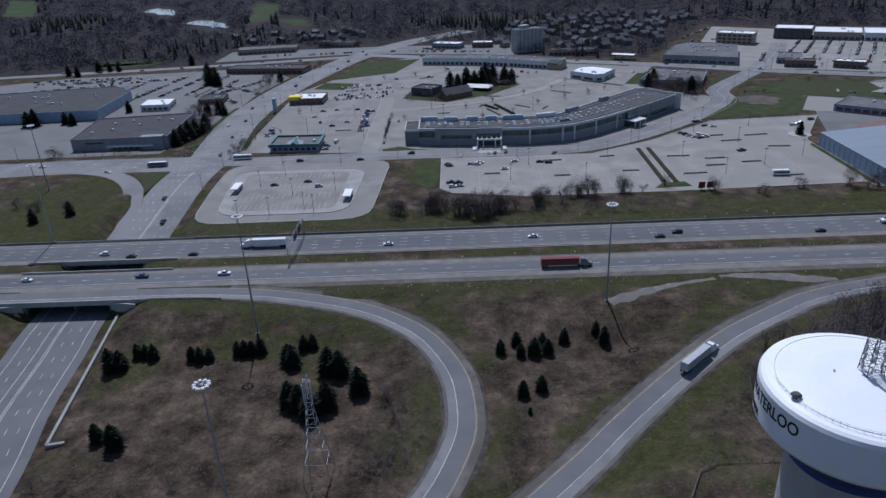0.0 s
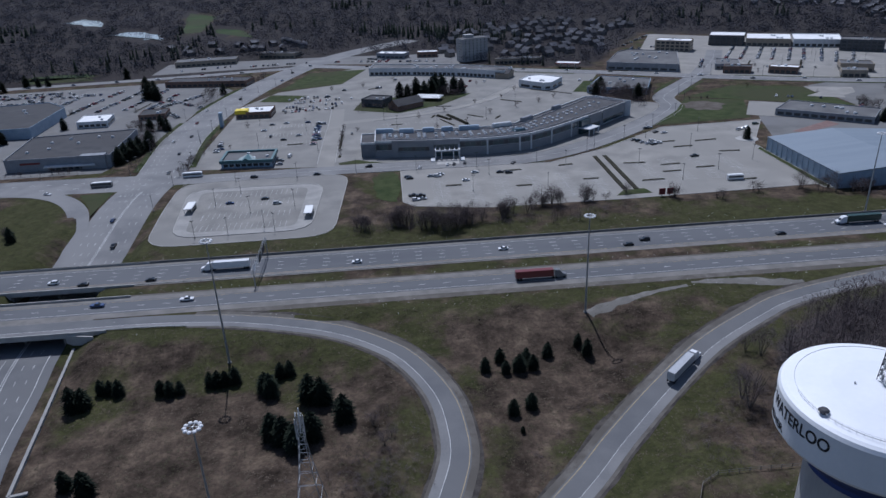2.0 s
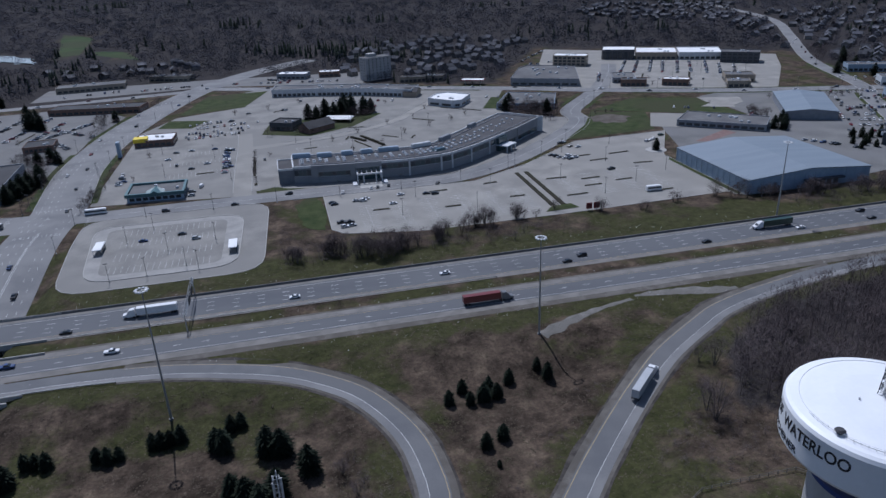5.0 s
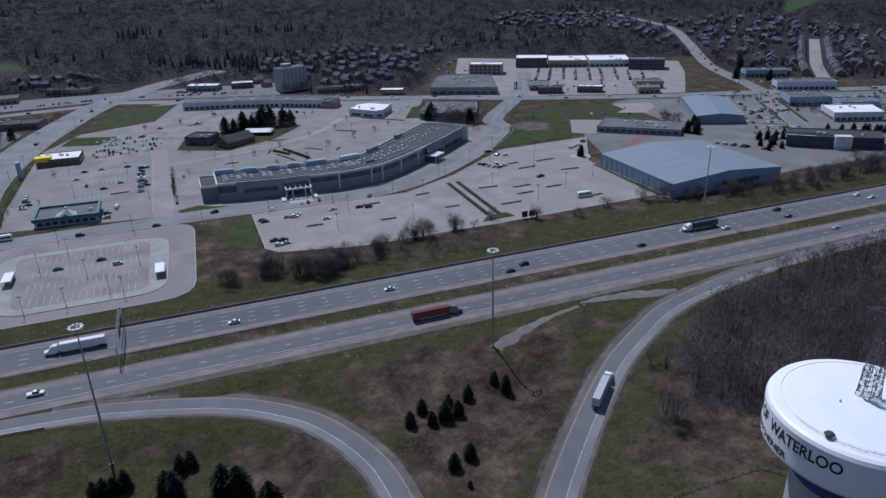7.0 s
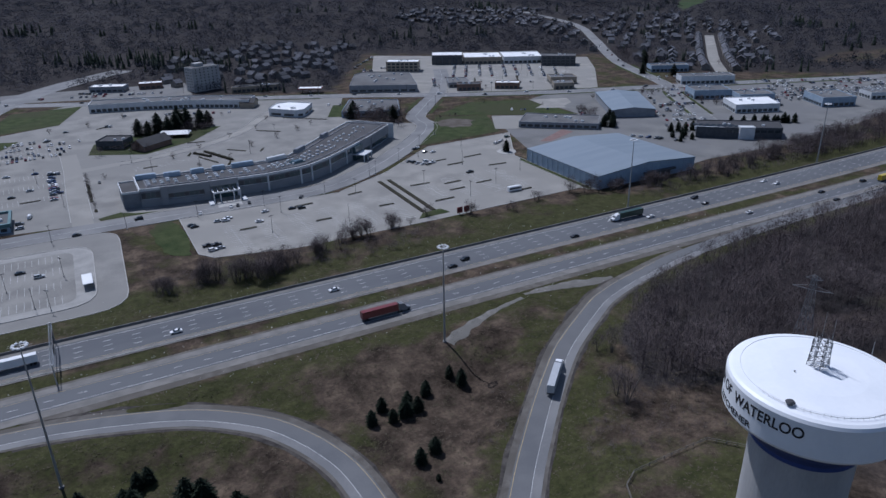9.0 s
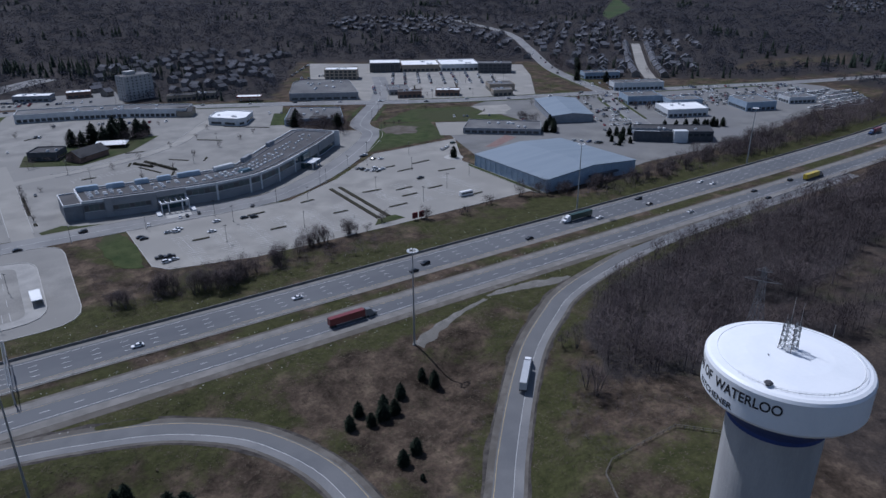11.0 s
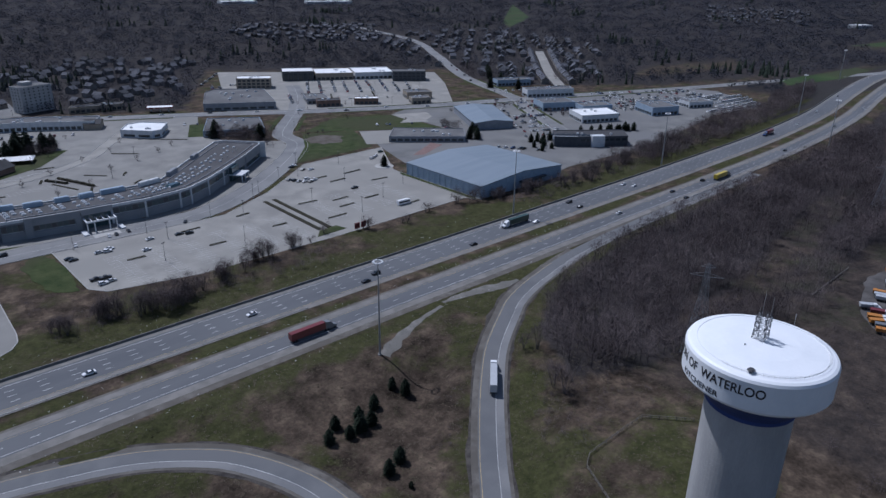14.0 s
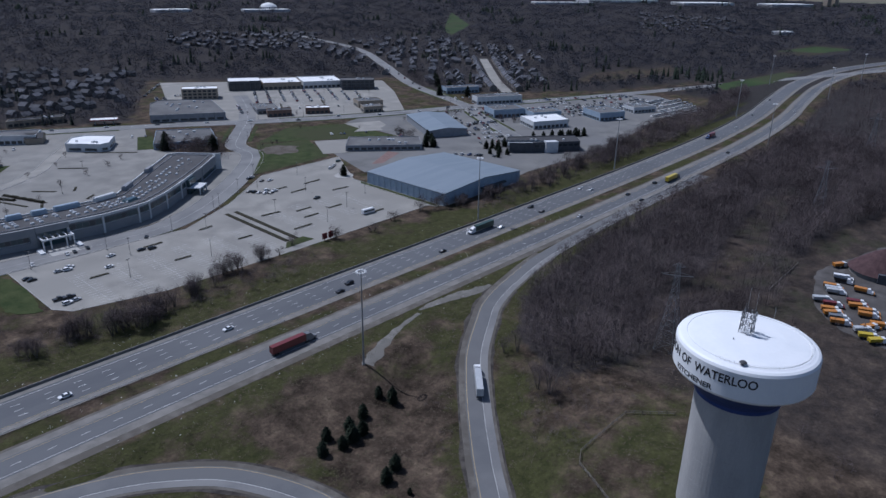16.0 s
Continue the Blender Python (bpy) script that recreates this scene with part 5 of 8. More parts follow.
# ---- masts, poles and pylons ----
def high_mast(top=39.6):
    ob = thing("high_mast_light", "tall galvanized high mast with a ring of white lamps", "light mast", "high masts")
    part("pole", Geo().rod((0, 0, 0), (0, 0, 20), 0.42, 0.3, 12).rod((0, 0, 20), (0, 0, top), 0.3, 0.16, 12), M_STEEL, ob)
    part("base_flange", Geo().rod((0, 0, -0.4), (0, 0, 0.35), 0.9, 0.75, 12), M_DCONC, ob)
    g = Geo()
    for k in range(10):
        a, b = 0.6283 * k, 0.6283 * (k + 1)
        g.rod((1.35 * math.cos(a), 1.35 * math.sin(a), top - 0.2), (1.35 * math.cos(b), 1.35 * math.sin(b), top - 0.2), 0.1, n=5)
        if k % 2 == 0:
            g.rod((0, 0, top - 0.2), (1.35 * math.cos(a), 1.35 * math.sin(a), top - 0.2), 0.08, n=5)
    ring = part("lamp_ring", g, M_STEEL, ob)
    me = Geo().lathe([(0.01, 0.3), (0.25, 0.27), (0.44, 0.1), (0.5, -0.1), (0.42, -0.2), (0.01, -0.22)], 12).mesh("lamp", M_LAMP)
    for k in range(10):
        a = 0.6283 * k
        part("lamp", me, None, ring, at=pose(1.75 * math.cos(a), 1.75 * math.sin(a), top - 0.2))
    return ob


mast = high_mast()
MASTS = [(55.6, 232.2), (216.5, 308.5), (387, 311), (677, 327), (-245, 389), (-200, 309), (550, 250), (958, 388), (880, 290), (1100, 305)]
for k, (x, y) in enumerate(MASTS):
    m = pose(x, y, H(x, y), 0, 0, 17 * k)
    if k == 0:
        mast.matrix_basis = m
    else:
        again(mast, m)


for x, y, top in ((-76.5, 221, 47.6), (-59, 128, 44.8)):
    high_mast(top).matrix_basis = pose(x, y, H(x, y), 0, 0, 9)


def lot_pole():
    ob = thing("lot_light_pole", "slim grey lot light pole with two lamp heads", "light pole", "lot light poles")
    part("pole", Geo().rod((0, 0, 0), (0, 0, 9.5), 0.11, 0.08, 6), M_DSTEEL, ob)
    part("base", Geo().rod((0, 0, -0.1), (0, 0, 0.8), 0.3, n=8), M_CONC, ob)
    me = Geo().box(-0.2, 1.1, -0.2, 0.2, 9.4, 9.65, 0.03).mesh("lamp_head", M_DSTEEL)
    for rz in (0, 180):
        part("lamp_head", me, None, ob, at=pose(0, 0, 0, 0, 0, rz))
    return ob


pole = lot_pole()
POLES = [(177, 386), (179, 432), (118, 441), (92, 412), (136, 406), (43, 404), (-99, 335), (-82, 342), (-76, 337), (-115, 333), (-93, 365), (-115, 381), (-70, 372), (-104, 398),
         (30, 376), (72, 372), (150, 372), (205, 400), (160, 462), (200, 470), (-110, 500), (-80, 540), (-66, 480), (-120, 570), (20, 520), (60, 540), (90, 580), (-10, 530), (-20, 560),
         (-149, 380), (-147, 440), (-184, 450), (-186, 500), (-156, 520), (-240, 450), (-300, 452), (340, 700), (380, 690), (420, 700), (460, 680), (400, 750), (440, 740)]
for line, lo, hi, offs, step in ((C_CROSS, 440, 800, (-17.5, 17.5), 11), (C_MALL, 425, 640, (-10.5,), 9), (C_FAR, 480, 800, (10.5,), 11)):
    p = cut_line(line, y0=lo, y1=hi)
    s = side_of(p)
    for off in offs:
        POLES += [(float(a), float(b)) for a, b in (p + s * off)[4::step]]
for k, (x, y) in enumerate(POLES):
    m = pose(x, y, H(x, y), 0, 0, 40 * k)
    if k == 0:
        pole.matrix_basis = m
    else:
        again(pole, m)


class Bars:
    """Takes the rods of a lattice, each as a part of its own."""
    def __init__(self, owner, metal):
        self.owner, self.metal = owner, metal

    def rod(self, a, b, r, n=4):
        part("leg" if n and abs(a[2] - b[2]) > 9 else "brace", Geo().rod(a, b, r, n=n), self.metal, self.owner)


M_OLDSTEEL = mat("old_zinc_steel", (0.24, 0.245, 0.255), (0.18, 0.185, 0.195), 1.0, 8.0, 0.6, 0.2)
M_PALESTEEL = mat("pale_zinc_steel", (0.6, 0.61, 0.62), (0.5, 0.51, 0.52), 1.0, 8.0, 0.6, 0.1)


def pylon(x, y, h, w, arms, label, metal=M_OLDSTEEL):
    ob = thing("pylon", label, "pylon", "pylons")
    z = H(x, y)
    lattice(Bars(ob, metal), x, y, z, z + h * 0.62, w, w * 0.34, 0.07, 5)
    lattice(Bars(ob, metal), x, y, z + h * 0.62, z + h, w * 0.34, w * 0.13, 0.055, 5)
    for t, L in arms:
        g = Geo()
        for s in (-1, 1):
            g.rod((x, y - 0.6, z + h * t), (x - s * L * 0.45, y + s * L * 0.89, z + h * t + 0.3), 0.08, n=4)
            g.rod((x, y + 0.6, z + h * t), (x - s * L * 0.45, y + s * L * 0.89, z + h * t + 0.3), 0.08, n=4)
            g.rod((x, y, z + h * t + 1.8), (x - s * L * 0.45, y + s * L * 0.89, z + h * t + 0.3), 0.07, n=4)
        part("cross_arm", g, metal, ob)
    return ob


def pale_tower(x, y):
    """A slim zinc-bright lattice tower: four legs drawn in towards the top, square frames, a cluster of aerials."""
    ob = thing("lattice_tower", "pale slim lattice tower with square frames among conifers", "tower")
    z0 = H(x, y)
    levels = [(0, 7.6), (6, 6.0), (11, 4.5), (15, 3.4), (18.5, 2.6), (21.5, 2.0), (24, 1.6), (26.5, 1.5), (29, 1.4), (31.5, 1.3)]
    corner = lambda k, lv: (x + lv[1] / 2 * (1, 1, -1, -1)[k % 4], y + lv[1] / 2 * (1, -1, -1, 1)[k % 4], z0 + lv[0])
    for lo, hi in zip(levels[:-1], levels[1:]):
        for k in range(4):
            part("leg", Geo().rod(corner(k, lo), corner(k, hi), 0.1, n=4), M_STEEL, ob)
            part("brace", Geo().rod(corner(k, lo), corner(k + 1, hi), 0.035, n=4), M_STEEL, ob)
            part("frame_bar", Geo().rod(corner(k, hi), corner(k + 1, hi), 0.065, n=4), M_PALESTEEL, ob)
    for k, (dx, dy) in enumerate(((0.9, 0.7), (-0.9, 0.8), (0.2, -1.0), (-1.0, -0.6), (1.1, -0.4), (0, 1.2))):
        part("aerial", Geo().rod((x + dx, y + dy, z0 + 24.5 + k % 3), (x + dx, y + dy, z0 + 30.5 + k % 3), 0.14, n=5), M_PALESTEEL, ob)
    return ob


pylon(150, 152, 37.5, 8, ((0.97, 2.6), (0.87, 6.2)), "grey lattice transmission pylon with cross arms in the woods")
pale_tower(-40.5, 147)
pylon(380, 160, 36, 8, ((0.97, 2.6), (0.87, 6.2)), "distant lattice transmission pylon with cross arms")
pylon(590, 178, 36, 8, ((0.97, 2.6), (0.87, 6.2)), "distant lattice transmission pylon with cross arms")

gan = thing("sign_gantry", "grey steel sign gantry over the highway", "gantry")
for y in (274.2, 308.6):
    part("post", Geo().rod((-75.5, y, -0.1), (-75.5, y, 8.2), 0.28, 0.2, 8), M_STEEL, gan)
g = Geo()
for z in (7.0, 8.2):
    for dx in (-0.5, 0.5):
        g.rod((-75.5 + dx, 274.2, z), (-75.5 + dx, 308.6, z), 0.09, n=4)
for k in range(17):
    y = 274.2 + k * 2.1
    g.rod((-76, y, 7.0), (-75, min(308.6, y + 2.1), 8.2), 0.06, n=4)
    g.rod((-75, y, 7.0), (-76, min(308.6, y + 2.1), 8.2), 0.06, n=4)
part("truss", g, M_STEEL, gan)
for y in (288, 297):
    part("sign_panel", Geo().box(-74.9, -74.7, y - 3, y + 3, 6.0, 9.2), M_DSTEEL, gan, "dark back of a sign panel")

fence = thing("fence", "low weathered rail fence round the tower plot", "fence")
fp = [(44, 108), (54, 125.6), (60.5, 137.5), (66, 140.5), (94, 140), (104, 127)]
post = Geo().box(-0.07, 0.07, -0.07, 0.07, -0.2, 1.4).mesh("post", M_OLDWOOD)
for a, b in zip(fp[:-1], fp[1:]):
    a, b = Vector((*a, 0)), Vector((*b, 0))
    n = int((b - a).length / 2.6)
    for k in range(n + 1):
        p = a + (b - a) * (k / n)
        part("post", post, None, fence, at=pose(p.x, p.y, H(p.x, p.y)))
        if k:
            for z in (0.6, 1.25):
                part("rail", Geo().rod((o.x, o.y, H(o.x, o.y) + z), (p.x, p.y, H(p.x, p.y) + z), 0.09, n=4), M_OLDWOOD, fence)
        o = p


for a, b in (((238, 141.5), (284.6, 142)),):
    dead = thing("fallen_fence", "grey weathered rail line on the brown slope", "fence")
    for z in (0.4, 0.9):
        part("rail", Geo().rod((*a, z), (*b, z), 0.12, n=5), M_OLDWOOD, dead)
    for k in range(16):
        t = k / 15
        part("post", post, None, dead, at=pose(a[0] + (b[0] - a[0]) * t, a[1] + (b[1] - a[1]) * t, 0))


# ---- trees ----
def bare_tree(seed, h, spread, twigs=1050, stems=6):
    """Several stems from one foot, and a round crown of thin twigs."""
    r = random.Random(seed)
    t, c = Geo(), Geo()
    for k in range(stems):
        a = 6.283 * (k + r.random()) / stems
        q = spread * r.uniform(0.2, 0.75)
        m = Vector((q * 0.5 * math.cos(a), q * 0.5 * math.sin(a), h * r.uniform(0.35, 0.5)))
        e = Vector((q * math.cos(a), q * math.sin(a), h * r.uniform(0.7, 0.98)))
        t.rod((0.15 * math.cos(a), 0.15 * math.sin(a), -0.3), m, h * 0.010, h * 0.007, 4).rod(m, e, h * 0.006, h * 0.002, 4)
    lobes = []
    for k in range(9):
        a, q = 6.283 * (k + r.random()) / 9, spread * r.uniform(0.15, 0.72)
        lobes.append((Vector((q * math.cos(a), q * math.sin(a), h * r.uniform(0.3, 0.78))), spread * r.uniform(0.22, 0.4)))
    for _ in range(twigs):
        c_, q = r.choice(lobes)
        s = c_ + Vector((r.gauss(0, q * 0.55), r.gauss(0, q * 0.55), r.gauss(0, q * 0.6)))
        a = math.atan2(s.y, s.x)
        d = Vector((r.gauss(0.5 * math.cos(a), 0.8), r.gauss(0.5 * math.sin(a), 0.8), r.uniform(0.0, 1.1))).normalized() * h * r.uniform(0.07, 0.17)
        w = Vector((r.gauss(0, 1), r.gauss(0, 1), r.gauss(0, 0.4))).normalized() * r.uniform(0.02, 0.045)
        c.add([s - w, s + w, s + d], [(0, 1, 2)])
    return t, c


def conifer(seed, h, rad):
    """A dense spruce: a full skirt to the ground, many short drooping sprays, an uneven rounded outline."""
    r = random.Random(seed)
    t, c = Geo(), Geo()
    t.rod((0, 0, -0.3), (0, 0, h * 0.9), 0.16, 0.04, 6)
    tiers = 20
    lop = [r.uniform(0.82, 1.14) for _ in range(8)]
    for i in range(tiers):
        f = i / (tiers - 1)
        z = h * (0.03 + 0.9 * f)
        R = rad * (0.82 + 0.5 * f) * (1 - f ** 1.9) ** 0.85 * r.uniform(0.9, 1.08) + 0.12
        n = max(6, int(19 * (1 - f)) + 6)
        for k in range(n):
            a = 6.283 * (k + r.random()) / n
            q = R * r.uniform(0.72, 1.1) * lop[int(a * 8 / 6.284) % 8]
            w = 6.283 / n * 0.8
            zz = z + r.uniform(-0.18, 0.18)
            tip = (q * math.cos(a), q * math.sin(a), zz - 0.1 * q + r.uniform(-0.15, 0.25))
            p1 = (0.5 * q * math.cos(a - w), 0.5 * q * math.sin(a - w), zz - 0.02)
            p2 = (0.5 * q * math.cos(a + w), 0.5 * q * math.sin(a + w), zz - 0.02)
            c.add([(0, 0, zz + h * 0.05), p1, tip, p2], [(0, 1, 2), (0, 2, 3), (1, 3, 2)])
    c.rod((0, 0, h * 0.9), (0, 0, h * 1.0), 0.12, 0.01, 5)
    return t, c


def proto(kind, label, category, group, geos, mats):
    ob = thing(kind, label, category, group)
    part("trunk", geos[0], mats[0], ob)
    part("crown", geos[1], mats[1], ob)
    return ob


def plant(protos, spots, used):
    for x, y, s in spots:
        p = protos[rng.randrange(len(protos))]
        m = pose(x, y, H(x, y), 0, 0, rng.uniform(0, 360)) @ Matrix.Diagonal((s * rng.uniform(0.9, 1.1), s * rng.uniform(0.9, 1.1), s, 1))
        if p.name not in used:
            used.add(p.name)
            p.matrix_basis = m
        else:
            again(p, m)


used = set()
CON = [proto("conifer", "dark green conifer standing in dead grass", "conifer", "young conifers", conifer(i, 8.6, 3.6), (M_BARK, M_NEEDLE)) for i in range(3)]
LOOPCON = [(-123.6, 201.4, 1.2), (-120.4, 202.2, 1.0), (-117.3, 209.4, 0.75), (-114.2, 209.3, 0.7), (-111.0, 208.2, 0.8), (-96.3, 206.4, 0.75), (-93.1, 205.2, 0.8), (-90.0, 206.1, 0.65), (-80.7, 208.9, 0.75), (-78.1, 208.8, 0.8), (-75.5, 208.7, 0.75), (-72.4, 209.8, 0.85), (-59.0, 201.0, 1.1), (-61.0, 203.1, 1.0), (-57.1, 211.0, 0.8), (-54.1, 212.2, 0.75), (-45.8, 196.3, 1.3), (-41.7, 194.4, 1.25), (-34.1, 184.6, 1.25), (-55.7, 178.9, 1.15), (-51.7, 176.1, 1.2), (-47.7, 172.4, 1.2), (-43.2, 176.7, 1.3), (-111.0, 163.7, 0.85), (-104.2, 160.5, 1.1), (-225.0, 336.0, 1.0), (-210.0, 346.0, 1.0)]
TRICON = [(13.3, 204.4, 0.75), (19.2, 210.0, 0.7), (20.2, 202.8, 0.66), (25.0, 203.2, 0.88), (28.4, 208.9, 0.7), (29.8, 203.8, 0.75), (36.4, 210.9, 0.75), (48.6, 216.0, 0.62), (50.6, 210.9, 0.84), (19.1, 180.4, 0.75), (25.1, 182.6, 0.75), (20.3, 171.4, 0.31)]
OTHCON = [(223, 444, 1.1), (-5, 643, 1.7), (2, 640, 1.5), (17, 634, 1.9), (24, 640, 2.1), (34, 648, 2.2), (45, 646, 2.0), (52, 650, 1.6), (174, 620, 1.6), (193, 575, 1.8), (166, 606, 1.5),
          (345, 468, 1.0), (350, 474, 1.1), (340, 462, 1.0), (353, 482, 1.2), (362, 398, 0.7), (358, 404, 0.75), (365, 408, 0.7), (368, 414, 0.7), (354, 410, 0.75), (350, 398, 0.7),
          (430, 420, 0.8), (438, 414, 0.8), (446, 410, 0.8), (454, 404, 0.9), (462, 400, 0.8), (470, 396, 0.8), (-198, 486, 1.6), (-196, 494, 1.7), (-200, 478, 1.5), (-194, 502, 1.6), (-205, 565, 1.4), (-198, 572, 1.5), (-192, 566, 1.3), (-320, 556, 1.3), (-312, 552, 1.3), (-282, 590, 1.3), (-240, 700, 2.2), (-236, 692, 1.8), (560, 612, 1.6), (540, 640, 1.7), (580, 660, 1.6), (600, 700, 1.8), (612, 715, 1.8), (590, 690, 1.7), (-249, 707, 2.6), (-246, 700, 2.0), (-435, 788, 1.5), (-421, 780, 1.5), (-409, 806, 1.6), (-396, 806, 1.3), (-385, 804, 1.3), (-308, 826, 1.6), (-343, 552, 1.8), (-349, 552, 1.6), (-192, 520, 1.6), (-190, 508, 1.3), (-176, 704, 1.4), (10, 640, 2.2), (28, 650, 2.4), (334, 466, 1.3), (337, 460, 1.2), (443, 408, 1.0), (450, 404, 1.0), (458, 400, 0.9), (466, 397, 1.1), (474, 393, 1.0), (366, 424, 0.9), (372, 422, 1.0), (378, 420, 0.9), (384, 418, 1.0), (390, 417, 0.9)]
plant(CON, LOOPCON + TRICON + OTHCON, used)

BARE = [proto("bare_tree", "leafless brown shrubby tree beside the road", "tree", "leafless trees", bare_tree(20 + i, 8.0, 4.2), (M_BARK, M_TWIG)) for i in range(4)]
spots = []
for x, y, n, sx, sy, s in ((-32, 330, 3, 3, 3, 1.1), (-14, 333, 6, 6, 4, 1.2), (8, 324, 8, 9, 4, 1.3), (22, 328, 6, 8, 4, 1.2), (40, 334, 6, 7, 3, 1.0), (62, 346, 4, 5, 2, 1.0), (75, 347, 5, 6, 2, 1.1), (88, 350, 3, 3, 1, 1.2), (136, 345, 2, 3, 2, 0.9), (160, 340, 2, 8, 3, 0.8),
                          (182, 345, 2, 3, 2, 1.0), (203, 346, 2, 3, 2, 1.2), (214, 343, 3, 4, 2, 1.3), (230, 337, 8, 8, 4, 1.0), (262, 332, 12, 14, 5, 1.0), (300, 326, 14, 16, 6, 1.1), (340, 330, 14, 14, 8, 1.2), (375, 338, 12, 12, 8, 1.3), (412, 335, 12, 14, 10, 1.5), (450, 340, 12, 16, 10, 1.6),
                          (-235, 355, 4, 8, 6, 0.8), (-215, 350, 2, 5, 4, 0.8), (-280, 460, 5, 20, 1, 0.8), (-240, 462, 4, 20, 1, 0.7), (-150, 470, 8, 2, 26, 0.7), (-51, 500, 3, 1, 15, 0.5), (112, 356, 1, 1, 1, 0.9), (-22, 178, 3, 6, 8, 0.7), (-90, 140, 3, 14, 8, 0.6), (-125, 142, 3, 5, 5, 0.6), (88, 172, 2, 3, 5, 1.6), (104, 196, 2, 4, 4, 1.4)):
    spots += [(x + rng.gauss(0, sx * 0.6), y + rng.gauss(0, sy * 0.5), s * rng.uniform(0.7, 1.25)) for _ in range(n)]
spots += [(x, y, rng.uniform(0.45, 0.7)) for x, y in ((20, 520), (44, 536), (66, 560), (90, 574), (112, 590), (128, 604), (8, 556), (30, 574), (58, 598), (84, 616), (100, 640), (-20, 512), (-40, 528), (-51, 512), (-51, 538), (-50, 470), (-130, 500), (-100, 470), (-128, 560), (-95, 640), (-70, 690), (-40, 700), (-10, 720), (40, 700), (70, 682), (340, 660), (352, 690), (380, 660), (400, 690), (430, 670), (462, 700), (330, 730), (300, 690), (240, 700), (230, 640), (300, 600), (340, 560), (400, 560), (420, 520), (452, 560), (560, 500), (600, 480), (640, 470), (500, 470), (540, 460), (470, 430), (-190, 470), (-196, 540), (-210, 600), (-240, 640), (-300, 650), (-330, 700), (-200, 680), (-180, 740))]
for x, y, n, sx, sy, s in ((-30, 331, 3, 4, 3, 1.3), (-12, 334, 5, 7, 3, 1.35), (6, 327, 6, 8, 4, 1.45), (24, 331, 5, 8, 3, 1.3), (44, 338, 4, 8, 3, 1.1), (68, 345, 4, 6, 2, 1.0), (92, 347, 3, 8, 2, 0.8), (186, 586, 22, 16, 12, 1.25), (170, 602, 8, 8, 10, 1.1), (-12, 590, 6, 8, 6, 1.0), (20, 644, 8, 22, 6, 1.3), (-196, 520, 6, 4, 20, 1.1), (-210, 575, 8, 10, 6, 1.0), (-190, 700, 8, 6, 24, 1.0), (250, 565, 3, 14, 4, 0.5), (352, 510, 6, 5, 12, 0.9), (466, 545, 8, 40, 8, 0.7), (480, 500, 8, 6, 24, 0.8), (-170, 770, 6, 20, 6, 0.9)):
    spots += [(x + rng.gauss(0, sx * 0.6), y + rng.gauss(0, sy * 0.6), s * rng.uniform(0.7, 1.25)) for _ in range(n)]
plant(BARE, spots, used)


# ---- woods and far trees, joined ----
def joined(name, templates, places, material, label, category):
    """Copies of templates, turned and sized, in one mesh. places: x, y, z, width, height, turn."""
    VV, FF, base = [], [], 0
    T = [(np.array(g.v, np.float32), np.array([q[:3] for q in g.f] + [(q[0], q[2], q[3]) for q in g.f if len(q) == 4], np.int32)) for g in templates]
    for i, (x, y, z, w, h, a) in enumerate(places):
        v, f = T[i % len(T)]
        c, s = math.cos(a), math.sin(a)
        VV.append(np.stack([x + w * (v[:, 0] * c - v[:, 1] * s), y + w * (v[:, 0] * s + v[:, 1] * c), z + h * v[:, 2]], 1))
        FF.append(f + base)
        base += len(v)
    V, F = np.concatenate(VV), np.concatenate(FF)
    me = bpy.data.meshes.new(name)
    me.vertices.add(len(V))
    me.vertices.foreach_set("co", V.astype(np.float32).ravel())
    me.loops.add(F.size)
    me.loops.foreach_set("vertex_index", F.ravel())
    me.polygons.add(len(F))
    me.polygons.foreach_set("loop_start", np.arange(0, F.size, 3, dtype=np.int32))
    me.update(calc_edges=True)
    me.materials.append(material)
    return tagged(new(name, me), label, category, "", "stuff")


def within(poly, x, y):
    c = False
    for (x0, y0), (x1, y1) in zip(poly, poly[1:] + poly[:1]):
        if (y0 > y) != (y1 > y) and x < (x1 - x0) * (y - y0) / (y1 - y0) + x0:
            c = not c
    return c


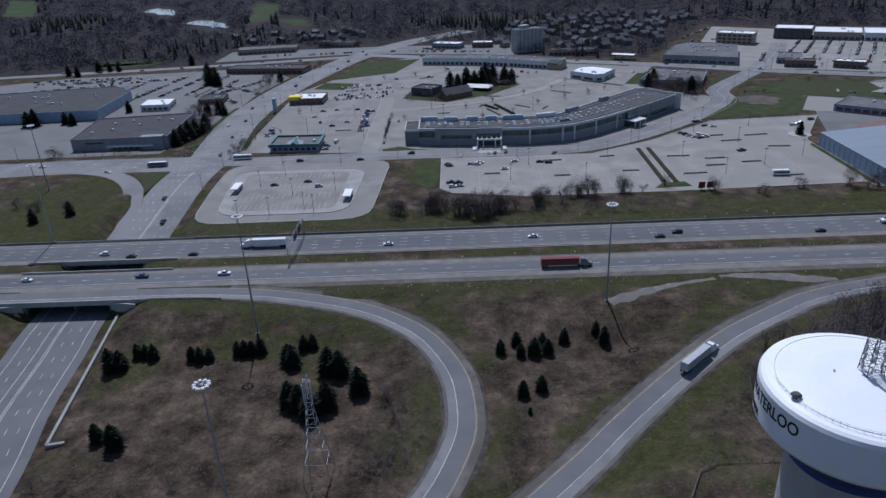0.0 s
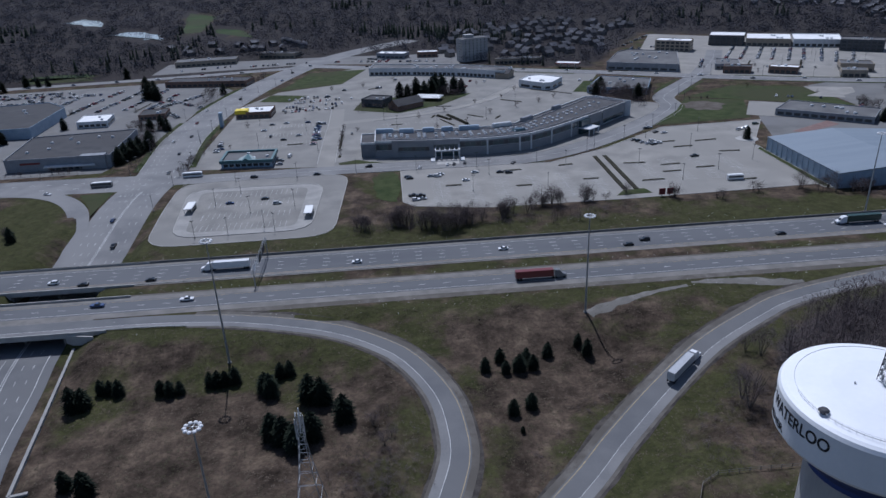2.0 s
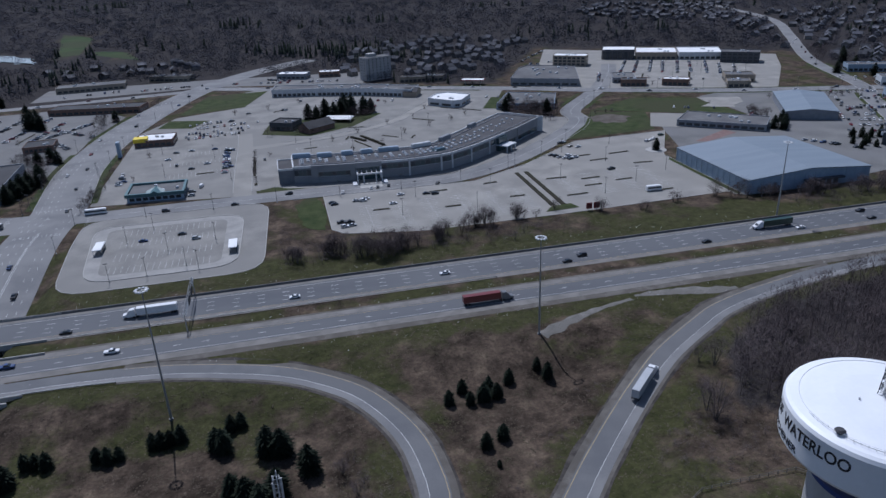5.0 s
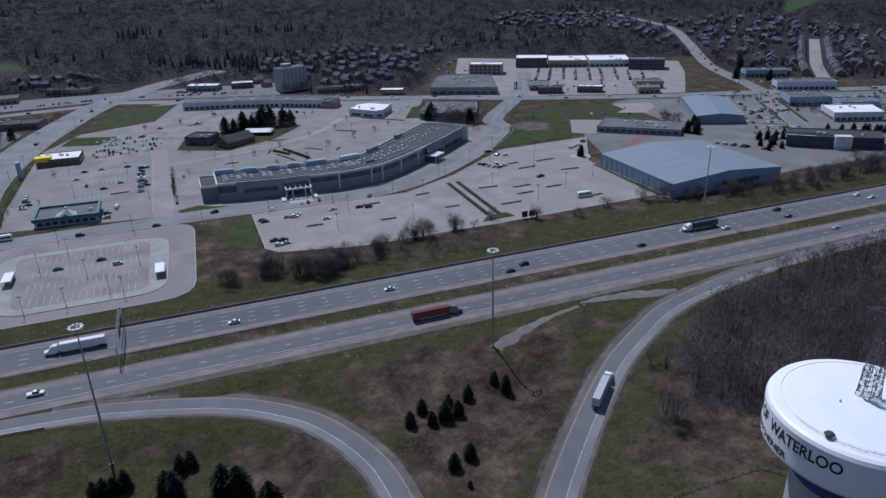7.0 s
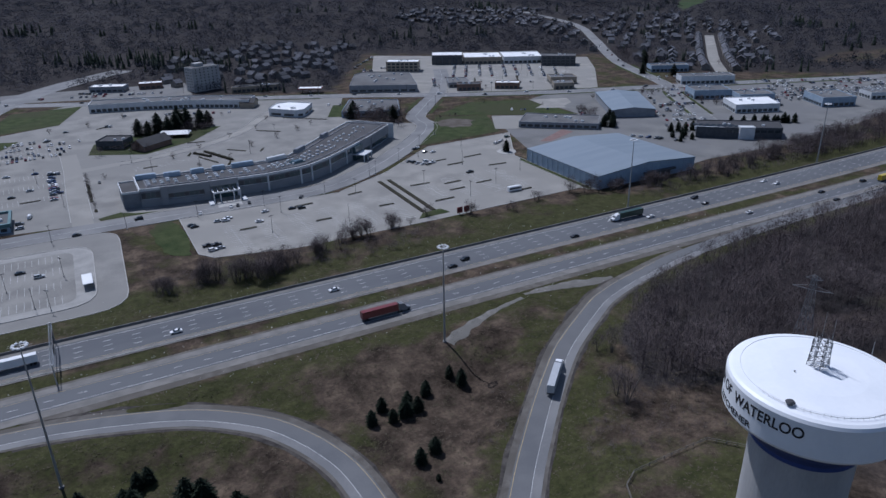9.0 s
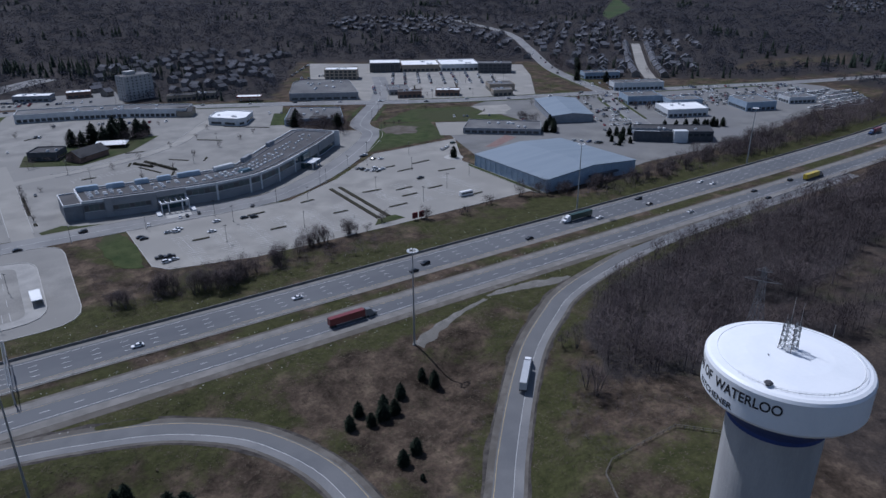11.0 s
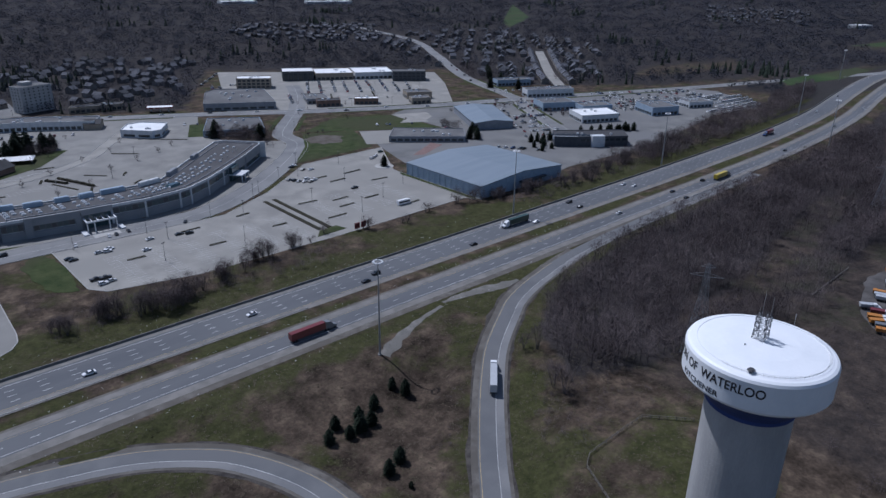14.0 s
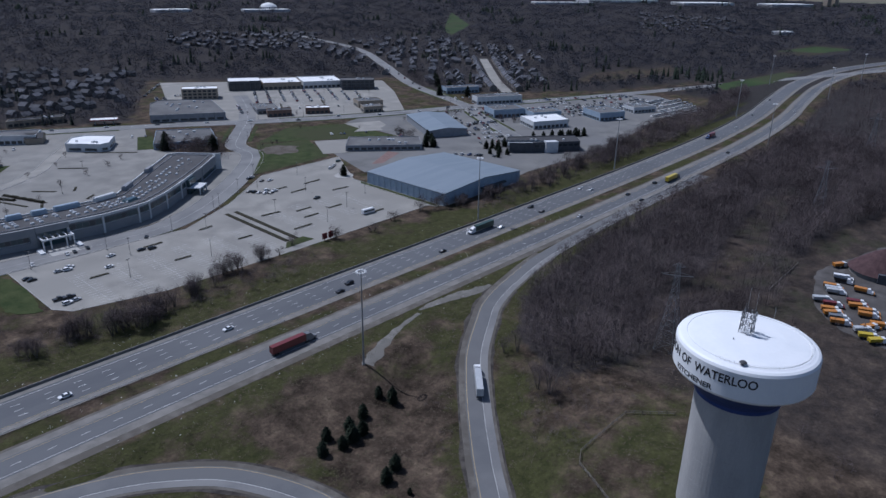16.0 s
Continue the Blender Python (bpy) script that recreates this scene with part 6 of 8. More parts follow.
def wood_tree(seed):
    """A leafless forest tree of unit height: a thin stem, a few boughs and a round haze of fine twigs."""
    r = random.Random(seed)
    g = Geo()
    for a in range(3):
        g.add([(0.012 * math.cos(a * 2.09), 0.012 * math.sin(a * 2.09), -0.02), (0.012 * math.cos(a * 2.09 + 2.09), 0.012 * math.sin(a * 2.09 + 2.09), -0.02), (0, 0, 0.85)], [(0, 1, 2)])
    wide = r.uniform(0.24, 0.36)
    for k in range(9):
        a, z = 6.283 * (k + r.random()) / 9, r.uniform(0.22, 0.6)
        e = Vector((wide * 0.7 * math.cos(a), wide * 0.7 * math.sin(a), z + r.uniform(0.12, 0.3)))
        w = Vector((-math.sin(a), math.cos(a), 0)) * 0.006
        g.add([Vector((0, 0, z)) - w, Vector((0, 0, z)) + w, e], [(0, 1, 2)])
    for k in range(96):
        u, a = r.uniform(-0.85, 1), r.uniform(0, 6.28)
        q = math.sqrt(1 - u * u) * r.uniform(0.45, 1.0)
        s = Vector((wide * q * math.cos(a), wide * q * math.sin(a), 0.58 + 0.33 * u * r.uniform(0.6, 1)))
        d = Vector((math.cos(a) * q + r.gauss(0, 0.45), math.sin(a) * q + r.gauss(0, 0.45), 0.5 + 0.5 * u + r.gauss(0, 0.3))).normalized() * r.uniform(0.09, 0.2)
        w = Vector((r.gauss(0, 1), r.gauss(0, 1), r.gauss(0, 0.5))).normalized() * r.uniform(0.0035, 0.0075)
        g.add([s - w, s + w, s + d], [(0, 1, 2)])
    return g


WOOD = [(99, 172), (118, 205), (146, 222), (210, 236), (300, 240), (430, 243), (560, 247), (700, 262), (850, 286), (960, 306), (1100, 310), (1100, 60), (420, 128), (330, 146), (290, 142), (225, 134), (170, 150), (128, 158)]
CLEAR = [[(176, 166), (205, 152), (420, 182), (410, 200)], [(205, 134), (240, 124), (292, 138), (308, 166), (283, 178), (234, 172), (209, 152)], [(160, 168), (190, 160), (212, 168), (196, 180)]]
pl = []
while len(pl) < 4400:
    x, y = rng.uniform(95, 620), rng.uniform(100, 262)
    if within(WOOD, x, y) and not any(within(c, x, y) and rng.random() < 0.7 for c in CLEAR):
        h = rng.uniform(7, 15)
        pl.append((x, y, 0, h * rng.uniform(0.85, 1.25), h, rng.uniform(0, 6.28)))
while len(pl) < 5700:
    x, y = rng.uniform(620, 1100), rng.uniform(60, 312)
    if within(WOOD, x, y):
        h = rng.uniform(8, 13)
        pl.append((x, y, 0, h * rng.uniform(0.9, 1.5), h, rng.uniform(0, 6.28)))
for _ in range(420):
    x, y = rng.uniform(60, 330), rng.uniform(-10, 165)
    if not within([(214, 60), (228, 128), (300, 150), (460, 150), (460, 20), (214, 20)], x, y) and (x - TX) ** 2 + (y - TY) ** 2 > 30 ** 2 and not within([(40, 108), (65, 143), (100, 143), (112, 108), (80, 60)], x, y) and far_from(np.array([x]), np.array([y]), (C_RAMP,))[0] > 24:
        h = rng.uniform(1.5, 6)
        pl.append((x, y, 0, h * rng.uniform(0.9, 1.6), h, rng.uniform(0, 6.28)))
SLOPE = [(238, 316), (300, 314), (430, 317), (560, 323), (700, 340), (820, 366), (900, 400), (760, 392), (690, 366), (600, 376), (440, 347), (330, 348), (306, 338), (240, 336)]
k = 0
while k < 1900:
    x, y = rng.uniform(238, 900), rng.uniform(314, 400)
    if within(SLOPE, x, y) and rng.random() < (0.45 if x < 330 else 0.9):
        k += 1
        h = rng.uniform(2.5, 6.5) if x < 380 else rng.uniform(6, 11)
        pl.append((x, y, 0, h * rng.uniform(0.9, 1.5), h, rng.uniform(0, 6.28)))
rs = side_of(C_RAMP)
for _ in range(420):
    k = rng.randrange(2, len(C_RAMP) - 2)
    p = C_RAMP[k] + rs[k] * rng.uniform(9, 19)
    if 20 < p[0] < 112 and noise.noise(Vector((p[0] * 0.06, p[1] * 0.06, 3))) > -0.15:
        h = rng.uniform(0.5, 1.4)
        pl.append((float(p[0]), float(p[1]), 0, h * 2.4, h, rng.uniform(0, 6.28)))
for _ in range(260):
    x, y = rng.gauss(-24, 7), rng.gauss(156, 8)
    h = rng.uniform(0.6, 2.4)
    pl.append((x, y, 0, h * 1.8, h, rng.uniform(0, 6.28)))
for _ in range(160):
    x, y = rng.gauss(-128, 7), rng.gauss(150, 9)
    if x > -121:
        h = rng.uniform(0.6, 2.2)
        pl.append((x, y, 0, h * 1.8, h, rng.uniform(0, 6.28)))
for _ in range(300):
    x, y = rng.uniform(62, 112), rng.uniform(142, 186)
    if far_from(np.array([x]), np.array([y]), (C_RAMP,))[0] > 15:
        h = rng.uniform(0.8, 2.6)
        pl.append((x, y, 0, h * 1.6, h, rng.uniform(0, 6.28)))
for poly, n, lo, hi in (([(178, 618), (214, 592), (189, 545), (158, 568)], 80, 5, 9), ([(-218, 575), (-198, 572), (-186, 510), (-196, 500)], 45, 4, 8), ([(-150, 450), (-144, 450), (-147, 560), (-152, 560)], 70, 2, 4), ([(-186, 456), (-181, 456), (-183, 540), (-187, 540)], 40, 2, 5), ([(-46, 590), (-10, 580), (60, 632), (30, 652), (-30, 632)], 50, 5, 9),
                        ([(470, 488), (476, 484), (492, 520), (486, 524)], 40, 2, 5), ([(560, 690), (580, 680), (660, 800), (636, 806)], 90, 5, 10), ([(640, 600), (700, 575), (720, 600), (660, 640)], 50, 5, 9), ([(-190, 640), (-184, 640), (-166, 720), (-173, 722)], 40, 3, 7), ([(-52.5, 480), (-49.5, 480), (-49.5, 544), (-52.5, 544)], 60, 1, 2.4), ([(346, 500), (352, 498), (356, 520), (350, 524)], 25, 3, 6),
                        ([(-300, 452), (-186, 454), (-186, 460), (-300, 459)], 45, 1.5, 4), ([(232, 312), (300, 312), (300, 338), (232, 340)], 90, 2, 5), ([(-40, 352), (-30, 352), (-26, 372), (-40, 380)], 20, 1.5, 4), ([(-40, 322), (110, 320), (110, 336), (-30, 344)], 260, 1.6, 5), ([(-20, 166), (-10, 160), (-12, 186), (-24, 192)], 30, 1, 3)):
    k = 0
    while k < n:
        x, y = rng.uniform(min(p[0] for p in poly), max(p[0] for p in poly)), rng.uniform(min(p[1] for p in poly), max(p[1] for p in poly))
        if within(poly, x, y):
            k += 1
            h = rng.uniform(lo, hi)
            pl.append((x, y, H(x, y), h * rng.uniform(1.1, 1.8), h, rng.uniform(0, 6.28)))
wz = height(np.array([p[0] for p in pl]), np.array([p[1] for p in pl]))
pl = [(x, y, float(z), w, h, a) for (x, y, _, w, h, a), z in zip(pl, wz)]
joined("woodland", [wood_tree(i) for i in range(8)], pl, M_TWIG, "dense leafless brown woodland beside the ramp", "woodland")


def clump(seed, n=40):
    """A far leafless crown, unit size: a loose, see-through mass of boughs and twigs with an uneven outline."""
    r = random.Random(seed)
    g = Geo()
    for k in range(n):
        a, u = r.uniform(0, 6.28), r.uniform(-0.7, 1)
        q = math.sqrt(1 - u * u) * math.sqrt(r.random())
        b = Vector((0.46 * q * math.cos(a), 0.46 * q * math.sin(a), 0.4 + 0.3 * u))
        w = Vector((r.gauss(0, 1), r.gauss(0, 1), r.gauss(0, 0.5))).normalized() * r.uniform(0.02, 0.045)
        t = b + Vector((q * math.cos(a) + r.gauss(0, 0.8), q * math.sin(a) + r.gauss(0, 0.8), r.gauss(0.45, 0.4))).normalized() * r.uniform(0.12, 0.26)
        g.add([b - w, b + w, t], [(0, 1, 2)])
    return g


def spire(seed):
    r = random.Random(seed)
    g = Geo()
    for z0, z1, q in ((0.02, 0.6, 0.26), (0.3, 0.85, 0.19), (0.6, 1.05, 0.11)):
        n = 6
        v = [(q * r.uniform(0.75, 1.2) * math.cos(6.283 * k / n), q * r.uniform(0.75, 1.2) * math.sin(6.283 * k / n), z0 + r.uniform(-0.05, 0.05)) for k in range(n)] + [(0, 0, z1)]
        g.add(v, [(k, (k + 1) % n, n) for k in range(n)])
    return g


PAVED = [[(-560, 450), (-205, 450), (-180, 560), (-165, 720), (-200, 800), (-420, 780), (-610, 705)], [(-160, 330), (230, 330), (260, 490), (350, 600), (300, 690), (190, 720), (-60, 850), (-130, 780), (-180, 600)],
         [(200, 700), (440, 590), (580, 780), (338, 965)], [(230, 340), (440, 345), (600, 375), (700, 365), (750, 460), (560, 560), (350, 610)], [(-290, 832), (-100, 840), (70, 795), (75, 885), (-90, 910), (-290, 915)], [(540, 600), (620, 590), (620, 660), (560, 680)]]
BANK = [[(767, 585), (937, 525), (1047, 575), (849, 626)], [(700, 480), (760, 462), (900, 430), (900, 470), (720, 520)]]
FIELDS = [[(-989, 1587), (-900, 1552), (-1116, 1969), (-1264, 2090)], [(-355, 1253), (-327, 1258), (-356, 1523), (-442, 1649)], [(-300, 1240), (-218, 1143), (-257, 1257), (-305, 1292)], [(-428, 836), (-354, 852), (-372, 880), (-430, 872)],
          [(-1106, 2727), (-847, 2514), (-974, 2854), (-1233, 3084)], [(1274, 1305), (1203, 1213), (1481, 1397), (1935, 1868)], [(1450, 545), (1500, 470), (1640, 440), (1640, 520)], [(850, 410), (1000, 392), (1100, 396), (1120, 420), (900, 440)]]
RIVER = [[(-670, 1560), (-600, 1470), (-550, 1440), (-600, 1560), (-660, 1630)], [(-485, 1284), (-420, 1220), (-362, 1170), (-394, 1251), (-470, 1330)]]
HOMES = [[(40, 870), (150, 800), (200, 775), (300, 960), (350, 1064), (217, 1176), (90, 1100)], [(600, 620), (720, 600), (1020, 830), (1120, 1180), (760, 1240), (640, 900), (590, 760)]]
FARHOMES = [[(2499, 1407), (2486, 1031), (1847, 782), (1712, 991)], [(531, 1299), (736, 1135), (963, 1427), (698, 1621)], [(-300, 960), (-120, 990), (-140, 1080), (-320, 1050)]]
ROADS = (C_NORTHWEST, C_CROSS, C_FAR, C_NORTH, C_STREET, C_HIGHWAY)
for k, poly in enumerate(FIELDS):
    patch("field_far_%d" % k, wavy(poly, 7), 0.16, M_FIELD, "distant green field among woods", "field")
for k, poly in enumerate(RIVER):
    patch("water_%d" % k, wavy(poly, 16), 0.14, M_WATER, "glinting reach of a river among trees", "water")
DEV = [(-640, 320), (-640, 740), (-420, 800), (-200, 805), (-60, 868), (195, 735), (330, 972), (600, 790), (560, 650), (620, 600), (770, 490), (770, 350), (450, 318)]


def inside(poly, x, y):
    c = np.zeros(x.shape, bool)
    for (x0, y0), (x1, y1) in zip(poly, poly[1:] + poly[:1]):
        hit = ((y0 > y) != (y1 > y)) & (x < (x1 - x0) * (y - y0) / ((y1 - y0) or 1e-9) + x0)
        c ^= hit
    return c


R_ = np.random.RandomState(11)
N = 37000
fa, fq = np.radians(R_.uniform(-38, 84, N)), 560 * np.exp(R_.rand(N) * math.log(4850 / 560))
fx, fy = -40 + fq * np.sin(fa), 30 + fq * np.cos(fa)
keep = ~((fy < 330) & (fx < 1000))
for p in PAVED + FIELDS + RIVER + BANK + [DEV]:
    keep &= ~inside(p, fx, fy)
home = np.zeros(N, bool)
for p in HOMES + FARHOMES:
    home |= inside(p, fx, fy)
for back in (60, 120):
    bx, by = fx + back * np.sin(fa), fy + back * np.cos(fa)
    for p in FIELDS + RIVER:
        keep &= ~inside(p, bx, by)
near = keep & (fq < 1800)
d = np.full(N, 1e9)
d[near] = far_from(fx[near], fy[near], [l[::2] for l in ROADS])
keep &= d > np.where(fy < 420, 48, 17)
size = np.maximum(8.0, fq * 0.0112) * R_.uniform(0.75, 1.35, N) * np.where(home, 0.75, 1)
tall = R_.uniform(8, 14, N) * (1 + fq / 8000) * np.where(home, 0.8, 1)
decid, ever = [], []
for i in np.nonzero(keep)[0]:
    x, y, w, h, turn = float(fx[i]), float(fy[i]), float(size[i]), float(tall[i]), float(R_.uniform(0, 6.28))
    if noise.noise(Vector((x * 0.005, y * 0.005, 0))) + R_.normal(0, 0.16) > (0.45 if fq[i] < 1250 else 0.6):
        ever.append((x, y, 0, w * 0.9, h * 1.1, turn))
    else:
        decid.append((x, y, 0, w, h, turn))
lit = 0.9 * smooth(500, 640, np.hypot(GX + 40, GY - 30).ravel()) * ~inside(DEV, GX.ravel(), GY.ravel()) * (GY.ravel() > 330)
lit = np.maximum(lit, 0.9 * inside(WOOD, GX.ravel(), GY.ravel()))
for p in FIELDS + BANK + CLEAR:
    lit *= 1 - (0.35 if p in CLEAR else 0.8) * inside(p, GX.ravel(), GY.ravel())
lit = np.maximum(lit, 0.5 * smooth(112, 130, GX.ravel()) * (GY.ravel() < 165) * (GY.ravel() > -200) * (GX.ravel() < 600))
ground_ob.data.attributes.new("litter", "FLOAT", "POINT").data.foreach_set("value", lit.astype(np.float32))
# these crowns carry the blue of distance in their base colour
joined("far_woods", [clump(i) for i in range(8)], decid, M_TWIGHAZE, "far leafless woods to the horizon", "woods")
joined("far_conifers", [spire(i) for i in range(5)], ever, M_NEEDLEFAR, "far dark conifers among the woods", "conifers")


# ---- houses ----
def house_parts(w, d, h, rise):
    wall = Geo().add([(-w, -d, -0.2), (w, -d, -0.2), (w, d, -0.2), (-w, d, -0.2), (-w, -d, h), (w, -d, h), (w, d, h), (-w, d, h), (-w, 0, h + rise), (w, 0, h + rise)],
                     [(0, 1, 5, 4), (2, 3, 7, 6), (1, 2, 6, 9, 5), (3, 0, 4, 8, 7)])
    o = 0.5
    roof = Geo()
    for s in (-1, 1):
        roof.add([(-w - o, s * (d + o), h - 0.25), (w + o, s * (d + o), h - 0.25), (w + o, 0, h + rise + 0.12), (-w - o, 0, h + rise + 0.12), (-w - o, s * (d + o), h - 0.5), (w + o, s * (d + o), h - 0.5), (w + o, 0, h + rise - 0.12), (-w - o, 0, h + rise - 0.12)],
                 [(0, 1, 2, 3)[::-s], (4, 5, 6, 7)[::s], (0, 4, 5, 1), (1, 5, 6, 2), (3, 7, 4, 0)])
    return wall, roof


HP = []
for i, (w, d, h, rise) in enumerate(((5.2, 4.4, 5.0, 2.8), (6, 4.0, 4.8, 2.6), (4.5, 4.8, 5.2, 3.2))):
    ob = thing("house", "two-storey suburban house with a dark shingle roof", "house", "estate houses")
    wall, roof = house_parts(w, d, h, rise)
    part("wall", wall, M_HOUSE, ob)
    part("roof", roof, M_SHINGLE, ob)
    me = Geo().box(-0.9, 0.9, -0.08, 0.05, 0, 1.3).mesh("window", M_GLASS)
    for x in (-w / 2, w / 2):
        part("window", me, None, ob, at=pose(x, -d, 3.4))
    HP.append(ob)
hs, farh = [], []
for poly, deg in zip(HOMES, (28, 44)):
    xs, ys = [p[0] for p in poly], [p[1] for p in poly]
    c, s = math.cos(radians(deg)), math.sin(radians(deg))
    for i in range(-60, 60):
        for j in range(-60, 60):
            u, v = i * 19.0, j * 23.0 + (9 if (j // 2) % 2 else 0)
            x, y = (min(xs) + max(xs)) / 2 + u * c - v * s, (min(ys) + max(ys)) / 2 + u * s + v * c
            if within(poly, x, y) and rng.random() < 0.62 and far_from(np.array([x]), np.array([y]), (C_NORTH, C_STREET))[0] > 15:
                hs.append((x + rng.gauss(0, 2.6), y + rng.gauss(0, 2.6), deg + rng.gauss(0, 9) + 90 * (rng.random() < 0.3)))
for poly in FARHOMES:
    xs, ys = [p[0] for p in poly], [p[1] for p in poly]
    for _ in range(260 if xs[0] > 0 else 30):
        x, y = rng.uniform(min(xs), max(xs)), rng.uniform(min(ys), max(ys))
        if within(poly, x, y):
            farh.append((x, y, rng.uniform(0, 360)))
ls, lp = side_of(C_STREET), C_STREET
for k in range(3, len(lp) - 2, 3):
    for s_ in (-1, 1):
        p = lp[k] + ls[k] * s_ * 17
        hs.append((float(p[0]), float(p[1]), 44))
hs.sort(key=lambda p: math.hypot(p[0], p[1]))
for k, (x, y, a) in enumerate(hs[:210]):
    m = pose(x, y, 0, 0, 0, a)
    if k < 3:
        HP[k].matrix_basis = m
    else:
        again(HP[k % 3], m)
rest = [(x, y, 0, 1, 1, radians(a)) for x, y, a in hs[210:] + farh]
if rest:
    wall, roof = house_parts(5.4, 4.4, 5.0, 2.8)
    joined("far_house_walls", [wall], rest, M_HOUSEFAR, "walls of far suburban houses", "houses")
    joined("far_house_roofs", [roof], rest, M_SHINGLEI, "roofs of far suburban houses", "houses")

# the apartment block
ap = thing("apartment_tower", "pale slab apartment tower among low houses", "apartment building")
AP = rect(83, 824, 32, 16, 20)
part("wall", Geo().prism(AP, -0.3, 25).prism(rect(79, 826, 10, 8, 20), 25, 28.5), M_PALEWALL, ap)
for f in range(8):
    for i in range(4):
        windows(ap, AP[i], AP[(i + 1) % 4], 1.4 + 3 * f, 2.5 + 3 * f, 6 if i % 2 == 0 else 3, 0.3, end=1.5)
part("roof", Geo().prism(shrink(AP, 0.4), 25.0, 25.15), M_ROOFG, ap)
for floors, poly in ((3, [(296, 818), (329, 796), (340, 814), (307, 836)]), (3, [(478, 752), (512, 728), (526, 746), (492, 772)])):
    ob = bpy.data.objects["three_storey_office" if poly[0][0] == 296 else "plaza_office"]
    for f in range(floors):
        for i in range(4):
            windows(ob, poly[i], poly[(i + 1) % 4], 1.0 + 3.6 * f, 3.2 + 3.6 * f, 7 if i % 2 == 0 else 4, 0.7, end=1.0)

# ---- dead grass tufts ----
def tuft(seed):
    r = random.Random(seed)
    g = Geo()
    for k in range(5):
        a, q = r.uniform(0, 6.28), r.uniform(0.1, 0.5)
        b = Vector((q * math.cos(a), q * math.sin(a), 0))
        w = Vector((math.cos(a + 1.57), math.sin(a + 1.57), 0)) * r.uniform(0.08, 0.2)
        g.add([b - w, b + w, b + Vector((0.5 * math.cos(a), 0.5 * math.sin(a), r.uniform(0.4, 1.0)))], [(0, 1, 2)])
    return g


M_TUFT = mat("dry_grass_tufts", (0.11, 0.088, 0.068), (0.06, 0.056, 0.034), 0.05, 0.6, 0.95, island=0.3, spec=0.05, soft=1.0)
tx, ty = R_.uniform(-135, 160, 30000), R_.uniform(112, 346, 30000)
dr = far_from(tx, ty, (C_LOOP, C_RAMP))
hy_ = np.interp(tx, C_HIGHWAY[:, 0], C_HIGHWAY[:, 1])
xc_ = np.interp(ty, C_CROSS[:, 1], C_CROSS[:, 0])
ok = (dr > 7.5) & ((ty < hy_ - 26) | (ty > hy_ + 31)) & (np.abs(tx - xc_) > 19) & ~inside([(-150, 324), (-40, 324), (-40, 430), (-150, 430)], tx, ty) & ~((ty > 250) & (tx > 150))
tz = height(tx, ty)
pl = [(float(x), float(y), float(z), float(w), float(w * 0.3), float(a)) for x, y, z, w, a in zip(tx[ok], ty[ok], tz[ok], R_.uniform(0.35, 1.1, ok.sum()), R_.uniform(0, 6.28, ok.sum()))]
joined("dry_grass", [tuft(i) for i in range(6)], pl, M_TUFT, "tufts of dry grass on the slopes", "grass")


# ---- litter along the verges ----
pl = []
for _ in range(420):
    x = rng.uniform(-130, 260)
    y = rng.choice((275.5 + abs(rng.gauss(0, 1.6)), 253.5 - abs(rng.gauss(0, 5)), 309 + abs(rng.gauss(0, 6))))
    pl.append((x, y, H(x, y) + 0.08, rng.uniform(0.15, 0.55), rng.uniform(0.1, 0.3), rng.uniform(0, 6.28)))
M_LITTER = mat("pale_litter", (0.5, 0.5, 0.48), (0.3, 0.29, 0.27), 0.5, 3.0, 0.8, island=0.4)
joined("litter", [Geo().box(-0.5, 0.5, -0.3, 0.3, 0, 0.5, 0.15), Geo().add([(-0.5, -0.4, 0), (0.5, -0.3, 0.1), (0.3, 0.5, 0.4), (-0.4, 0.4, 0.1)], [(0, 1, 2), (0, 2, 3)])], pl, M_LITTER, "pale scraps of litter on the verges", "litter")

# ---- vehicles ----
PAINTS = {}
for nm, c in (("white", (0.75, 0.75, 0.75)), ("silver", (0.45, 0.46, 0.47)), ("grey", (0.16, 0.165, 0.17)), ("black", (0.018, 0.018, 0.02)), ("blue", (0.03, 0.06, 0.16)), ("red", (0.22, 0.02, 0.025)), ("orange", (0.48, 0.19, 0.03)), ("yellow", (0.5, 0.37, 0.03)), ("dark red", (0.16, 0.03, 0.03)), ("green", (0.03, 0.06, 0.045))):
    PAINTS[nm] = mat(nm.replace(" ", "_") + "_car_paint", c, tuple(0.9 * k for k in c), 0.8, 5.0, 0.3, 0.0, spec=0.5)


def extrude(g, prof, w0, w1=None):
    """A side profile (x, z) drawn out across the width, narrower at w1 near the top."""
    n = len(prof)
    zs = [z for _, z in prof]
    lo, hi = min(zs), max(zs)
    w1 = w0 if w1 is None else w1
    wide = [w0 + (w1 - w0) * (z - lo) / (hi - lo) for z in zs]
    return g.add([(x, -w, z) for (x, z), w in zip(prof, wide)] + [(x, w, z) for (x, z), w in zip(prof, wide)],
                 [tuple(range(n)), tuple(reversed(range(n, 2 * n)))] + [(i, n + i, n + (i + 1) % n, (i + 1) % n) for i in range(n)])


def wheels(ob, xs, y, r, twin=False):
    me = Geo().rod((0, -0.12, 0), (0, 0.12, 0), r, n=10).mesh("wheel", M_TYRE)
    for x in xs:
        for s in (-1, 1):
            part("wheel", me, None, ob, at=pose(x, s * y, r))


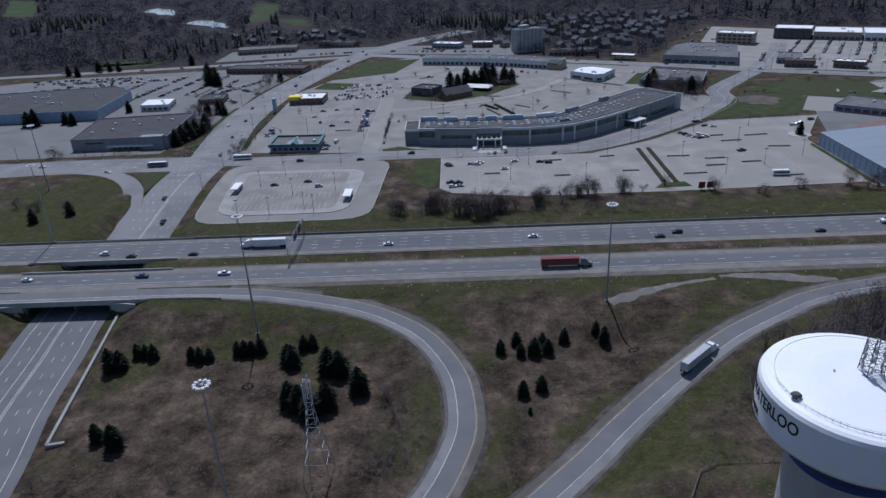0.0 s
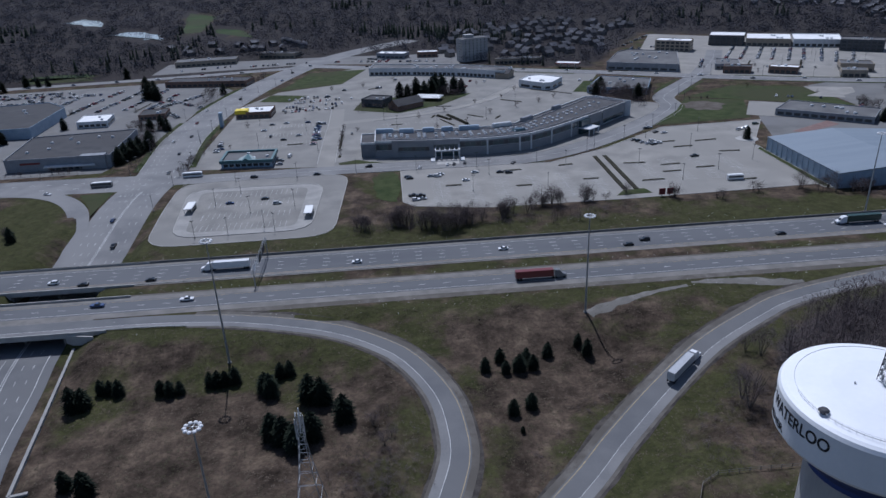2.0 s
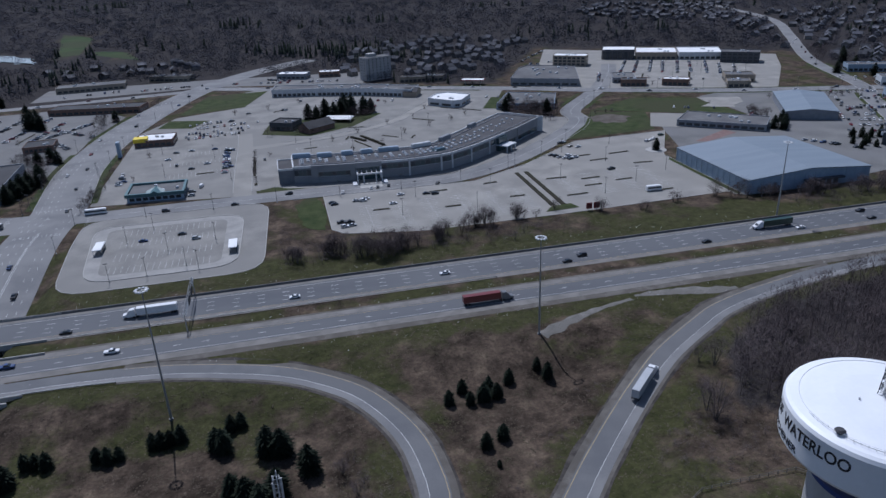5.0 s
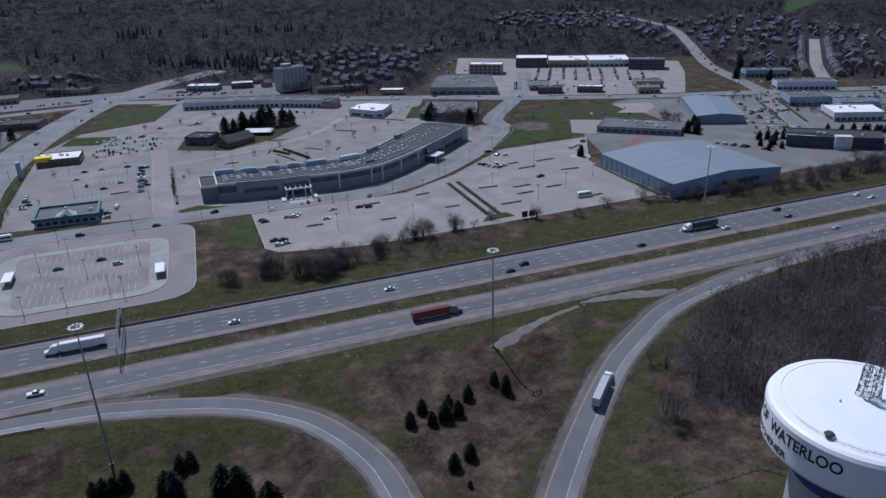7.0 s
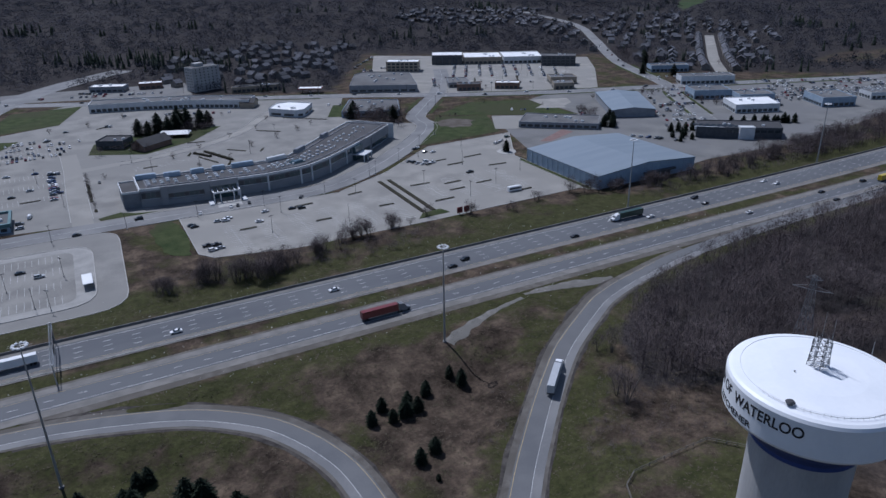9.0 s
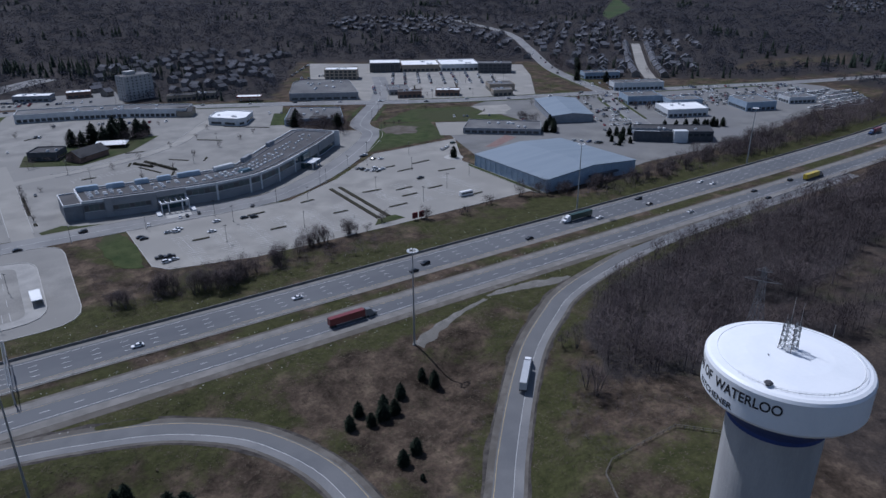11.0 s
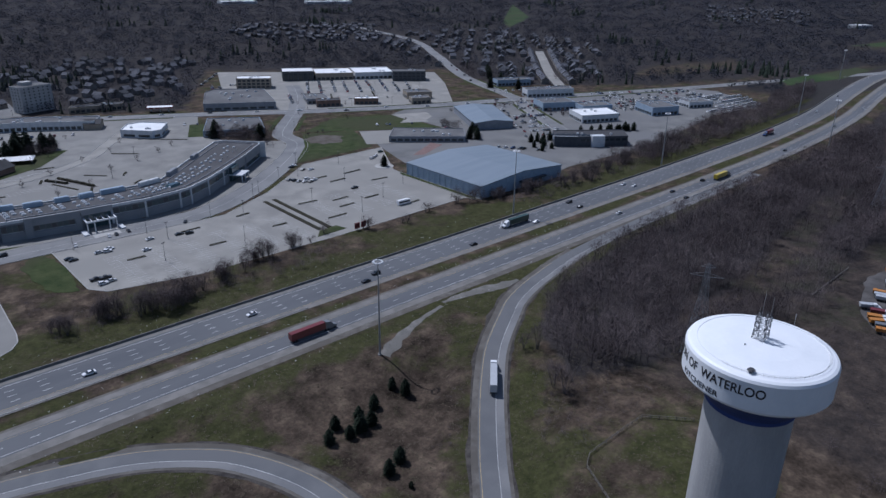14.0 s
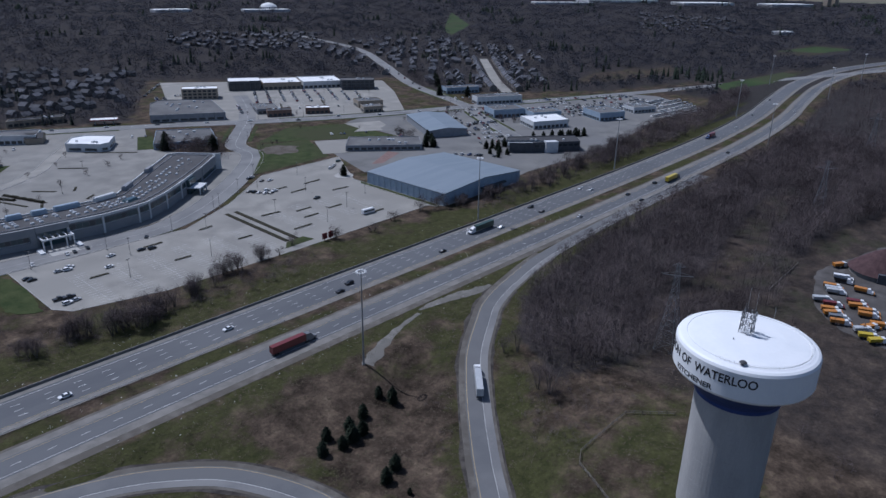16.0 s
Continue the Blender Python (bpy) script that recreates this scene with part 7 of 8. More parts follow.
BODIES = {
    "sedan": ([(-2.3, 0.3), (2.3, 0.3), (2.35, 0.6), (2.2, 0.78), (1.2, 0.92), (-1.6, 0.98), (-2.25, 0.9), (-2.35, 0.6)], [(1.15, 0.92), (0.45, 1.38), (-0.85, 1.42), (-1.7, 0.98)], 0.9),
    "suv": ([(-2.3, 0.35), (2.3, 0.35), (2.35, 0.75), (2.2, 0.95), (1.1, 1.05), (-2.25, 1.1), (-2.35, 0.7)], [(1.05, 1.05), (0.4, 1.66), (-1.95, 1.7), (-2.25, 1.1)], 0.95),
    "pickup": ([(-2.8, 0.45), (2.7, 0.45), (2.75, 0.85), (2.6, 1.02), (1.4, 1.1), (-2.75, 1.12), (-2.85, 0.8)], [(1.35, 1.1), (0.7, 1.75), (-0.7, 1.78), (-0.95, 1.12)], 0.98),
    "van": ([(-2.7, 0.35), (2.6, 0.35), (2.65, 0.8), (2.3, 1.1), (1.7, 1.2), (-2.7, 1.2)], [(1.7, 1.2), (1.1, 2.1), (-2.65, 2.15), (-2.7, 1.2)], 0.98),
}
CARS = {}


def car(kind, colour, x, y, deg, where="parked on asphalt", z=0.06):
    near = abs(x - 30) < 250 and y < 500
    key = (kind, colour, where, near)
    m = pose(x, y, z, 0, 0, deg)
    if key in CARS:
        return again(CARS[key], m)
    prof, cab, w = BODIES[kind]
    ob = thing("car" if kind in ("sedan", "suv") else kind, "%s %s %s" % (colour, {"sedan": "sedan car", "suv": "sport utility car", "pickup": "pickup truck", "van": "panel van"}[kind], where), "car" if kind != "van" else "van", "vehicles")
    body = part("body", extrude(Geo(), prof, w, w * 0.97), PAINTS[colour], ob)
    part("window", extrude(Geo(), cab, w * 0.93, w * 0.76), M_GLASS if kind != "van" else PAINTS[colour], ob)
    top = [cab[1], cab[2]]
    part("roof", Geo().box(top[1][0] + 0.05, top[0][0] - 0.05, -w * 0.74, w * 0.74, top[0][1] - 0.02, top[0][1] + 0.06, 0.03), PAINTS[colour], ob)
    if kind == "van":
        part("windscreen", Geo().add([(1.66, -0.8, 1.28), (1.66, 0.8, 1.28), (1.2, 0.74, 2.0), (1.2, -0.74, 2.0)], [(0, 1, 2, 3)]), M_GLASS, ob, at=pose(0.05, 0, 0))
    if near:
        wheels(ob, (prof[1][0] - 0.9, prof[0][0] + 0.85), w - 0.08, 0.34)
    else:
        part("underbody", Geo().box(-1.9, 1.9, -w * 0.9, w * 0.9, 0.02, 0.36), M_TYRE, ob)
    ob.matrix_basis = m
    CARS[key] = ob
    return ob


def semi(cab, box, x, y, deg, label, L=16.0, z=0.12):
    ob = thing("semi_truck", label, "truck", "vehicles", pose(x, y, z, 0, 0, deg))
    part("trailer", Geo().box(-L / 2 - 3, L / 2 - 3, -1.3, 1.3, 1.15, 4.05, 0.04), PAINTS[box], ob, "box trailer")
    part("trailer_roof", Geo().box(-L / 2 - 2.9, L / 2 - 3.1, -1.22, 1.22, 4.05, 4.12), PAINTS[box], ob)
    part("chassis", Geo().box(-L / 2 - 2.5, L / 2 + 2.5, -0.5, 0.5, 0.7, 1.15), M_DSTEEL, ob)
    part("cab", extrude(Geo(), [(5.6, 0.6), (10.4, 0.6), (10.5, 1.6), (8.9, 1.95), (8.3, 2.9), (7.4, 3.7), (5.6, 3.8)], 1.22, 1.1), PAINTS[cab], ob)
    part("windscreen", Geo().add([(8.9, -0.95, 2.02), (8.9, 0.95, 2.02), (8.36, 0.9, 2.85), (8.36, -0.9, 2.85)], [(0, 1, 2, 3)]), M_GLASS, ob, at=pose(0.06, 0, 0))
    wheels(ob, (9.4, 6.2, 5.0, -8.6, -9.9), 1.12, 0.5)
    return ob


def bus(x, y, deg, colour, label, L=12.0, z=0.12):
    ob = thing("bus", label, "bus", "vehicles", pose(x, y, z, 0, 0, deg))
    h = L / 2
    part("body", extrude(Geo(), [(-h, 0.4), (h, 0.4), (h, 2.2), (h - 0.25, 3.0), (-h + 0.1, 3.05), (-h, 2.8)], 1.25, 1.2), PAINTS[colour], ob)
    part("roof", Geo().box(-h + 0.4, h - 0.6, -1.1, 1.1, 3.04, 3.25, 0.1), M_ROOFW, ob)
    for s in (-1, 1):
        part("window_band", Geo().box(-h + 0.4, h - 0.4, s * 1.22 - 0.03, s * 1.22 + 0.03, 1.5, 2.5), M_GLASS, ob)
    part("windscreen", Geo().box(h - 0.12, h + 0.02, -1.0, 1.0, 1.3, 2.6), M_GLASS, ob)
    wheels(ob, (h - 2.4, -h + 3.0), 1.12, 0.48)
    return ob


KINDS = ("sedan", "suv", "sedan", "suv", "sedan", "pickup")
TONES = ("white", "silver", "grey", "black", "white", "black", "blue", "red", "silver", "grey")


def some_car(x, y, deg, where="parked on asphalt", z=0.06):
    return car(rng.choice(KINDS), rng.choice(TONES), x, y, deg, where, z)


# the mall lot
for x, y, deg, kind, colour in ((-6, 408, 5, "sedan", "black"), (-5, 405, 5, "sedan", "black"), (-4, 374, 0, "pickup", "black"), (0, 373, 0, "pickup", "black"), (-3, 367, 5, "suv", "white"), (1, 368, 5, "sedan", "silver"), (8, 407, 0, "sedan", "silver"), (12, 406, 0, "suv", "white"), (14, 409, 0, "sedan", "white"), (28, 395, 0, "sedan", "white"), (35, 409, 10, "sedan", "white"),
                                (50, 406, 0, "sedan", "black"), (55, 404, 0, "suv", "black"), (2, 425, 80, "sedan", "white"), (61, 423, 60, "sedan", "black"), (174, 413, 10, "pickup", "black"), (168, 484, 0, "sedan", "black")):
    car(kind, colour, x, y, deg)
for x, y, deg, kind, colour in ((171, 486, 0, "sedan", "white"), (150, 457, 20, "sedan", "grey"), (152, 453.5, 20, "suv", "black"), (153.5, 450, 20, "sedan", "silver"), (156, 446.5, 20, "sedan", "white"), (159, 444, 20, "sedan", "black"), (160.5, 451, 5, "suv", "white"), (163, 446, 5, "pickup", "white"), (171, 473, 30, "sedan", "black"), (176, 470, 10, "sedan", "white"),
                                (228, 466, 30, "suv", "white"), (232, 468, 30, "sedan", "silver"), (236, 471, 30, "sedan", "white"), (246, 478, 10, "suv", "green"), (20, 428, 80, "sedan", "white"), (24, 428, 80, "sedan", "black"), (31, 429, 80, "sedan", "black")):
    car(kind, colour, x, y, deg)
bus(178, 366.5, -3, "white", "small white bus parked on the empty lot", 9.0, 0.06)
# the restaurant lots
for x, y in ((-113, 545), (-109, 563), (-98, 565), (-105, 526), (-94, 514), (-84, 524), (-81, 564), (-68, 556), (-69, 525), (-68, 520), (-68, 510), (-89, 460), (-89, 452), (-72, 540), (-44, 520), (-139, 514), (-138, 506), (-136, 498)):
    some_car(x, y, rng.choice((0, 5, 90, 180)), z=0.22 if y < 420 else 0.06)
car("van", "white", -84, 469, 80)
for x, y, kind, tone in ((-107, 381, "sedan", "blue"), (-88, 385, "sedan", "black"), (-80, 376, "suv", "silver")):
    car(kind, tone, x, y, 4, z=0.23)
for x, y, deg in ((-101, 427, 2), (-159, 447, 95), (-177, 527, 92), (-223, 419, -25), (-275, 436, 178), (-62, 425, 5), (-30, 434, 185), (-168, 370, 92), (-158, 340, -88)):
    some_car(x, y, deg, "on the road", H(x, y) + 0.16)
for line, grade, dirs in ((cut_line(C_CROSS, y0=470, y1=900), 0.16, 8), (cut_line(C_FAR, x0=-60, x1=640), 0.18, 4), (cut_line(C_NORTH, y0=470, y1=900), 0.2, 3), (cut_line(C_NORTHWEST, x0=-470, x1=-140), 0.15, 4)):
    sd = side_of(line)
    for k in range(5, len(line) - 5, 11):
        d = line[k + 1] - line[k]
        w = rng.choice((-1, 1))
        p = line[k] + sd[k] * w * (dirs if dirs < 5 else rng.choice((4, 8, 11)))
        some_car(float(p[0]), float(p[1]), math.degrees(math.atan2(d[1], d[0])) + (180 if w > 0 else 0), "on the road", grade)
bus(-141, 437, 2, "white", "white and blue city bus on the road")
bus(-194, 428, 182, "grey", "dark grey city bus waiting at the junction", 12.5)


CROWD = {}
TALLY = [0]


def rows(x0, y0, x1, y1, deg, fill=0.6, step=2.8):
    n = int(math.dist((x0, y0), (x1, y1)) / step)
    for k in range(n):
        if rng.random() < fill:
            t = (k + 0.5) / n
            x, y, a = x0 + (x1 - x0) * t, y0 + (y1 - y0) * t, deg + rng.choice((0, 180)) + rng.uniform(-3, 3)
            if TALLY[0] < 165:
                TALLY[0] += 1
                some_car(x, y, a)
            else:
                CROWD.setdefault(rng.choice(TONES), []).append((x, y, 0.06, 1, 1, radians(a)))


ROWS = [(-71, 495, -71, 560, 0, 0.5), (-138, 490, -138, 530, 0, 0.5), (-270, 850, -200, 868, 90, 0.4), (-180, 860, -110, 866, 90, 0.5), (-80, 860, 40, 828, 60, 0.3), (-50, 880, -10, 850, 60, 0.4), (-455, 752, -340, 752, 90, 0.6), (-450, 738, -335, 738, 90, 0.5), (-222, 655, -196, 700, 20, 0.6), (100, 700, 190, 660, 60, 0.12), (-75, 655, -50, 700, 0, 0.3), (-108, 655, -60, 664, 92, 0.5), (620, 430, 690, 410, 60, 0.6), (505, 470, 560, 448, 60, 0.6), (300, 560, 340, 540, 60, 0.15), (520, 620, 560, 600, 60, 0.4), (-330, 650, -318, 740, 0, 0.5), (-232, 645, -222, 720, 0, 0.4), (-228, 690, -180, 640, 40, 0.5), (-215, 640, -190, 600, 40, 0.5), (-460, 690, -350, 712, 90, 0.5), (-440, 725, -330, 745, 90, 0.4), (-108, 612, -60, 620, 92, 0.4), (-30, 690, 60, 660, 60, 0.2), (-20, 655, 60, 672, 60, 0.1), (410, 702, 452, 776, 30, 0.4), (436, 688, 478, 756, 30, 0.4), (358, 733, 400, 804, 30, 0.4), (384, 718, 426, 790, 30, 0.4), (246, 740, 290, 852, 30, 0.3), (270, 860, 330, 940, 30, 0.3),
           (-108, 604, -60, 612, 92, 0.5), (-112, 622, -50, 630, 92, 0.5), (-104, 640, -48, 648, 92, 0.55), (-300, 650, -286, 750, 0, 0.55), (-278, 650, -262, 750, 0, 0.7), (-254, 652, -240, 740, 0, 0.6), (-420, 690, -330, 700, 90, 0.5), (-400, 715, -300, 735, 90, 0.5),
           (-395, 465, -300, 500, 60, 0.08), (-30, 735, 80, 690, 60, 0.25), (-40, 800, 60, 760, 60, 0.15), (236, 738, 280, 850, 30, 0.4), (300, 845, 340, 820, 60, 0.4), (345, 740, 388, 812, 30, 0.5), (372, 725, 414, 796, 30, 0.5), (398, 710, 440, 782, 30, 0.5),
           (424, 694, 468, 768, 30, 0.5), (448, 680, 490, 744, 30, 0.45), (350, 690, 430, 650, 60, 0.3), (300, 700, 322, 745, 30, 0.5), (322, 470, 352, 520, 30, 0.2), (400, 470, 440, 540, 60, 0.35), (420, 455, 460, 520, 60, 0.35), (470, 540, 530, 515, 60, 0.5), (520, 500, 590, 470, 60, 0.6), (536, 480, 600, 452, 60, 0.6), (430, 500, 470, 486, 60, 0.5), (440, 540, 500, 512, 60, 0.5), (545, 510, 600, 486, 60, 0.6), (600, 470, 690, 440, 60, 0.5), (610, 455, 700, 425, 60, 0.6), (520, 440, 545, 470, 20, 0.5), (420, 480, 446, 530, 20, 0.4), (450, 566, 540, 530, 60, 0.3), (590, 600, 630, 580, 60, 0.4), (545, 600, 600, 575, 60, 0.4), (310, 520, 340, 500, 60, 0.2), (376, 440, 420, 420, 60, 0.2), (330, 430, 350, 400, 0, 0.2)]
for k in range(7):
    ROWS.append((545 + 9 * k, 462 + 12 * k - 4 * (k % 2), 690 + 4 * k, 420 + 10 * k, 60, 0.4))
    ROWS.append((380 + 10 * k, 440 + 14 * k, 412 + 10 * k, 424 + 14 * k, 60, 0.35))
for r_ in sorted(ROWS, key=lambda q: math.hypot(q[0], q[1] - 300)):
    rows(*r_)
white_rows = ((610, 380, 690, 374), (606, 390, 700, 384), (640, 398, 712, 394), (650, 410, 722, 404), (655, 424, 730, 416), (600, 440, 720, 432), (560, 455, 640, 440))
for x0, y0, x1, y1 in white_rows:
    n = int(math.dist((x0, y0), (x1, y1)) / 3.2)
    for k in range(n):
        if rng.random() < 0.75:
            t = (k + 0.5) / n
            CROWD.setdefault(rng.choice(("white", "white", "white", "silver")), []).append((x0 + (x1 - x0) * t, y0 + (y1 - y0) * t, 0.06, 1.1, 1.4, radians(80 + rng.uniform(-4, 4))))
prof, cab, w = BODIES["suv"]
for tone in sorted(CROWD):
    hull = extrude(Geo(), prof, w, w * 0.97).box(-1.75, 0.35, -w * 0.72, w * 0.72, 1.66, 1.76)
    g = Geo()
    for q in hull.f:
        g.f += [(q[0], q[i], q[i + 1]) for i in range(1, len(q) - 1)]
    g.v = hull.v
    joined("far_parked_cars", [g], CROWD[tone], PAINTS[tone], "%s cars parked far off in rows" % tone, "cars")
glass = extrude(Geo(), cab, w * 0.93, w * 0.76)
joined("far_car_windows", [glass], [p for t in sorted(CROWD) for p in CROWD[t]], M_GLASS, "dark windows of the far parked cars", "car windows")

# on the highway
semi("white", "white", -92, 294, 180, "white semi truck with a white box trailer on the highway")
semi("grey", "dark red", 45, 262.5, 0, "semi truck with a dark red trailer on the highway")
semi("white", "green", 204, 296, 180, "white semi truck with a dark trailer on the highway")
semi("grey", "yellow", 391, 264, 1, "truck with a yellow trailer on the highway")
semi("white", "silver", 78.6, 193.2, 43.5, "semi truck with a silver trailer on the ramp", 15.0, float(grade_ramp(78.6, 193.2)) + 0.15)
for x, y, deg, kind, colour in ((-166, 291, 180, "suv", "white"), (-152, 287.5, 180, "sedan", "black"), (-123, 287.5, 180, "sedan", "black"), (-33, 291, 180, "sedan", "white"), (-189, 266, 0, "sedan", "white"), (-138, 266, 0, "pickup", "blue"), (-102, 266, 0, "pickup", "white"), (100, 293, 180, "suv", "black"), (91, 289, 180, "sedan", "black"), (34, 294, 180, "sedan", "white"),
                                (163, 289, 180, "sedan", "black"), (216, 290, 180, "sedan", "white"), (260, 300, 180, "suv", "black"), (258, 290, 180, "sedan", "black")):
    car(kind, colour, x, y, deg, "driving on the highway", 0.12)
for x, y, deg, kind, colour in ((320, 300, 180, "sedan", "white"), (323, 293, 180, "sedan", "white"), (267, 267, 0, "sedan", "white"), (332, 269, 0, "sedan", "black"), (327, 256, 0, "sedan", "black"), (372, 269, 0, "suv", "black"), (506, 268, 2, "sedan", "black"), (620, 305, 187, "sedan", "white"), (700, 318, 190, "suv", "silver"), (640, 278, 6, "sedan", "grey"), (760, 292, 10, "sedan", "white"), (820, 340, 192, "sedan", "black")):
    car(kind, colour, x, y, deg, "driving on the highway", 0.12)
semi("blue", "dark red", 555, 304, 184, "red and blue truck far off on the highway", 12.0)

# ---- works yard ----
M_YARD = mat("dark_yard_gravel", (0.06, 0.055, 0.052), (0.11, 0.102, 0.097), 0.15, 2.5, 0.95, bump=0.3, big=(0.075, 0.068, 0.065), bigscale=0.05)
M_MAROON = mat("dark_maroon_shingles", (0.05, 0.026, 0.028), (0.08, 0.045, 0.046), 0.4, 4.0, 0.85, bump=0.2)
patch("works_yard", wavy([(214, 62), (212, 84), (216, 97), (220, 106), (235, 119.5), (262, 128), (283, 132), (300, 128), (350, 113), (440, 96), (440, 62)], 2.0), 0.06, M_YARD, "dark gravel works yard", "yard")
for cx, cy in ((301, 107), (334, 96)):
    dome = thing("salt_dome", "dark maroon conical storage shed in the yard", "shed", "storage sheds")
    part("roof", Geo().lathe([(15.2, 2.6), (14.8, 3.0), (9.5, 7.6), (4.5, 11.6), (0.01, 14.0)], 20, (cx, cy)), M_MAROON, dome)
    part("wall", Geo().lathe([(14.2, -0.2), (14.2, 3.0)], 20, (cx, cy)), M_DCONC, dome)
    part("doorway", Geo().box(-2.8, 2.8, -1.4, 0.6, -0.1, 5.0), M_DARKW, dome, "dark open doorway", at=pose(cx - 13.4, cy - 4.5, 0, 0, 0, -72))


def plough(colour, x, y, deg):
    ob = thing("works_truck", "%s works truck with a hopper body in the yard" % colour, "truck", "works trucks", pose(x, y, 0.08, 0, 0, deg))
    part("cab", extrude(Geo(), [(1.6, 0.7), (4.2, 0.7), (4.25, 1.6), (3.3, 1.8), (2.9, 2.8), (1.6, 2.85)], 1.2, 1.05), PAINTS["white"], ob)
    part("hopper", Geo().add([(-4, -0.9, 1.1), (1.3, -0.9, 1.1), (1.3, 0.9, 1.1), (-4, 0.9, 1.1), (-4.2, -1.3, 2.7), (1.4, -1.3, 2.7), (1.4, 1.3, 2.7), (-4.2, 1.3, 2.7)], [(3, 2, 1, 0), (4, 5, 6, 7), (0, 1, 5, 4), (1, 2, 6, 5), (2, 3, 7, 6), (3, 0, 4, 7)]), PAINTS[colour], ob)
    part("chassis", Geo().box(-4, 4, -0.5, 0.5, 0.6, 1.1), M_DSTEEL, ob)
    part("plough_blade", Geo().box(4.6, 4.9, -1.7, 1.7, 0.2, 1.3), PAINTS[colour], ob)
    wheels(ob, (3.0, -1.6, -2.9), 1.05, 0.5)


for x, y, deg, c in ((260, 118, -72, "silver"), (263, 119.5, -72, "orange"), (257.5, 116.6, -70, "silver"), (274.5, 117.5, -80, "black"), (279, 119, -75, "white"), (268.4, 107, -78, "orange"), (244, 119, -50, "silver"), (241, 113.5, -70, "dark red"), (231, 110.8, -55, "orange"), (234.5, 112.6, -60, "orange"), (223.7, 105.8, -68, "orange"), (228, 107.5, -64, "grey"), (247.3, 104.3, -62, "orange"), (251, 106, -66, "dark red"), (240, 98.4, -72, "orange"),
                     (244.5, 99.5, -70, "orange"), (218, 93.2, -60, "yellow"), (216.2, 89.4, -48, "yellow"), (227.6, 95, -35, "orange"), (223, 96.5, -52, "silver"), (233, 92, -60, "orange"), (296, 124.5, -36, "orange")):
    plough(c, x, y, deg + rng.uniform(-5, 5))

# ---- islands, strips and small things on the lots ----
strip = tagged(new("planted_median"), "planted median strip between two parking lots", "median", "", "structure")
for k in (-3.2, 3.2):
    part("bed", Geo().prism([(117.5 + k - 1.5, 427), (116.5 + k - 1.5, 362), (116.5 + k + 1.5, 362), (117.5 + k + 1.5, 427)], 0, 0.4, 0.3), M_HEDGE, strip)
part("bed", Geo().prism([(106, 353.5), (126, 354.5), (124, 362), (112, 361)], 0, 0.22), M_LAWN, strip)
for k, (x, y, L, a) in enumerate(((196, 447, 16, 5), (170, 449, 12, 4), (176, 436, 14, 4), (200, 420, 14, -5), (154, 401, 13, 3), (92, 413, 10, 8), (134, 408, 14, -4), (134, 375, 14, 2), (58, 409, 12, 4), (150, 388, 12, 3), (-68, 515, 4, 88), (-51, 500, 40, 90), (40, 520, 12, 70), (70, 545, 10, 60), (20, 560, 10, 70), (-50, 462, 6, 90), (29, 538, 26, -68), (53, 553, 17, -45), (131, 628, 42, -41), (-28, 689, 17, 36), (31, 594, 14, -10), (70, 520, 10, 40), (90, 600, 22, -40), (-10, 540, 10, 5), (-84, 500, 12, 4), (-100, 480, 10, 4), (60, 380, 10, 0), (20, 388, 10, 0), (100, 384, 10, 0), (172, 392, 12, 2), (186, 366, 10, 3), (-300, 650, 40, 82), (-240, 660, 36, 82), (350, 700, 50, 59), (400, 690, 50, 59), (440, 670, 40, 59))):
    isl = tagged(new("traffic_island"), "low kerbed planting island on the asphalt", "traffic island", "lot islands", "structure")
    isl.matrix_basis = pose(x, y, 0.05, 0, 0, a)
    q = [(-L / 2, -0.6), (-L / 2 + 0.8, -1.2), (L / 2 - 0.8, -1.2), (L / 2, -0.6), (L / 2, 0.6), (L / 2 - 0.8, 1.2), (-L / 2 + 0.8, 1.2), (-L / 2, 0.6)]
    part("kerb", Geo().band(q, 0, 0.2, 0, 0.16), M_CONC, isl)
    part("soil", Geo().prism(shrink(q, 0.2), 0, 0.4, 0.25), M_HEDGE, isl)
for (x0, y0), (x1, y1) in (((23.4, 560.5), (32.5, 545.1)), ((31.4, 562.0), (44.3, 526.9))):
    hg = thing("hedge", "long dark clipped hedge on the parking lot", "hedge", "lot hedges", pose((x0 + x1) / 2, (y0 + y1) / 2, 0.05, 0, 0, math.degrees(math.atan2(y1 - y0, x1 - x0))))
    L, r = math.dist((x0, y0), (x1, y1)), random.Random(int(x0))
    g = Geo()
    for k in range(int(L / 1.1)):
        u = -L / 2 + (k + 0.5) * 1.1
        g.box(u - 0.75, u + 0.75, -1.1 - r.uniform(0, 0.3), 1.1 + r.uniform(0, 0.3), 0, 1.1 + r.uniform(-0.2, 0.3), 0.3)
    part("foliage", g, M_HEDGE, hg)
    part("bed", Geo().box(-L / 2 - 0.6, L / 2 + 0.6, -1.7, 1.7, 0, 0.14), M_DIRT, hg)
cir = tagged(new("round_island"), "round kerbed island with a conifer", "traffic island", "lot islands", "structure")
part("kerb", Geo().lathe([(7.2, 0.0), (7.2, 0.2), (6.9, 0.2), (6.9, 0.12), (0.01, 0.14)], 24, (223, 444)), M_CONC, cir)


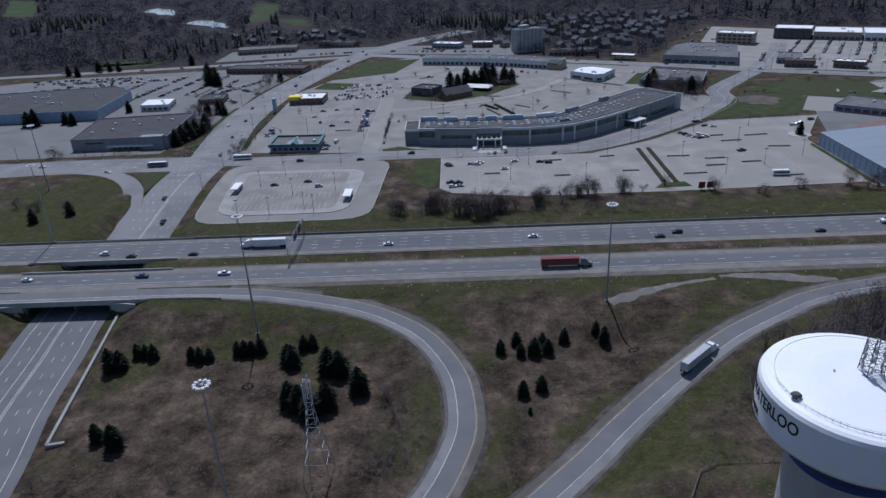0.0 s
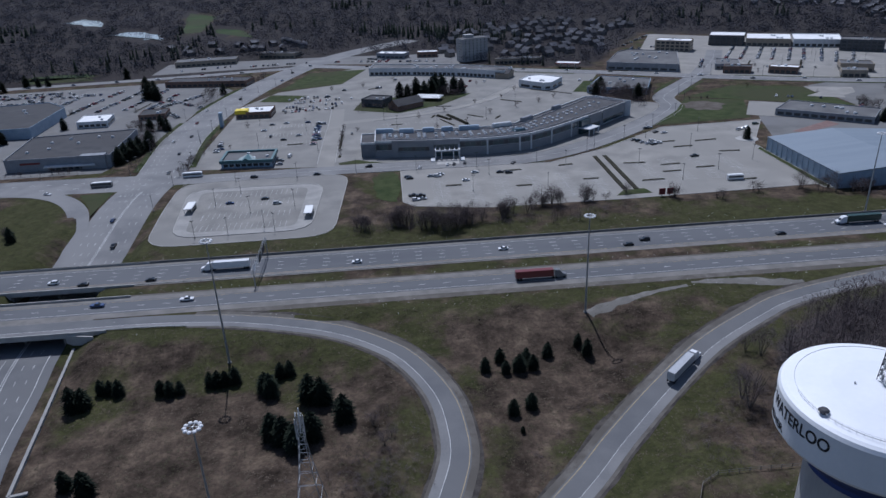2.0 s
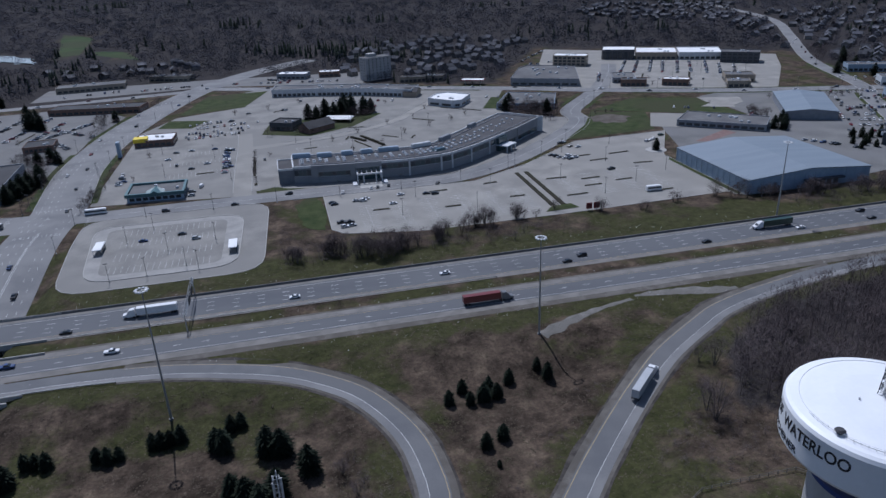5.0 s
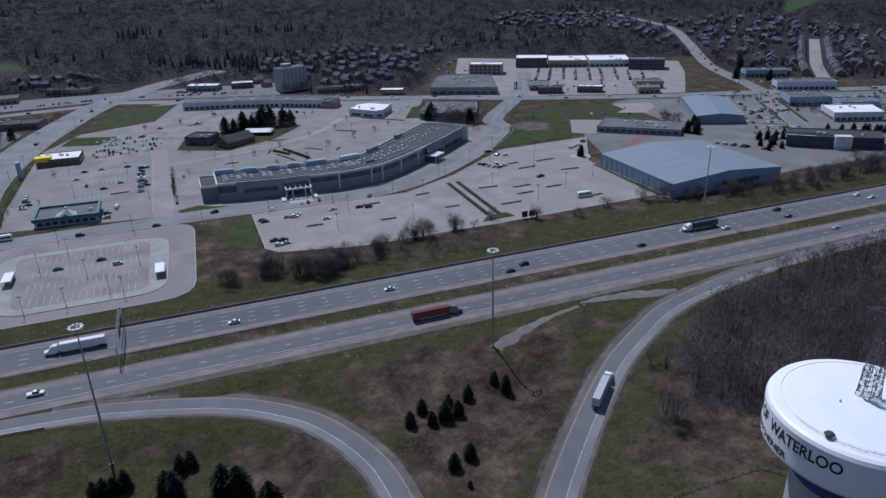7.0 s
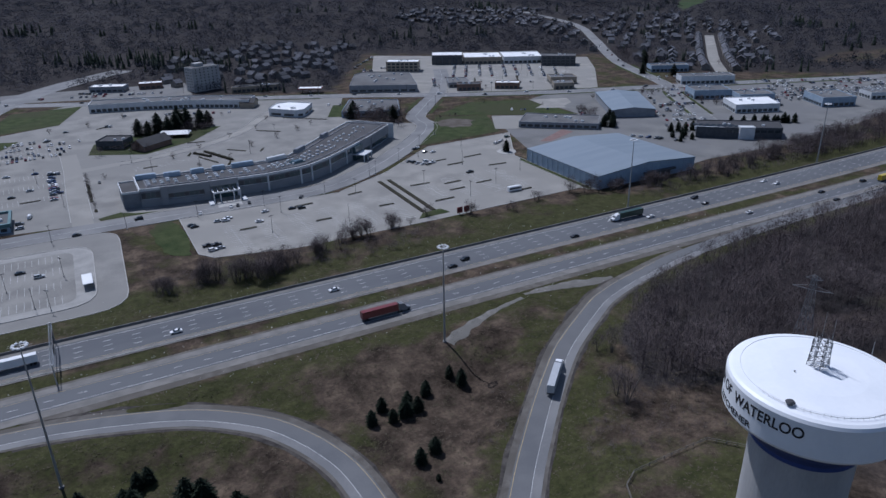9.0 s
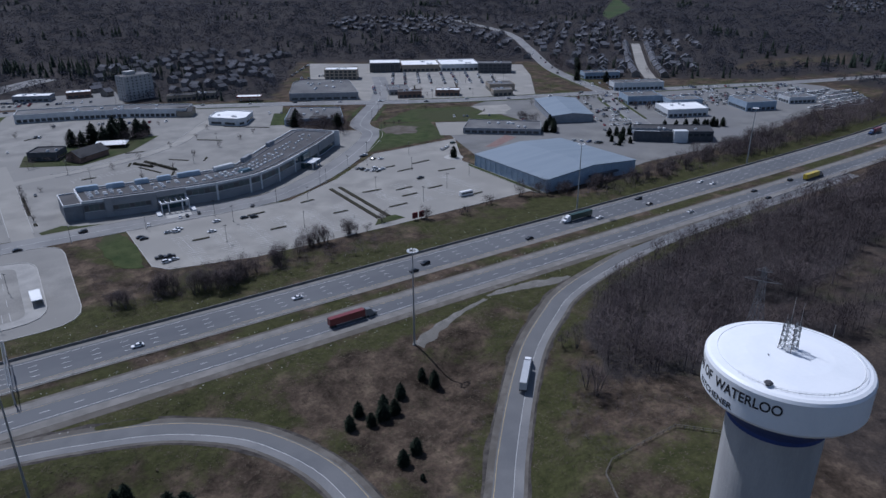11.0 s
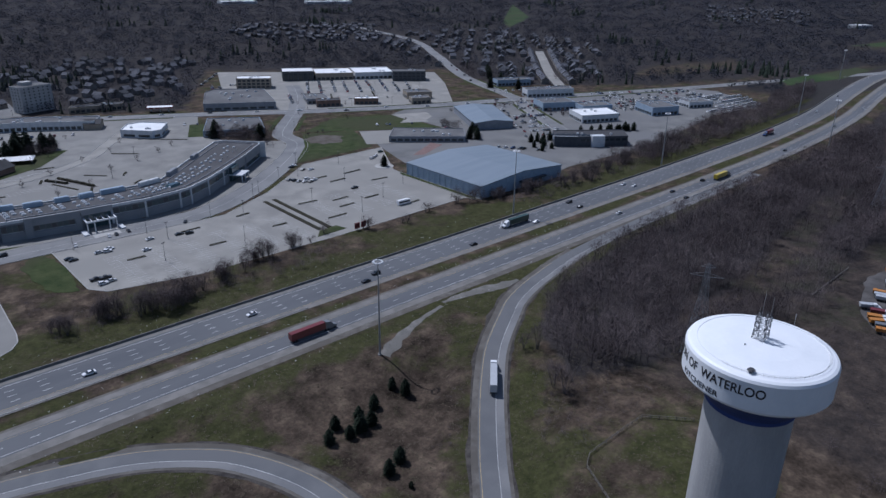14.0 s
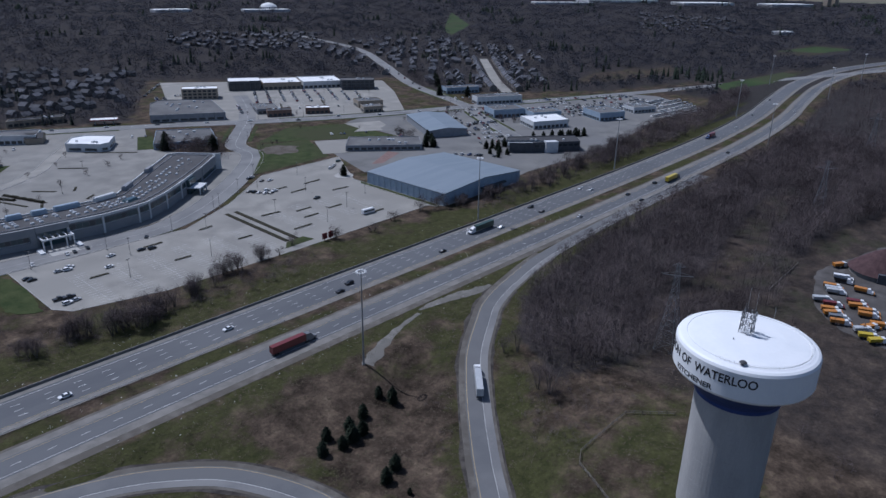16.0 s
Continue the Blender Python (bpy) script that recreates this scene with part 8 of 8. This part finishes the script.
def shelter(x, y, deg):
    ob = thing("bus_shelter", "white-roofed bus shelter on the loop island", "bus shelter", "bus shelters", pose(x, y, 0.2, 0, 0, deg))
    part("roof", Geo().box(-2.2, 2.2, -6, 6, 2.9, 3.2, 0.1), M_ROOFW, ob)
    part("back_wall", Geo().box(1.7, 1.8, -5.6, 5.6, 0.1, 2.9), M_GLASS, ob)
    for sx in (-1.8, 1.8):
        for sy in (-5.5, 0, 5.5):
            part("post", Geo().box(sx - 0.08, sx + 0.08, sy - 0.08, sy + 0.08, 0, 2.9), M_STEEL, ob)


shelter(-127, 374, 0)
shelter(-60.5, 356, 0)
sg = thing("lot_sign", "dark red double sign board on posts by the lot", "sign")
for dx in (0, 4.4):
    part("board", Geo().box(127 + dx, 130.4 + dx, 347.6, 348.0, 1.2, 4.6), M_RED, sg)
    part("post", Geo().box(128.5 + dx, 128.8 + dx, 347.8, 348.1, -0.1, 1.2), M_DSTEEL, sg)
py = thing("pylon_sign", "tall pale blue sign pillar at the street corner", "sign")
part("pillar", Geo().box(-151, -148.6, 566, 571, -0.1, 11.5, 0.1), M_WALLB, py)
tent = thing("tent", "white marquee tent beside the dark restaurant", "tent")
part("canopy", Geo().add([(7, 622, 3), (29, 613, 3), (34, 626, 3), (12, 635, 3), (11, 627.5, 5), (30, 620, 5)], [(0, 1, 5, 4), (2, 3, 4, 5), (1, 2, 5), (3, 0, 4)]), M_ROOFW, tent)
for x, y in ((7.5, 622), (28.5, 613.5), (33.5, 625.6), (12.3, 634.5)):
    part("leg", Geo().rod((x, y, 0), (x, y, 3), 0.08, n=5), M_STEEL, tent)

# low gabled hall beside the dark restaurant, shed with a metal roof, teal roof edge, yellow corner
def hall(name, poly, h, rise, wall, roof, label):
    """A four-cornered building with a gabled roof along its first side."""
    ob = thing(name, label, "building")
    a, b, c, d = [Vector((*p, 0)) for p in poly]
    up, top = Vector((0, 0, h)), Vector((0, 0, h + rise))
    e, f = (a + d) / 2, (b + c) / 2
    part("wall", Geo().add([a, b, c, d, a + up, b + up, c + up, d + up, e + top, f + top], [(0, 1, 5, 4), (2, 3, 7, 6), (1, 2, 6, 9, 5), (3, 0, 4, 8, 7)]), wall, ob)
    u, t = (b - a).normalized() * 0.5, Vector((0, 0, 0.25))
    for p, q in ((a, b), (c, d)):
        o = ((p + q) / 2 - (a + c) / 2).normalized() * 0.6
        s = 1 if p is a else -1
        v = [p - s * u + o + up, q + s * u + o + up, (f if p is a else e) + s * u + top, (e if p is a else f) - s * u + top]
        part("roof_slope", Geo().add([k + t for k in v] + [k - t * 0.2 for k in v], [(0, 1, 2, 3), (7, 6, 5, 4), (0, 4, 5, 1), (1, 5, 6, 2), (3, 7, 4, 0)]), roof, ob)
    return ob


hall("church_hall", [(-8, 584), (14, 600), (6, 612), (-16, 597)], 4.0, 4.5, M_BRICK, M_ROOFD, "brown hall with a steep dark roof")
sh18 = hall("metal_shed", [(394, 470), (435, 536), (400, 556), (359, 486)], 6.5, 2.0, M_WALLG, M_METALROOF, "grey metal shed with a low gabled roof")
hall("gable_house_shop", [(92, 704), (104, 698), (112, 714), (100, 720)], 5.0, 3.0, M_TAN, M_ROOFD, "gabled end pavilion of the strip mall")
tr = bpy.data.objects["teal_restaurant"]
part("mansard", Geo().band([(-126, 451), (-93, 449), (-93, 472), (-126, 474)], -0.9, 0.6, 3.4, 5.4), M_TEAL, tr, "teal roof edge")
part("gable", Geo().add([(-115, 449.2, 3.4), (-104, 448.4, 3.4), (-109.5, 448.8, 6.6), (-109.5, 460, 6.6), (-115, 455, 5.2), (-104, 455, 5.2)], [(0, 1, 2), (0, 2, 3, 4), (1, 5, 3, 2)]), M_TEAL, tr, "teal gable over the entrance")
yr = bpy.data.objects["yellow_restaurant"]
part("corner_sign", Geo().box(-143.4, -133, 591.4, 600, 4.0, 7.0), M_YEL, yr, "yellow corner fascia")
bo = bpy.data.objects["black_office"]
part("stair_tower", Geo().prism(rect(397, 378, 11, 6, -34), -0.3, 9.5), M_WALLW, bo, "white stair block")
part("side_wall", Geo().prism(rect(376, 395.2, 21, 1.0, -43), 6.4, 8.7), M_WALLW, bo, "pale fascia")
me = Geo().box(-1.6, 1.6, -0.9, 0.9, 0, 0.25).mesh("solar_panel", M_GLASS)
for i in range(7):
    for j in range(2):
        x, y = 374 + i * 3.4, 403 - i * 2.9 + j * 4
        part("solar_panel", me, None, bo, at=pose(x, y, 8.3, 25, 0, -40))
